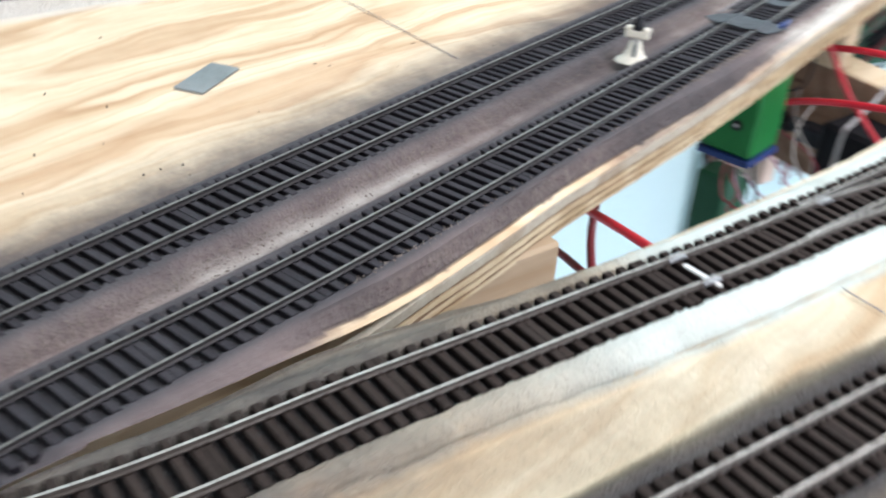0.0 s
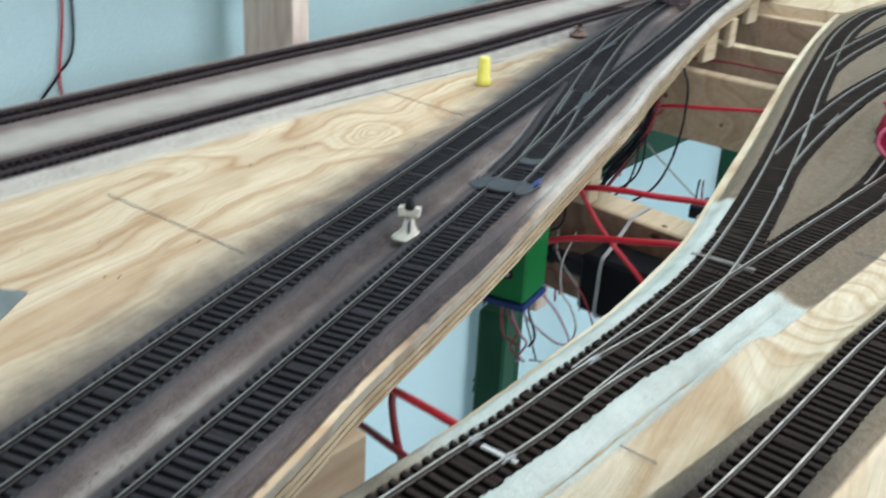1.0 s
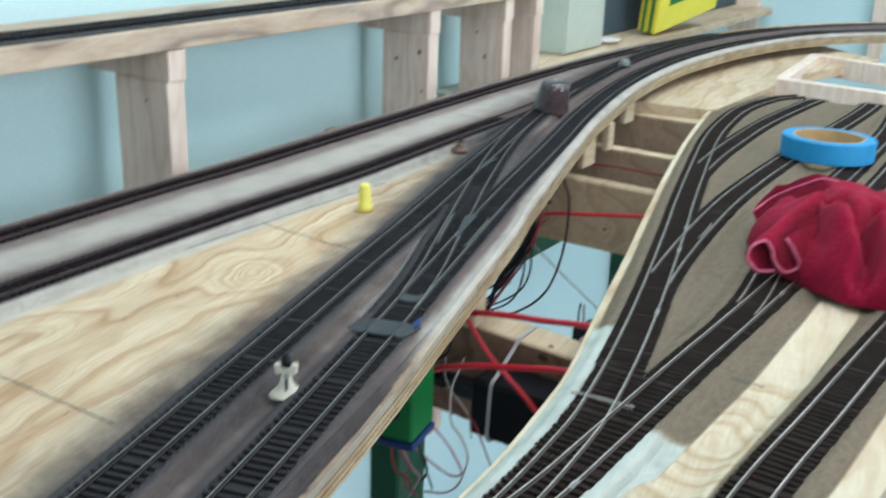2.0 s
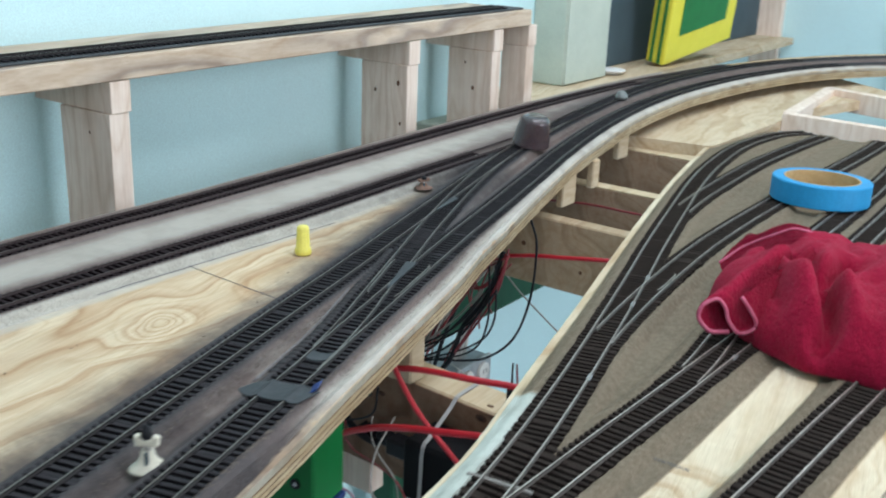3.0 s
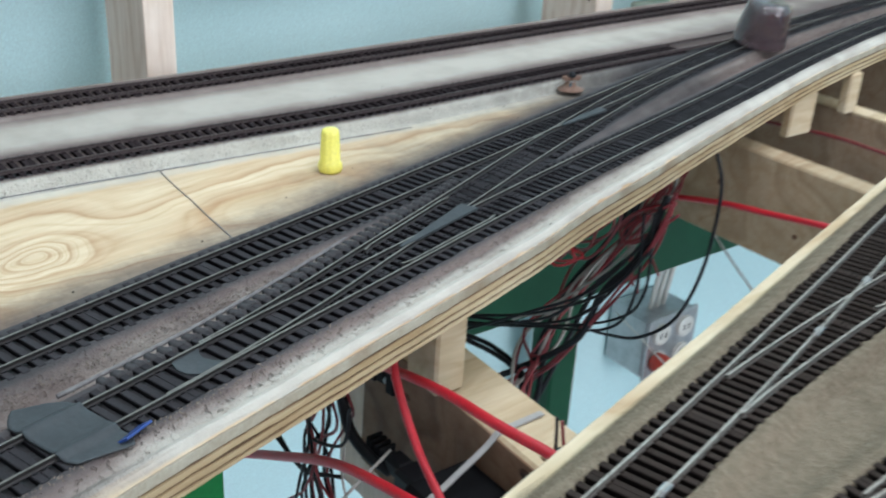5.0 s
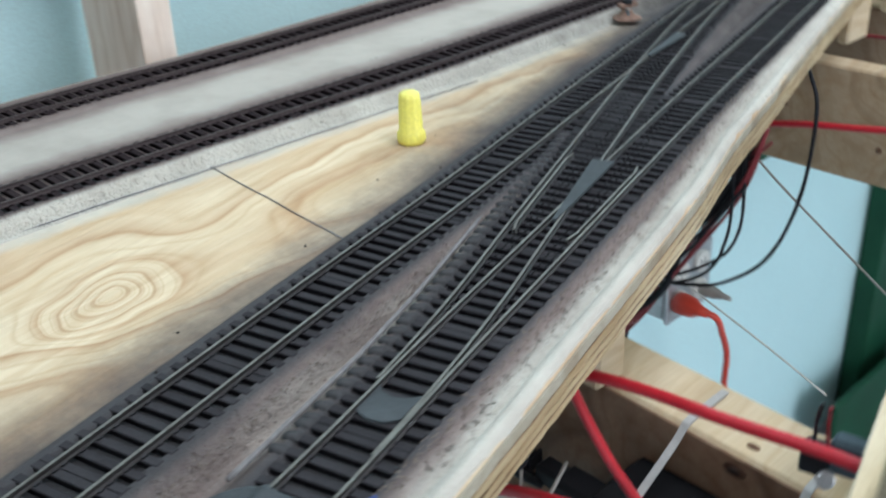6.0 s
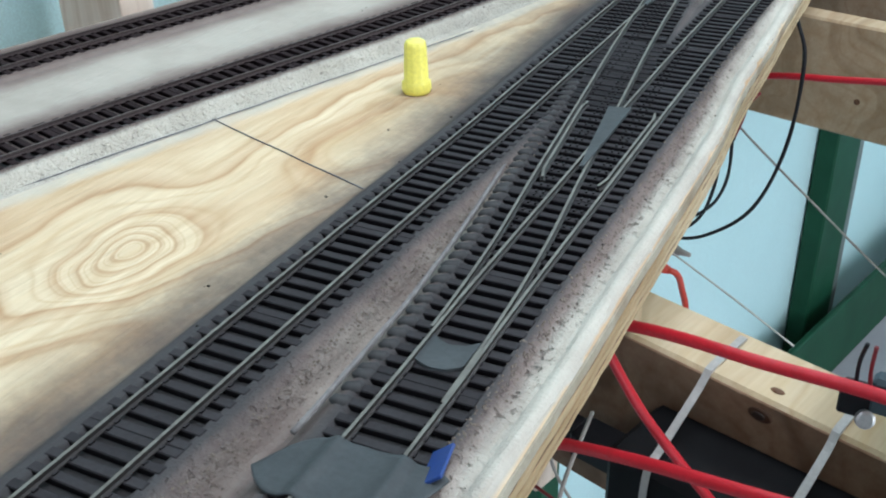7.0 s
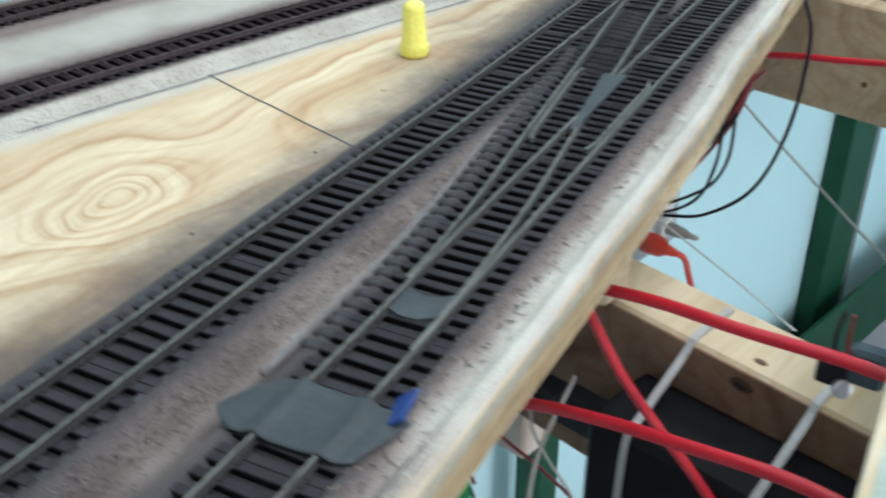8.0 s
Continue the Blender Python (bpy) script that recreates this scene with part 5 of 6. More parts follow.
# furrows (negative) and ridges of the heap: from, to, width, depth
CREASES = (
    (0.0156, 0.8227, 0.0309, 0.7812, 0.0060, -0.0150),
    (0.0309, 0.7812, 0.0317, 0.7697, 0.0060, -0.0150),
    (0.0339, 0.8326, 0.0486, 0.8065, 0.0080, -0.0240),
    (0.0486, 0.8065, 0.0599, 0.8104, 0.0080, -0.0240),
    (0.0599, 0.8104, 0.0684, 0.8326, 0.0080, -0.0240),
    (0.0559, 0.8004, 0.0656, 0.7730, 0.0062, -0.0420),
    (0.0656, 0.7730, 0.0681, 0.7567, 0.0062, -0.0420),
    (0.0681, 0.7567, 0.0636, 0.7506, 0.0062, -0.0420),
    (-0.0079, 0.8230, 0.0158, 0.7834, 0.0055, -0.0170),
    (0.0158, 0.7834, 0.0289, 0.7699, 0.0055, -0.0170),
    (-0.0260, 0.9931, 0.0184, 0.8903, 0.0060, -0.0120),
    (0.0184, 0.8903, 0.0417, 0.8814, 0.0060, -0.0120),
    (-0.0371, 0.9151, -0.0332, 0.9523, 0.0080, 0.0120),
    (-0.0332, 0.9523, -0.0044, 0.8850, 0.0080, 0.0120),
    (0.0212, 0.7725, 0.0365, 0.7680, 0.0070, 0.0110),
    (0.0365, 0.7680, 0.0506, 0.7682, 0.0070, 0.0110),
    (0.0506, 0.7682, 0.0616, 0.7693, 0.0070, 0.0110),
    (0.0249, 0.8303, 0.0401, 0.7909, 0.0120, 0.0110),
    (0.0401, 0.7909, 0.0464, 0.7727, 0.0120, 0.0110),
    (0.0697, 0.7905, 0.0786, 0.7633, 0.0110, 0.0120))


def towel():
    """A crumpled heap with ridged folds, a curled lobe and a paler hem."""
    bm = bmesh.new()
    cx, cy, nr, na = 0.105, 0.868, 46, 150
    rings = []
    for i in range(nr + 1):
        q = i / nr
        ring = []
        for k in range(na):
            a = 2 * math.pi * k / na
            ca, sa = math.cos(a), math.sin(a)
            out = 0.125 + 0.012 * noise.noise(Vector((ca * 1.6, sa * 1.6, 3.1))) + 0.007 * noise.noise(Vector((ca * 4.0, sa * 4.0, 9.0)))
            x, y = cx + ca * out * q * 1.05, cy + sa * out * q * 1.02
            w = 0.020 * noise.noise(Vector((x * 11, y * 11, 2.0)))
            f1 = abs(noise.noise(Vector((x * 13 + w * 40, y * 8 - w * 25, 5.0))))
            f2 = abs(noise.noise(Vector((x * 30 - y * 16, y * 24 + x * 12, 11.0))))
            f3 = noise.noise(Vector((x * 120, y * 120, 4.0)))
            dome = 0.062 * math.sqrt(max(0.0, 1 - q ** 2.6))
            h = dome * (0.90 + 0.20 * noise.noise(Vector((x * 9, y * 9, 1.0)))) - 0.022 * (0.26 - f1) * (1 - q ** 6) - 0.010 * (0.25 - f2) * (1 - q ** 8) + 0.002 * noise.noise(Vector((x * 55 + y * 20, y * 48, 8.0))) * (1 - q ** 8) + 0.0012 * f3
            low = high = 0.0
            for ax, ay, bx, by, wide, deep in CREASES:
                u = max(0.0, min(1.0, ((x - ax) * (bx - ax) + (y - ay) * (by - ay)) / ((bx - ax) ** 2 + (by - ay) ** 2)))
                gap = math.hypot(x - ax - u * (bx - ax), y - ay - u * (by - ay)) + 0.003 * noise.noise(Vector((x * 40, y * 40, 6.0)))
                lift = deep * math.exp(-(gap / wide) ** 2) * math.sqrt(max(0.0, 1 - q ** 4))
                low, high = min(low, lift), max(high, lift)
            h += low + high
            ring.append(bm.verts.new((x, y, max(0.0015, h) + 0.006 + float(fall(y)))))
        rings.append(ring)
    for a, b in zip(rings, rings[1:]):
        for k in range(na):
            bm.faces.new((a[k], b[k], b[(k + 1) % na], a[(k + 1) % na]))
    edge = rings[-1]
    low = [bm.verts.new((v.co.x * 0.985 + cx * 0.015, v.co.y * 0.985 + cy * 0.015, v.co.z - 0.0035)) for v in edge]
    for k in range(na):
        bm.faces.new((edge[k], low[k], low[(k + 1) % na], edge[(k + 1) % na]))

    root = thing("towel", "crumpled crimson terry towel heaped on the yard tracks", "towel", at=(cx, cy, 0.0))
    inv_ = Matrix.Translation(root.location).inverted()
    bmesh.ops.recalc_face_normals(bm, faces=bm.faces)
    part("cloth", bm, TOWEL, root, smooth=True).matrix_parent_inverse = inv_

    def ribbon(origin, side, away, profile, length, thick=0.0022):
        """A hem that stands on edge in loops: a profile across the view, drawn back into the heap."""
        bm = bmesh.new()
        line = smooth_line(profile, 0.0018)
        side, away = Vector(side).normalized(), Vector(away).normalized()
        grid = []
        for layer in (0.0, 1.0):
            sheet = []
            for i in range(len(line)):
                a, b = line[max(i - 1, 0)], line[min(i + 1, len(line) - 1)]
                d = (b - a) / max(1e-9, float(np.hypot(*(b - a))))
                x, h = line[i, 0] - d[1] * thick * layer, line[i, 1] + d[0] * thick * layer
                sheet.append([bm.verts.new(Vector(origin) + side * (x * (1 + 0.25 * k / 14) + 0.0012 * noise.noise(Vector((x * 90, h * 90, k * 0.3)))) + Vector((0, 0, h * (1 + 0.5 * k / 14))) + away * (length * k / 14)) for k in range(15)])
            grid.append(sheet)
        n = len(line) - 1
        for layer, sheet in enumerate(grid):
            for i in range(n):
                for k in range(14):
                    q = (sheet[i][k], sheet[i][k + 1], sheet[i + 1][k + 1], sheet[i + 1][k])
                    bm.faces.new(q if layer == 0 else q[::-1])
        for i in range(n):
            bm.faces.new((grid[0][i][0], grid[0][i + 1][0], grid[1][i + 1][0], grid[1][i][0]))
        bmesh.ops.recalc_face_normals(bm, faces=bm.faces)
        loop = part("hem_loop", bm, TOWEL, root, "looped hem", smooth=True)
        loop.matrix_parent_inverse = inv_
        rim = [tuple(Vector(origin) + side * (x + 0.0012 * noise.noise(Vector((x * 90, h * 90, 0.0)))) + Vector((0, 0, h)) - away * 0.0006) for x, h in line]
        part("hem_edge", add_tube(bmesh.new(), rim, 0.0015, 6, 0.0022), HEM, loop, "pale worn edge", smooth=True)

    def back_fold(front, top, drop):
        """The towel's far border: turned over, standing a little proud of the heap, with its worn edge in front."""
        bm = bmesh.new()
        a, b = smooth_line(front, 0.002), smooth_line(top, 0.002)
        n = 46
        a, b = [np.stack([np.interp(np.linspace(0, 1, n), np.linspace(0, 1, len(c)), c[:, k]) for k in range(3)], 1) for c in (a, b)]
        rows = []
        for i in range(n):
            p, q = Vector(a[i]), Vector(b[i])
            row = []
            for k in range(8, 0, -1):
                row.append(bm.verts.new(p + Vector((0.016, -0.046, -0.026)) * (k / 8) + Vector((0, 0, 0.010 * math.sin(math.pi * k / 8) - 0.002))))
            for k in range(13):
                u = k / 12
                z = Vector((0, 0, 0.0030 * math.sin(math.pi * min(1.0, u * 1.6)) + 0.0012 * noise.noise(Vector((i * 0.13, u * 3, 4.0)))))
                row.append(bm.verts.new(p.lerp(q, min(1.0, u * 1.5)) + z + Vector((0.004, 0.010, -drop)) * max(0.0, u * 3 - 2)))
            rows.append(row)
        for r0, r1 in zip(rows, rows[1:]):
            for k in range(20):
                bm.faces.new((r0[k], r1[k], r1[k + 1], r0[k + 1]))
        bmesh.ops.solidify(bm, geom=bm.faces[:], thickness=0.0022)
        bmesh.ops.recalc_face_normals(bm, faces=bm.faces)
        fold = part("back_fold", bm, TOWEL, root, "turned-over far border", smooth=True)
        fold.matrix_parent_inverse = inv_
        part("hem_edge", add_tube(bmesh.new(), [tuple(p) for p in a[::3]], 0.0013, 6, 0.0022), HEM, fold, "pale worn edge", smooth=True)

    ribbon((0.0010, 0.7640, 0.0040), (0.89, 0.455, 0), (0.42, 0.90, 0.12),
           ((0.003, 0.001), (-0.009, 0.001), (-0.0160, 0.007), (-0.0185, 0.014), (-0.0155, 0.021), (-0.0070, 0.0245), (-0.002, 0.019), (0.002, 0.009), (0.009, 0.0005), (0.018, 0.001), (0.0215, 0.007), (0.017, 0.016), (0.009, 0.026)), 0.075)
    back_fold(((-0.0284, 0.900, 0.0075), (-0.0126, 0.915, 0.0200), (0.0110, 0.915, 0.0345), (0.0234, 0.915, 0.0405), (0.0365, 0.915, 0.0395)),
              ((-0.0230, 0.925, 0.0110), (-0.0140, 0.930, 0.0255), (-0.0040, 0.930, 0.0275), (0.0061, 0.930, 0.0352), (0.0176, 0.930, 0.0384), (0.0313, 0.930, 0.0364)), 0.020)
    return root


towel()


def cross_strip(a, b, label, width=0.0034, paint=None):
    bm = boxed((0, 0, 0), ((Vector(b) - Vector(a)).length, width, 0.0022), bevel=0.0003)
    d = Vector(b) - Vector(a)
    bmesh.ops.transform(bm, matrix=pose((a[0] + b[0]) / 2, (a[1] + b[1]) / 2, float(0.0042 + fall(a[1])), 0, 0, math.degrees(math.atan2(d.y, d.x))), verts=bm.verts)
    return tagged(part("filler_sleeper", bm, paint or WIREWHITE), label, "sleeper", "pale filler sleepers")


cross_strip((-0.0955, 0.2864), (-0.0795, 0.2839), "pale painted filler sleeper across the lead track", 0.0024)
cross_strip((-0.0800, 0.5165), (-0.0440, 0.5140), "thin greyed filler sleeper below the diverging rails", 0.0018, WIREGREY)


stroke("pencil_line", "faint pencil line across the bare strip of the yard", (-0.0517, 0.3213), (-0.0351, 0.3170), 0.00045, 0.0012)
stroke("pencil_line", "short pencil line across the bare strip of the yard", (-0.0022, 0.5866), (0.0178, 0.5825), 0.00055, -0.0030)


def rail_joiner(line, y, side):
    """A folded metal joiner clasping two rail ends, with a shim of bright solder."""
    i = int(np.argmin(np.abs(line[:, 1] - y)))
    n, d = normals(line)
    c = line[i] + n[i] * side * 0.00825
    bm = boxed((0, 0, -0.0013), (0.0026, 0.0085, 0.0011), bevel=0.0003)
    add_box(bm, (0.0009, 0, -0.0007), (0.0007, 0.0060, 0.0012), bevel=0.0002)
    add_box(bm, (-0.0009, 0, -0.0007), (0.0007, 0.0060, 0.0012), bevel=0.0002)
    ob = tagged(part("rail_joiner", bm, STEEL), "bright folded metal joiner between two rail ends", "rail joiner", "rail joiners")
    ob.matrix_world = pose(c[0], c[1], yard_top(y), 0, 0, math.degrees(math.atan2(d[i, 1], d[i, 0])) - 90)


for run, y, side in ((LEAD, 0.369, -1), (LEAD, 0.424, 1), (LEFT, 0.660, 1), (LEFT, 0.876, 1), (LEAD, 0.743, 1), (LEFT, 0.805, 1), (LEAD, 0.285, 1), (LEAD, 0.285, -1)):
    rail_joiner(run, y, side)


# ---- under the decks: joists, risers, legs ----
FRAME = Matrix(((UY, UX, 0, 0), (-UX, UY, 0, 0), (0, 0, 1, 0), (0, 0, 0, 1)))


def timber(name, label, at, x0, x1, y0, y1, z0, z1, material=JOIST, category="joist", group="", bevel=0.0015):
    """A board set square to the wall; x0..x1 run out from it and y0..y1 along it, from the point at."""
    bm = boxed(((x0 + x1) / 2, (y0 + y1) / 2, (z0 + z1) / 2), (x1 - x0, y1 - y0, z1 - z0), bevel=bevel)
    ob = part(name, bm, material)
    ob.matrix_world = Matrix.Translation((at[0], at[1], 0)) @ FRAME
    return tagged(ob, label, category, group)


def edged_joist(label, at, wide, z0, z1):
    """A joist with shade put into its brown faces and light into its pale upper edge."""
    ob = timber("joist", label, at, -0.30, 0.42, 0.0, wide, z0, z1 - 0.0022, SHADEDJOIST, group="joists")
    part("sapwood_edge", boxed((0.06, wide / 2, z1 - 0.0011), (0.72, wide, 0.0022), bevel=0.0006), PALEJOIST, ob, "pale top edge with the light put into its colour")
    return ob


def knot(x, y, z, r, axis):
    """A dark knot, a shallow disc set into a board's face."""
    bm = add_lathe(bmesh.new(), ((r, 0.0), (r * 0.85, 0.0004), (r * 0.4, 0.0006)), seg=14)
    m = joist.matrix_world @ pose(x, y, z, *((90, 0, 0) if axis == "face" else (0, 0, 0))) @ Matrix.Diagonal((1.5, 0.9, 1, 1))
    bmesh.ops.transform(bm, matrix=m, verts=bm.verts)
    return bm


J1 = (-0.226, 0.7365)
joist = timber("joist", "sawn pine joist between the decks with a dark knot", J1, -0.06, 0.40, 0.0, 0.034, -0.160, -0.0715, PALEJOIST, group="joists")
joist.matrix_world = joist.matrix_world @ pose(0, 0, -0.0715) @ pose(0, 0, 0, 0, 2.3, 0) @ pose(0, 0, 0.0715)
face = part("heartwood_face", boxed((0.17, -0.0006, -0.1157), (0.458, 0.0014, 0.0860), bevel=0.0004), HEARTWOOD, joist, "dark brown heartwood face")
for args in ((0.0725, -0.0014, -0.0785, 0.0034, "face"), (0.074, 0.0075, -0.0714, 0.0019, "top"), (0.150, 0.010, -0.0714, 0.0024, "top"), (-0.020, -0.0014, -0.092, 0.0022, "face")):
    bm = knot(*args)
    ob = part("knot", bm, REDKNOT if args[4] == "face" else KNOT, joist)
    ob.matrix_parent_inverse = joist.matrix_world.inverted()
heart = part("knot_heart", knot(0.0722, -0.0021, -0.0785, 0.0019, "face"), KNOTHEART, joist)
heart.matrix_parent_inverse = joist.matrix_world.inverted()
J2 = (-0.262, 1.1120)
far_joist = timber("joist", "sawn pine joist standing on edge between the decks", J2, -0.35, 0.42, 0.0, 0.020, -0.122, -0.0445, group="joists")
timber("joist", "broad pine panel set under the far joist", J2, 0.008, 0.42, 0.021, 0.040, -0.118, -0.060, group="joists")
for kx, kz, kr in ((-0.010, -0.078, 0.0030), (0.062, -0.096, 0.0022), (0.118, -0.070, 0.0018)):
    bm = add_lathe(bmesh.new(), ((kr, 0.0), (kr * 0.85, 0.0004), (kr * 0.4, 0.0006)), seg=14)
    bmesh.ops.transform(bm, matrix=pose(kx, -0.0002, kz, 90, 0, 0), verts=bm.verts)
    part("knot", bm, KNOT, far_joist)
J3 = (-0.262, 1.2830)
edged_joist("sawn joist between the decks, shade in its brown faces, light in its top edge", J3, 0.020, -0.135, -0.0475)
J4 = (-0.262, 1.4950)
edged_joist("sawn joist at the far end of the opening, shade in its brown faces", J4, 0.030, -0.140, -0.0460)
timber("support_block", "pale pine block under the join of the two decks", (-0.1525, 0.296), -0.14, 0.0, -0.150, 0.0, -0.110, -0.0152, JOIST, "block")
timber("riser", "short pine riser block under the deck's edge", (-0.2395, 0.7300), 0.0, 0.0245, 0.0, 0.018, -0.0712, -0.0130, PINE, "riser", "risers")
timber("riser", "short pine riser block under the deck's edge", (-0.2550, 1.1640), 0.0, 0.0085, 0.0, 0.030, -0.0470, -0.0130, PINE, "riser", "risers")
timber("riser", "short pine riser block under the deck's edge", (-0.2520, 1.2660), 0.0, 0.0090, 0.0, 0.016, -0.0480, -0.0130, PINE, "riser", "risers")
timber("riser", "short pine riser block under the deck's edge", (-0.2740, 1.4560), 0.0, 0.0090, 0.0, 0.030, -0.0540, -0.0130, PINE, "riser", "risers")
timber("hanging_board", "upright pine board hanging behind the joist", (-0.3130, 0.7750), 0.0, 0.058, -0.018, 0.0, -0.190, -0.0160, STUD, "board")
timber("yard_riser", "pine riser under the yard deck", (-0.085, 0.760), 0.0, 0.05, 0.012, 0.034, -0.0710, -0.0230, PINE, "riser", "risers")
timber("yard_riser", "pine riser under the yard deck", (-0.100, 1.105), 0.0, 0.05, -0.018, 0.0, -0.0710, -0.0330, PINE, "riser", "risers")


def far_sheet(name, label, corners, z, thick, material, category="plywood sheet"):
    return flat_plate(name, label, corners, z, thick, material, category, 0.003)


far_sheet("low_sheet", "bare plywood sheet set lower beside the curve", ((-0.300, 1.510), (-0.150, 1.505), (-0.060, 1.900), (0.060, 2.150), (-0.060, 2.290), (-0.220, 2.060), (-0.280, 1.800)), -0.030, 0.016, PINE)


def ladder_frame():
    root = thing("bench_frame", "whitewashed pine ladder frame beyond the yard", "frame", at=(-0.08, 1.76, -0.05))
    inv_ = Matrix.Translation(root.location).inverted()
    for a, b in (((-0.090, 1.765), (0.300, 1.662)), ((-0.058, 2.072), (0.330, 1.875)), ((-0.084, 1.772), (-0.052, 2.064))):
        d = Vector(b) - Vector(a)
        bm = boxed((d.length / 2, 0, 0), (d.length, 0.019, 0.036), bevel=0.001)
        bmesh.ops.transform(bm, matrix=pose(a[0], a[1], -0.036, 0, 0, math.degrees(math.atan2(d.y, d.x))), verts=bm.verts)
        part("rail_board", bm, STUD, root).matrix_parent_inverse = inv_
    return root


ladder_frame()


def bench_stand():
    """The dark green steel stand below the layout."""
    root = thing("steel_stand", "dark green enamelled steel stand below the layout", "steel stand", at=wall_frame(0.45, -0.04, FLOOR_Z))
    inv_ = Matrix.Translation(root.location).inverted()

    def add(name, bm, mat=DARKGREEN, label=""):
        ob = part(name, bm, mat, root, label)
        ob.matrix_parent_inverse = inv_

    add("apron", wall_box(0.10, 1.30, -0.060, -0.035, -0.338, -0.140, 0.003))
    add("leg", wall_box(0.452, 0.492, -0.075, -0.036, FLOOR_Z, -0.338, 0.003))
    add("leg", wall_box(1.315, 1.420, -0.112, -0.075, FLOOR_Z, -0.20, 0.003))
    add("leg_strip", wall_box(1.421, 1.452, -0.112, -0.080, FLOOR_Z, -0.20, 0.002), GALV, "bluish metal strip")
    bm = wall_box(1.133, 1.93, -0.042, -0.030, -1.047, -0.889, 0.003)
    add("brace", bm)
    bm = boxed((-0.2445, 0.632, -0.60), (0.024, 0.024, 0.94), bevel=0.002)
    add("front_leg", bm)
    return root


bench_stand()


# ---- switch machine, power brick, cables ----
def switch_machine():
    root = thing("switch_machine", "bright green switch machine with a blue board under the deck", "switch machine", at=(-0.208, 0.566, -0.015))
    inv_ = Matrix.Translation(root.location).inverted()
    for nm, bm, mat, lab in (("case", boxed((-0.2085, 0.5680, -0.0465), (0.034, 0.036, 0.062), bevel=0.0016), GREEN, ""),
                             ("circuit_board", boxed((-0.2085, 0.5680, -0.0805), (0.036, 0.038, 0.0045), bevel=0.0006), NAVY, "blue circuit board edge"),
                             ("screw_well", add_lathe(bmesh.new(), ((0.0036, 0.0), (0.0035, 0.0004), (0.0030, 0.0005)), m=pose(-0.204, 0.5499, -0.058, 90, 0, 0), seg=16), BLACK, "dark round screw well"),
                             ("screw", add_lathe(bmesh.new(), ((0.0014, 0.0), (0.0012, 0.0005), (0.0006, 0.0007)), m=pose(-0.204, 0.5495, -0.058, 90, 0, 0), seg=12), STEEL, "steel screw head")):
        part(nm, bm, mat, root, lab).matrix_parent_inverse = inv_
    return root


switch_machine()
B1 = (-0.2075, 0.6960)


def power_brick():
    root = thing("power_brick", "black power supply brick strapped below the joist", "power supply", at=(B1[0], B1[1], -0.15))
    root.matrix_world = Matrix.Translation((B1[0], B1[1], 0)) @ FRAME
    part("case", boxed((0.091, 0.017, -0.1215), (0.176, 0.040, 0.049), bevel=0.003), CASE, root)
    plug = boxed((-0.012, 0.020, -0.120), (0.026, 0.016, 0.014), bevel=0.002)
    add_box(plug, (-0.030, 0.020, -0.118), (0.014, 0.011, 0.010), bevel=0.002)
    for k in range(4):
        add_box(plug, (-0.041 - 0.004 * k, 0.020, -0.117), (0.0022, 0.010, 0.009), bevel=0.0008)
    part("plug", plug, BLACK, root, "ribbed black plug")
    lab = boxed((0.120, -0.0033, -0.1215), (0.034, 0.0006, 0.016))
    part("rating_label", lab, SLATE, root, "dark printed label without legible words")
    return root


power_brick()


def strap(x, label):
    """A white cable tie over the joist and round the brick."""
    m = Matrix.Translation((B1[0], B1[1], 0)) @ FRAME
    d = -0.002 - (x - 0.0225) * 0.04
    path = ((x, 0.064, -0.0700 + d), (x, 0.040, -0.0705 + d), (x, 0.0345, -0.0725 + d), (x, 0.030, -0.0765 + d), (x, 0.004, -0.0930), (x, -0.0035, -0.0980), (x - 0.001, -0.0040, -0.1250), (x - 0.001, -0.0035, -0.1460), (x, 0.010, -0.1480))
    bm = bmesh.new()
    prev = None
    for p in smooth_line(path, 0.004):
        row = [bm.verts.new(m @ Vector((p[0] + a, p[1] + b * 0.3, p[2] + b))) for a, b in ((-0.0016, 0.0005), (0.0016, 0.0005), (0.0016, -0.0005), (-0.0016, -0.0005))]
        if prev:
            for i in range(4):
                bm.faces.new((prev[i], prev[(i + 1) % 4], row[(i + 1) % 4], row[i]))
        prev = row
    bmesh.ops.recalc_face_normals(bm, faces=bm.faces)
    return tagged(part("cable_tie", bm, TIEPLASTIC), label, "cable tie", "cable ties")


strap(0.0225, "white plastic cable tie holding the power brick")
strap(0.0745, "white plastic cable tie holding the power brick")

wire("bus_cable", "thick red bus cable crossing the gap between the decks", ((-0.300, 0.724, -0.085), (-0.250, 0.712, -0.060), (-0.209, 0.702, -0.046), (-0.182, 0.697, -0.0405), (-0.151, 0.690, -0.0360), (-0.120, 0.684, -0.0310), (-0.100, 0.680, -0.029)), 0.0024, RED, "cable", "red cables")
wire("bus_cable", "thick red bus cable sagging in front of the joist", ((-0.375, 0.697, -0.190), (-0.326, 0.685, -0.143), (-0.261, 0.672, -0.102), (-0.219, 0.664, -0.079), (-0.185, 0.657, -0.0665), (-0.150, 0.651, -0.0580), (-0.118, 0.644, -0.050), (-0.09, 0.64, -0.05)), 0.0024, RED, "cable", "red cables")
wire("bus_cable", "thick red bus cable hanging down past the brick", ((-0.220, 0.700, -0.036), (-0.2115, 0.694, -0.046), (-0.192, 0.688, -0.068), (-0.174, 0.6845, -0.0835), (-0.155, 0.681, -0.098), (-0.130, 0.676, -0.120), (-0.09, 0.67, -0.15)), 0.0020, RED, "cable", "red cables")
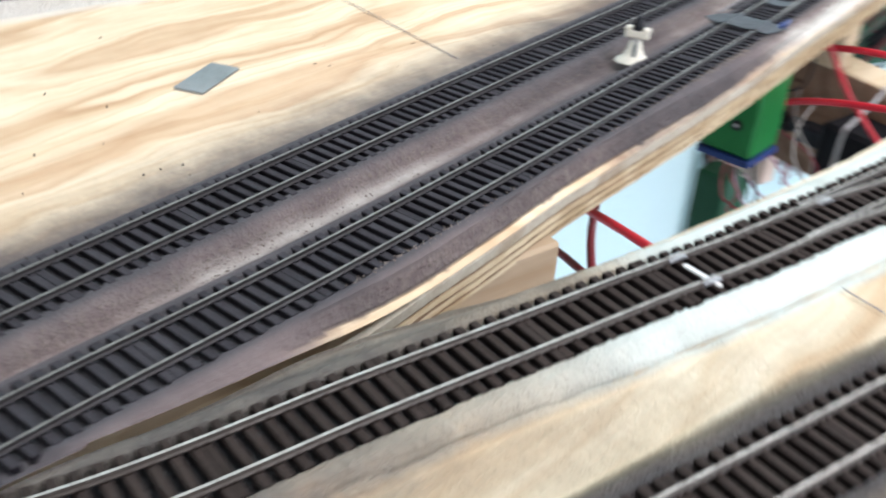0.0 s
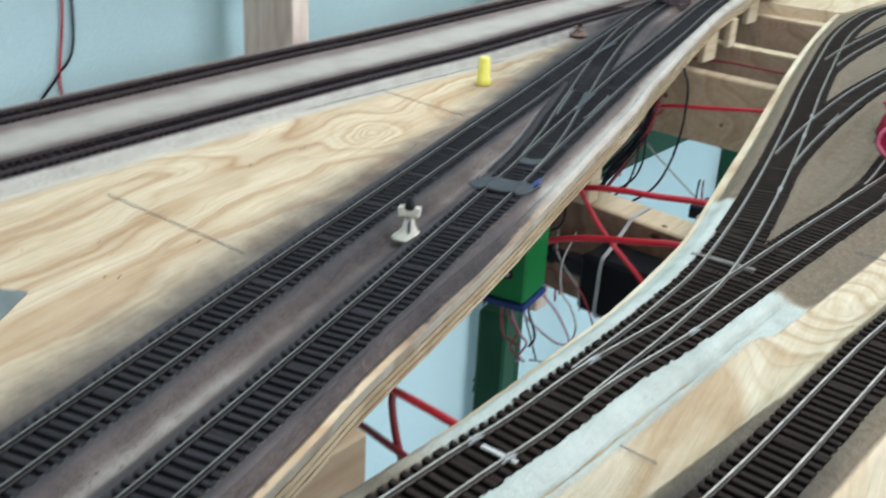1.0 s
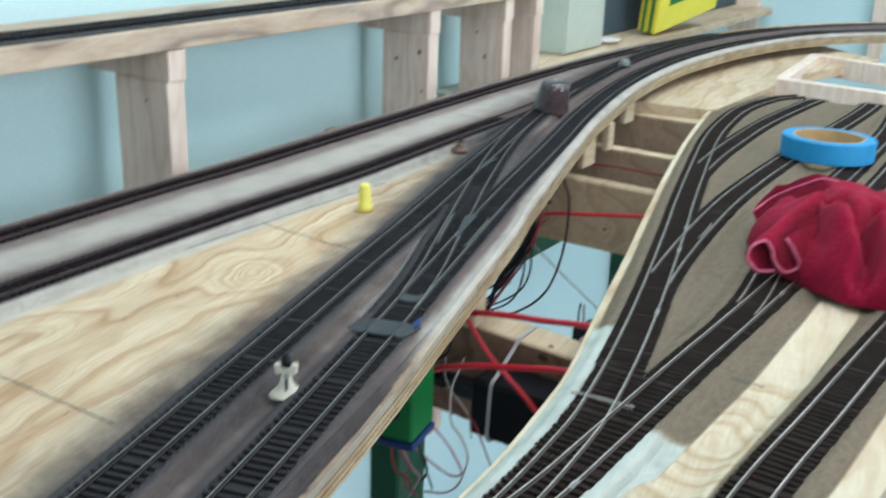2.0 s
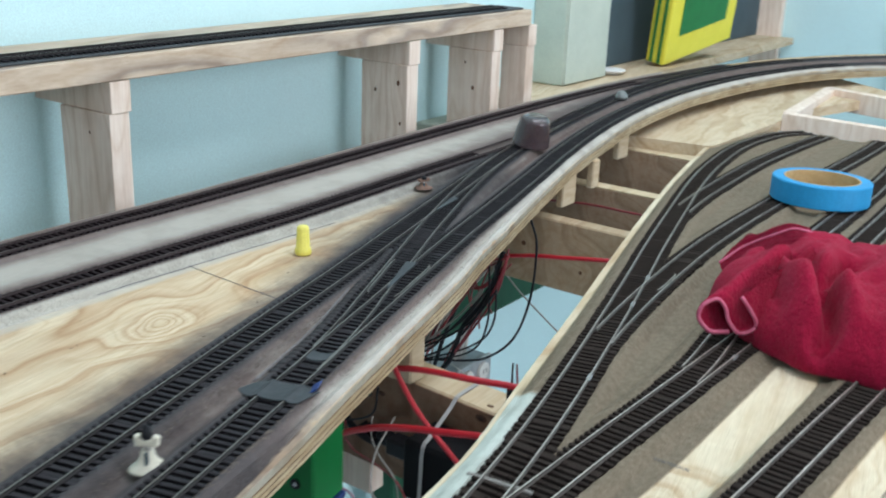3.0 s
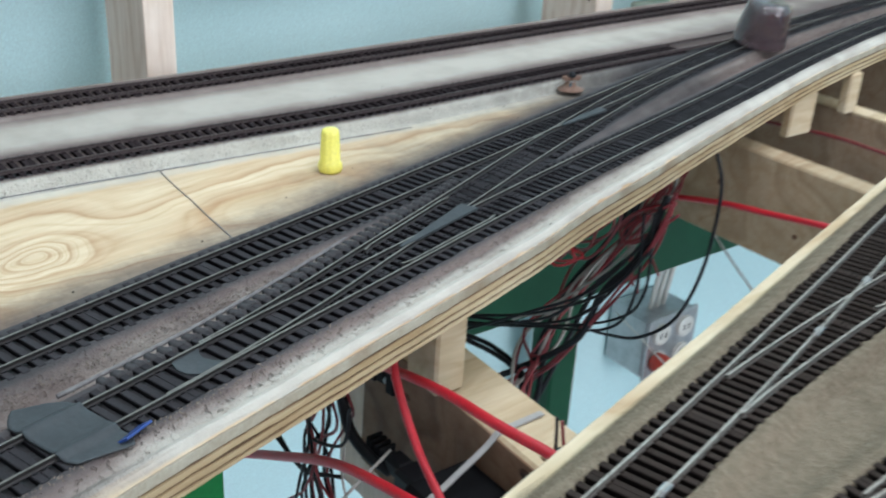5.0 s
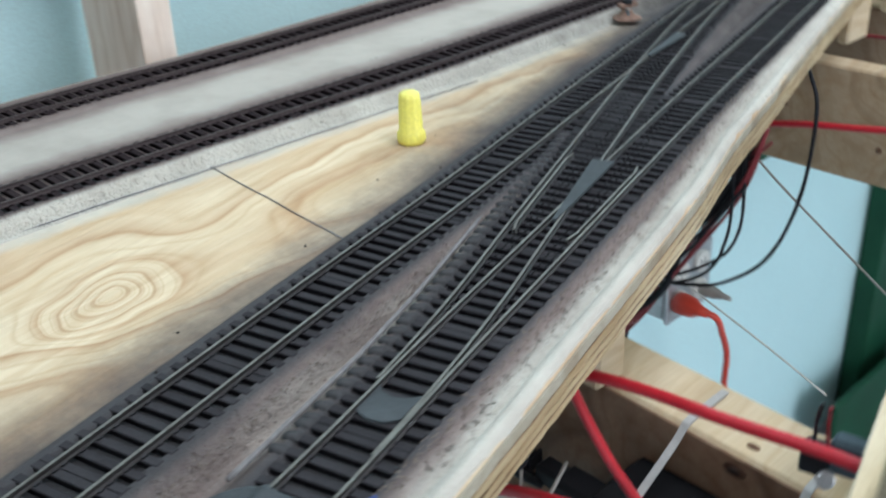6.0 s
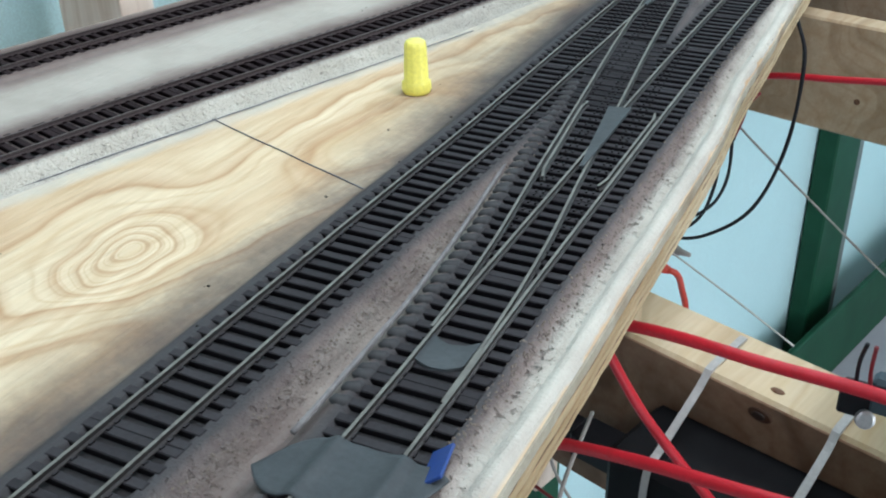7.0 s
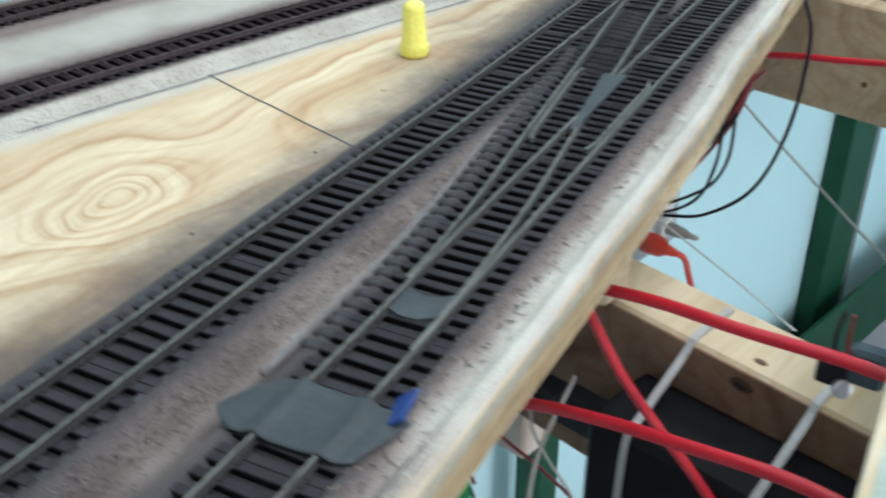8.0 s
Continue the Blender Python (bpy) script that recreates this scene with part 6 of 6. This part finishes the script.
wire("bus_cable", "thick red bus cable by the far joist", ((-0.36, 1.090, -0.130), (-0.330, 1.086, -0.104), (-0.302, 1.080, -0.090), (-0.248, 1.069, -0.0755), (-0.209, 1.062, -0.0690), (-0.165, 1.053, -0.0610), (-0.125, 1.048, -0.056)), 0.0022, RED, "cable", "red cables")
wire("bus_cable", "red bus cable below the decks' join", ((-0.28, 0.400, -0.075), (-0.220, 0.375, -0.046), (-0.182, 0.360, -0.037), (-0.135, 0.337, -0.027), (-0.095, 0.320, -0.022)), 0.0022, RED, "cable", "red cables")
wire("bus_cable", "red bus cable below the decks' join", ((-0.182, 0.366, -0.036), (-0.178, 0.360, -0.052), (-0.165, 0.350, -0.072), (-0.140, 0.335, -0.090)), 0.0020, DARKRED, "cable", "red cables")
wire("bus_cable", "red bus cable below the decks' join", ((-0.30, 0.410, -0.095), (-0.215, 0.372, -0.072), (-0.175, 0.352, -0.064), (-0.130, 0.332, -0.060)), 0.0020, DARKRED, "cable", "red cables")
wire("bus_cable", "dark red bus cable in the far opening", ((-0.30, 1.236, -0.062), (-0.235, 1.225, -0.056), (-0.19, 1.215, -0.055), (-0.12, 1.20, -0.054)), 0.0014, DARKRED, "cable", "red cables")

clamp = thing("cable_clamp", "black cable clamp with a bright bolt under the yard deck", "clamp", at=(-0.113, 0.669, -0.020))
inv = Matrix.Translation(clamp.location).inverted()
for nm, bm, mat in (("jaw", boxed((-0.117, 0.6735, -0.0260), (0.014, 0.011, 0.013), pose(0, 0, 0), 0.001), BLACK), ("arm", boxed((-0.104, 0.672, -0.019), (0.016, 0.010, 0.018), bevel=0.002), SLATE),
                    ("bolt", add_lathe(bmesh.new(), ((0.0026, -0.008), (0.0026, 0.0), (0.0042, 0.0002), (0.0042, 0.0028), (0.0030, 0.0032)), m=pose(-0.112, 0.667, -0.0305, 70, 0, 25), seg=12), STEEL)):
    part(nm, bm, mat, clamp).matrix_parent_inverse = inv

terminal = thing("terminal_block", "black terminal block screwed to the hanging board", "terminal block", at=(-0.275, 0.752, -0.095))
inv = Matrix.Translation(terminal.location).inverted()
for k in range(4):
    part("barrel", boxed((-0.2900 + 0.0085 * k, 0.7500 - 0.0016 * k, -0.0940 - 0.003 * (k % 2)), (0.0065, 0.012, 0.020), bevel=0.001), BLACK, terminal).matrix_parent_inverse = inv
part("terminal_screw", add_lathe(bmesh.new(), ((0.002, 0.0), (0.0018, 0.001)), m=pose(-0.268, 0.741, -0.100, 90, 0, 0), seg=10), STEEL, terminal).matrix_parent_inverse = inv

clamp.scale = (0.75, 0.75, 0.75)
clamp.location += Vector((-0.005, 0.023, -0.018))
terminal.location += Vector((0.005, 0.0, 0.010))
for pts, r, mat, lab in ((((-0.246, 0.671, -0.050), (-0.243, 0.670, -0.081), (-0.253, 0.672, -0.114), (-0.262, 0.674, -0.155), (-0.27, 0.68, -0.22)), 0.0008, BLACK, "thin black wire hanging beside the switch machine"),
                         (((-0.251, 0.672, -0.055), (-0.241, 0.670, -0.087), (-0.251, 0.672, -0.120), (-0.241, 0.670, -0.145), (-0.225, 0.67, -0.19)), 0.0008, BLACK, "thin black wire hanging beside the switch machine"),
                         (((-0.257, 0.673, -0.060), (-0.239, 0.670, -0.083), (-0.247, 0.671, -0.112), (-0.266, 0.675, -0.133)), 0.0007, DARKRED, "thin dark red wire beside the switch machine"),
                         (((-0.246, 0.671, -0.070), (-0.241, 0.670, -0.090), (-0.231, 0.668, -0.101), (-0.207, 0.663, -0.106), (-0.189, 0.660, -0.116), (-0.17, 0.655, -0.15)), 0.0007, DARKRED, "thin dark red wire arching below the cable"),
                         (((-0.216, 0.667, -0.070), (-0.215, 0.665, -0.086), (-0.207, 0.663, -0.098), (-0.194, 0.661, -0.111), (-0.190, 0.660, -0.130)), 0.0006, WIREGREY, "thin grey wire drooping in front of the brick"),
                         (((-0.245, 0.671, -0.078), (-0.239, 0.670, -0.080), (-0.215, 0.665, -0.067), (-0.210, 0.664, -0.045)), 0.0009, BLACK, "thin black wire looping up to the terminal block")):
    wire("loose_wire", lab, pts, r, mat, "wire", "loose wires", 0.004, 6)


def loose(points, r, mat, label, spread=0.0, copies=1, seed=0):
    rnd = random.Random(seed)
    for _ in range(copies):
        wire("hookup_wire", label, [tuple(c + rnd.uniform(-spread, spread) for c in p) for p in points], r, mat, "wire", "hook-up wires", 0.004, 6)


loose(((-0.281, 0.716, -0.040), (-0.279, 0.714, -0.080), (-0.290, 0.717, -0.112), (-0.296, 0.719, -0.150), (-0.285, 0.716, -0.200), (-0.30, 0.72, -0.26)), 0.0010, BLACK, "thin black hook-up wire hanging below the deck", 0.010, 5, 1)
loose(((-0.284, 0.714, -0.040), (-0.276, 0.712, -0.085), (-0.283, 0.715, -0.120), (-0.300, 0.718, -0.160), (-0.270, 0.712, -0.205)), 0.0009, DARKRED, "thin red hook-up wire hanging below the deck", 0.012, 4, 2)
loose(((-0.271, 0.714, -0.079), (-0.262, 0.713, -0.105), (-0.250, 0.716, -0.118), (-0.236, 0.718, -0.122)), 0.0030, BLACK, "black power lead running to the brick", 0.0, 1, 3)
loose(((-0.337, 0.727, -0.150), (-0.300, 0.720, -0.154), (-0.275, 0.716, -0.148)), 0.0011, BLACK, "thin black hook-up wire hanging below the deck", 0.004, 2, 4)
for pts, r, mat, lab in ((((-0.204, 0.584, -0.082), (-0.211, 0.604, -0.096), (-0.209, 0.617, -0.099), (-0.193, 0.614, -0.109), (-0.181, 0.611, -0.123), (-0.179, 0.611, -0.131), (-0.189, 0.613, -0.135), (-0.208, 0.617, -0.129), (-0.222, 0.619, -0.120)), 0.0008, MAUVE, "faded mauve wire looping below the switch machine"),
                         (((-0.210, 0.690, -0.080), (-0.204, 0.650, -0.088), (-0.193, 0.624, -0.098), (-0.184, 0.622, -0.108), (-0.178, 0.621, -0.122), (-0.181, 0.621, -0.137), (-0.186, 0.622, -0.149), (-0.197, 0.624, -0.159), (-0.215, 0.63, -0.166)), 0.0008, WIREGREY, "thin grey wire looping below the switch machine"),
                         (((-0.200, 0.582, -0.082), (-0.204, 0.592, -0.104), (-0.203, 0.601, -0.121), (-0.201, 0.600, -0.129), (-0.205, 0.601, -0.137)), 0.0010, BLACK, "short black wire below the switch machine"),
                         (((-0.214, 0.578, -0.082), (-0.224, 0.590, -0.108), (-0.224, 0.595, -0.129), (-0.217, 0.593, -0.132), (-0.209, 0.592, -0.134)), 0.0010, DARKRED, "dark red wire curling below the switch machine"),
                         (((-0.210, 0.580, -0.082), (-0.218, 0.596, -0.112), (-0.213, 0.602, -0.130), (-0.207, 0.601, -0.135), (-0.212, 0.602, -0.146), (-0.215, 0.603, -0.154)), 0.0009, MAUVE, "faded mauve wire hanging below the switch machine"),
                         (((-0.216, 0.580, -0.082), (-0.220, 0.592, -0.110), (-0.214, 0.598, -0.126), (-0.219, 0.600, -0.142), (-0.208, 0.602, -0.152)), 0.0008, DARKRED, "dark red wire curling below the switch machine"),
                         (((-0.1217, 0.6894, -0.0321), (-0.1218, 0.6888, -0.0241), (-0.1203, 0.6855, -0.0150)), 0.0007, BLACK, "short black wire rising from the clamp"),
                         (((-0.1171, 0.6890, -0.0334), (-0.1180, 0.6882, -0.0256), (-0.1176, 0.6851, -0.0150)), 0.0007, DARKRED, "short dark red wire rising from the clamp")):
    wire("loose_wire", lab, pts, r, mat, "wire", "loose wires", 0.002, 6)
loose(((-0.227, 1.005, -0.016), (-0.219, 1.004, -0.041), (-0.222, 1.004, -0.096), (-0.238, 1.007, -0.144), (-0.267, 1.013, -0.174), (-0.294, 1.018, -0.186), (-0.34, 1.03, -0.20)), 0.0013, BLACK, "black wire hanging in a loop under the deck's edge", 0.0, 1, 8)
loose(((-0.290, 1.060, -0.020), (-0.306, 1.080, -0.090), (-0.340, 1.050, -0.160), (-0.345, 1.000, -0.205), (-0.335, 0.976, -0.215), (-0.325, 0.930, -0.260)), 0.0012, DARKRED, "dark red wire in the bundle below the deck", 0.014, 5, 9)
loose(((-0.290, 1.060, -0.020), (-0.308, 1.082, -0.100), (-0.338, 1.045, -0.165), (-0.350, 0.995, -0.215), (-0.345, 0.960, -0.240)), 0.0014, WIREGREY, "grey wire in the bundle below the deck", 0.014, 3, 10)
loose(((-0.300, 1.050, -0.020), (-0.320, 1.060, -0.110), (-0.345, 1.030, -0.190), (-0.330, 0.980, -0.230), (-0.300, 0.93, -0.235)), 0.0022, BLACK, "black lead in the bundle below the deck", 0.012, 3, 11)
loose(((-0.275, 0.960, -0.020), (-0.297, 1.000, -0.080), (-0.330, 1.020, -0.130), (-0.360, 1.030, -0.145), (-0.330, 1.00, -0.110), (-0.290, 0.98, -0.030)), 0.0010, DARKRED, "loop of dark red wire under the deck's edge", 0.016, 4, 12)
loose(((-0.270, 1.040, -0.020), (-0.290, 1.075, -0.070), (-0.300, 1.060, -0.120), (-0.290, 1.050, -0.150)), 0.0009, DARKRED, "thin red hook-up wire hanging below the deck", 0.012, 5, 13)
loose(((-0.244, 0.980, -0.045), (-0.2586, 0.980, -0.0934), (-0.283, 0.980, -0.1308), (-0.300, 0.980, -0.177), (-0.3542, 0.982, -0.2289), (-0.3956, 0.985, -0.2632)), 0.0026, BLACK, "black lead in the bundle below the deck", 0.0, 1, 21)
loose(((-0.4181, 0.980, -0.2186), (-0.3763, 0.980, -0.2187), (-0.3488, 0.980, -0.2314), (-0.3473, 0.978, -0.2483), (-0.3735, 0.975, -0.2581), (-0.3905, 0.972, -0.2530)), 0.0020, BLACK, "black wire curling below the deck", 0.003, 2, 22)
loose(((-0.4154, 0.980, -0.2150), (-0.3328, 0.985, -0.1836), (-0.2758, 0.985, -0.1537), (-0.255, 0.980, -0.120), (-0.248, 0.975, -0.060)), 0.0011, BLACK, "thin black wire slung below the deck", 0.006, 2, 23)
loose(((-0.2415, 0.980, -0.045), (-0.2552, 0.980, -0.0883), (-0.2894, 0.982, -0.1504), (-0.3163, 0.980, -0.2024), (-0.3530, 0.982, -0.2434), (-0.3897, 0.985, -0.2657)), 0.0011, DARKRED, "dark red wire in the bundle below the deck", 0.005, 3, 24)
loose(((-0.243, 0.980, -0.050), (-0.2733, 0.980, -0.1065), (-0.3167, 0.980, -0.1522), (-0.3577, 0.980, -0.1867)), 0.0010, WIREGREY, "grey wire in the bundle below the deck", 0.006, 2, 25)
loose(((-0.3944, 0.960, -0.1917), (-0.3300, 0.965, -0.1618), (-0.2840, 0.970, -0.1227), (-0.2456, 0.980, -0.0735)), 0.0012, BLACK, "black wire running up below the deck", 0.010, 4, 26)
loose(((-0.2412, 0.980, -0.0515), (-0.2589, 0.980, -0.0625), (-0.2748, 0.982, -0.0790), (-0.2696, 0.978, -0.0872), (-0.2528, 0.980, -0.0778), (-0.2399, 0.985, -0.0604)), 0.0010, DARKRED, "loop of dark red wire under the deck's edge", 0.004, 3, 27)
loose(((-0.3046, 0.970, -0.0967), (-0.2990, 0.970, -0.1072), (-0.3158, 0.970, -0.1171), (-0.3300, 0.970, -0.1100)), 0.0010, RED, "loop of red wire under the deck's edge", 0.004, 2, 28)
wire("cord", "thin grey cord slung below the layout", ((-0.345, 1.228, -0.150), (-0.309, 1.221, -0.181), (-0.242, 1.208, -0.226), (-0.169, 1.194, -0.273), (-0.10, 1.18, -0.31)), 0.0010, WIREGREY, "cord", "cords", 0.02, 6)
wire("cord", "thin grey cord slung below the layout", ((-0.420, 1.240, -0.300), (-0.366, 1.232, -0.321), (-0.293, 1.218, -0.347), (-0.232, 1.206, -0.371)), 0.0009, WIREWHITE, "cord", "cords", 0.02, 6)


# ---- on the wall ----
def outlet_box():
    root = thing("outlet_box", "galvanised wall outlet box with an orange-red plug", "outlet", at=wall_frame(0.615, BEHIND, -0.45))
    inv_ = Matrix.Translation(root.location).inverted()
    part("box", wall_box(0.624, 0.710, BEHIND, -0.046, -0.498, -0.412, 0.005), STEEL, root).matrix_parent_inverse = inv_
    part("cover", wall_box(0.622, 0.712, -0.0458, -0.0425, -0.500, -0.410, 0.003), STEEL, root, "flat steel cover").matrix_parent_inverse = inv_
    for a in (0.645, 0.688):
        for z in (-0.434, -0.473):
            bm = add_lathe(bmesh.new(), ((0.0145, 0.0), (0.0143, 0.004), (0.0125, 0.005)), seg=24)
            bmesh.ops.transform(bm, matrix=WALL_M @ pose(a, -0.0425, z, -90, 0, 0), verts=bm.verts)
            bmesh.ops.recalc_face_normals(bm, faces=bm.faces)
            socket = part("socket", bm, WIREWHITE, root, "pale round socket")
            socket.matrix_parent_inverse = inv_
            for da in (-0.004, 0.004):
                part("slot", wall_box(a + da - 0.001, a + da + 0.001, -0.0378, -0.0372, z - 0.004, z + 0.004), BLACK, socket)
    for nm, a, mat, lab, r in (("plug", 0.641, ORANGE, "orange-red plug", 1.0), ("plug", 0.688, WIREGREY, "grey plug", 0.6)):
        plug = add_lathe(bmesh.new(), ((0.0135 * r, 0.0), (0.0140 * r, 0.010), (0.0120 * r, 0.024), (0.0070 * r, 0.033), (0.0048 * r, 0.046)), seg=20)
        bmesh.ops.transform(plug, matrix=WALL_M @ pose(a, -0.0385, -0.472, -84, 0, 8), verts=plug.verts)
        bmesh.ops.recalc_face_normals(plug, faces=plug.faces)
        part(nm, plug, mat, root, lab, smooth=True).matrix_parent_inverse = inv_
    return root


outlet_box()
wire("orange_cable", "orange-red power cable hanging from the plug", [tuple(wall_frame(a, o, z)) for a, o, z in ((0.6345, 0.004, -0.4680), (0.640, 0.011, -0.4705), (0.651, 0.012, -0.4830), (0.668, 0.008, -0.508), (0.688, 0.006, -0.549), (0.698, 0.001, -0.600), (0.702, 0.0, -0.655), (0.700, 0.0, -0.75), (0.69, 0.0, -0.90))], 0.0040, ORANGE, "cord", step=0.006)
for k, a in enumerate((0.650, 0.662, 0.674)):
    wire("sheathed_cable", "white sheathed cable running down to the outlet box", [tuple(wall_frame(a + 0.006 * k, -0.060, -0.100)), tuple(wall_frame(a, -0.052, -0.260)), tuple(wall_frame(a, -0.070, -0.4115))], 0.0035, WIREWHITE, "cable", "sheathed cables", 0.03)
tagged(part("wall_batten", wall_box(0.520, 0.555, BEHIND + 0.001, BEHIND + 0.020, FLOOR_Z, -0.30, 0.002), PLASTER), "pale painted upright batten on the wall", "batten")
for pts, mat, lab in ((((-0.185, 0.20), (-0.189, 0.045), (-0.200, -0.030), (-0.195, -0.060), (-0.19, -0.10)), RED, "pinkish red wire hanging down the wall"), (((-0.182, 0.20), (-0.181, 0.014), (-0.200, -0.025), (-0.223, -0.050), (-0.24, -0.09)), BLACK, "black wire hanging down the wall")):
    wire("wall_wire", lab, [tuple(wall_frame(a, BEHIND + 0.004, z)) for a, z in pts], 0.0013, mat, "wire", "", 0.01, 6)
tagged(part("junction_box", wall_box(0.590, 0.680, BEHIND, BEHIND + 0.030, -0.075, -0.028, 0.002), PALEBOX), "pale box fixed low on the wall", "box")

# ---- the far end ----
tagged(part("back_shelf", wall_box(0.74, 1.94, BEHIND, -0.016, -0.022, -0.006, 0.001), PINE), "bare plywood shelf behind the tracks", "shelf")
cabinet = thing("cabinet", "pale grey-green cabinet standing at the wall", "cabinet", at=wall_frame(0.97, -0.08, -0.0055))
inv = Matrix.Translation(cabinet.location).inverted()
part("body", wall_box(0.900, 1.045, BEHIND, -0.0535, -0.0055, 0.420, 0.002), PALEBOX, cabinet).matrix_parent_inverse = inv
part("front_panel", wall_box(0.902, 1.043, -0.0530, -0.050, -0.0035, 0.418, 0.001), PALEBOX, cabinet).matrix_parent_inverse = inv
tagged(part("dark_panel", wall_box(1.050, 1.930, BEHIND + 0.001, BEHIND + 0.012, -0.0055, 0.700, 0.002), SLATE), "dark slate-blue panel against the wall", "panel")
tagged(part("white_dish", add_lathe(bmesh.new(), ((0.016, 0.0), (0.026, 0.006), (0.027, 0.008), (0.022, 0.008)), tuple(wall_frame(1.085, -0.062, -0.0055)), seg=24), PLASTER, smooth=True), "small white dish on the back shelf", "dish")


def picture_box():
    root = thing("game_box", "yellow box with a green panel leaning at the wall", "box", at=wall_frame(1.22, -0.06, -0.006))
    m = Matrix.Translation(wall_frame(1.235, -0.030, -0.004)) @ Matrix.Rotation(math.atan2(UY, UX) - radians(7), 4, "Z") @ pose(0, 0, 0, 9, -8, 0)
    for nm, c, s, mat, bev in (("case", (0.125, 0.020, 0.150), (0.250, 0.040, 0.300), BOOKYELLOW, 0.003), ("panel", (0.125, -0.0008, 0.165), (0.170, 0.0016, 0.230), BOOKGREEN, 0.0004),
                               ("stripe", (-0.0008, 0.012, 0.150), (0.0016, 0.006, 0.296), BOOKGREEN, 0.0), ("stripe", (-0.0008, 0.028, 0.150), (0.0016, 0.006, 0.296), BOOKGREEN, 0.0)):
        bm = boxed(c, s, bevel=bev)
        ob = part(nm, bm, mat, root)
        ob.matrix_parent_inverse = Matrix.Translation(root.location).inverted()
        ob.matrix_basis = m
    return root


picture_box()
tagged(part("end_stud", wall_box(1.925, 1.949, -0.135 + 0.02, -0.048, -0.10, 0.60, 0.002), STUD), "pale pine stud at the end wall", "stud")
tagged(part("end_stud", wall_box(1.925, 1.949, 0.221, 0.253, -0.10, 0.60, 0.002), STUD), "narrow pale stud at the end wall", "stud")


# ---- grit ----
def grit(name, label, places, size, material, seed):
    rnd = random.Random(seed)
    verts, faces = [], []
    for x, y, z in places:
        r = rnd.uniform(*size)
        a, k = rnd.uniform(0, 6.28), len(verts)
        for i in range(4):
            verts.append((x + r * rnd.uniform(0.7, 1.1) * math.cos(a + i * 1.57), y + r * rnd.uniform(0.7, 1.1) * math.sin(a + i * 1.57), z + r * rnd.uniform(-0.1, 0.3)))
        verts += [(x, y, z + r * rnd.uniform(0.7, 1.0)), (x, y, z - r * 0.6)]
        for i in range(4):
            faces += [(k + i, k + (i + 1) % 4, k + 4), (k + (i + 1) % 4, k + i, k + 5)]
    me = bpy.data.meshes.new(name)
    me.from_pydata(verts, [], faces)
    me.materials.append(material)
    return tagged(new(name, me), label, "grit", kind="stuff")


GRIT = stained("grey_brown_grit", (0.11, 0.088, 0.078), (0.24, 0.20, 0.17), 400.0, 0.85, spec=0.2)
SOOT = stained("dark_speck", (0.03, 0.027, 0.025), (0.07, 0.06, 0.055), 400.0, 0.85, spec=0.2)


rnd = random.Random(21)
spots = []
for _ in range(2200):
    y = rnd.uniform(0.10, 1.15)
    xa, xe = np.interp(y, MAIN_A[:, 1], MAIN_A[:, 0]), np.interp(y, EDGE[:, 1], EDGE[:, 0])
    xc = np.interp(y, CROSS[:, 1], CROSS[:, 0]) if 0.60 < y else xe
    mid = (xa + 0.022) + 0.004 * noise.noise(Vector((0, y * 9, 2.0))) if rnd.random() < 0.8 else (xa + min(xe, xc)) / 2
    if min(xe, xc) - xa < 0.036:
        continue
    spots.append((mid + rnd.gauss(0, 0.0013), y, 0.0))
for _ in range(2200):
    y = rnd.uniform(0.45, 1.3)
    xe = np.interp(y, EDGE_LINE[:, 1], EDGE_LINE[:, 0])
    spots.append((xe - abs(rnd.gauss(0.0140, 0.0016)), y, 0.0))
for _ in range(1500):
    y = rnd.uniform(0.19, 0.50)
    xe = np.interp(y, EDGE_LINE[:, 1], EDGE_LINE[:, 0])
    spots.append((xe - abs(rnd.gauss(0.0125, 0.0012)), y, 0.0))
pts_ = np.array([[a, b] for a, b, _ in spots])
zs = main_level(pts_)
grit("ballast_grit", "loose grey-brown grit caught in the painted roadbed", [(a, b, z) for (a, b, _), z in zip(spots, zs)], (0.0002, 0.0007), GRIT, 3)
spots = [(rnd.uniform(-0.42, -0.19), rnd.uniform(0.12, 0.95), 0) for _ in range(90)]
zs = main_level(np.array([[a, b] for a, b, _ in spots]))
specks = [(a, b, z) for (a, b, _), z in zip(spots, zs)] + [(-0.1892, 0.5707, 0.0035), (-0.2323, 0.5692, 0.0046), (-0.1840, 0.5520, 0.0035)]
grit("dark_specks", "scattered dark specks of debris on the deck", specks, (0.0003, 0.0009), SOOT, 4)
spots = []
for _ in range(2600):
    y = rnd.uniform(0.45, 1.2)
    a, b = np.interp(y, YARD_LEFT[:, 1], YARD_LEFT[:, 0]), np.interp(y, SIDE[:, 1], SIDE[:, 0])
    spots.append((rnd.uniform(a + 0.007, b), y))
spots = np.array(spots)
keep = yard_paint(spots)["brown"] > 0.5
grit("yard_sand", "coarse taupe sand glued over the yard deck", [(a, b, z) for (a, b), z in zip(spots[keep], yard_level(spots[keep]))], (0.0002, 0.00055), stained("taupe_sand", (0.17, 0.14, 0.105), (0.30, 0.255, 0.20), 500.0, 0.9, spec=0.15), 5)
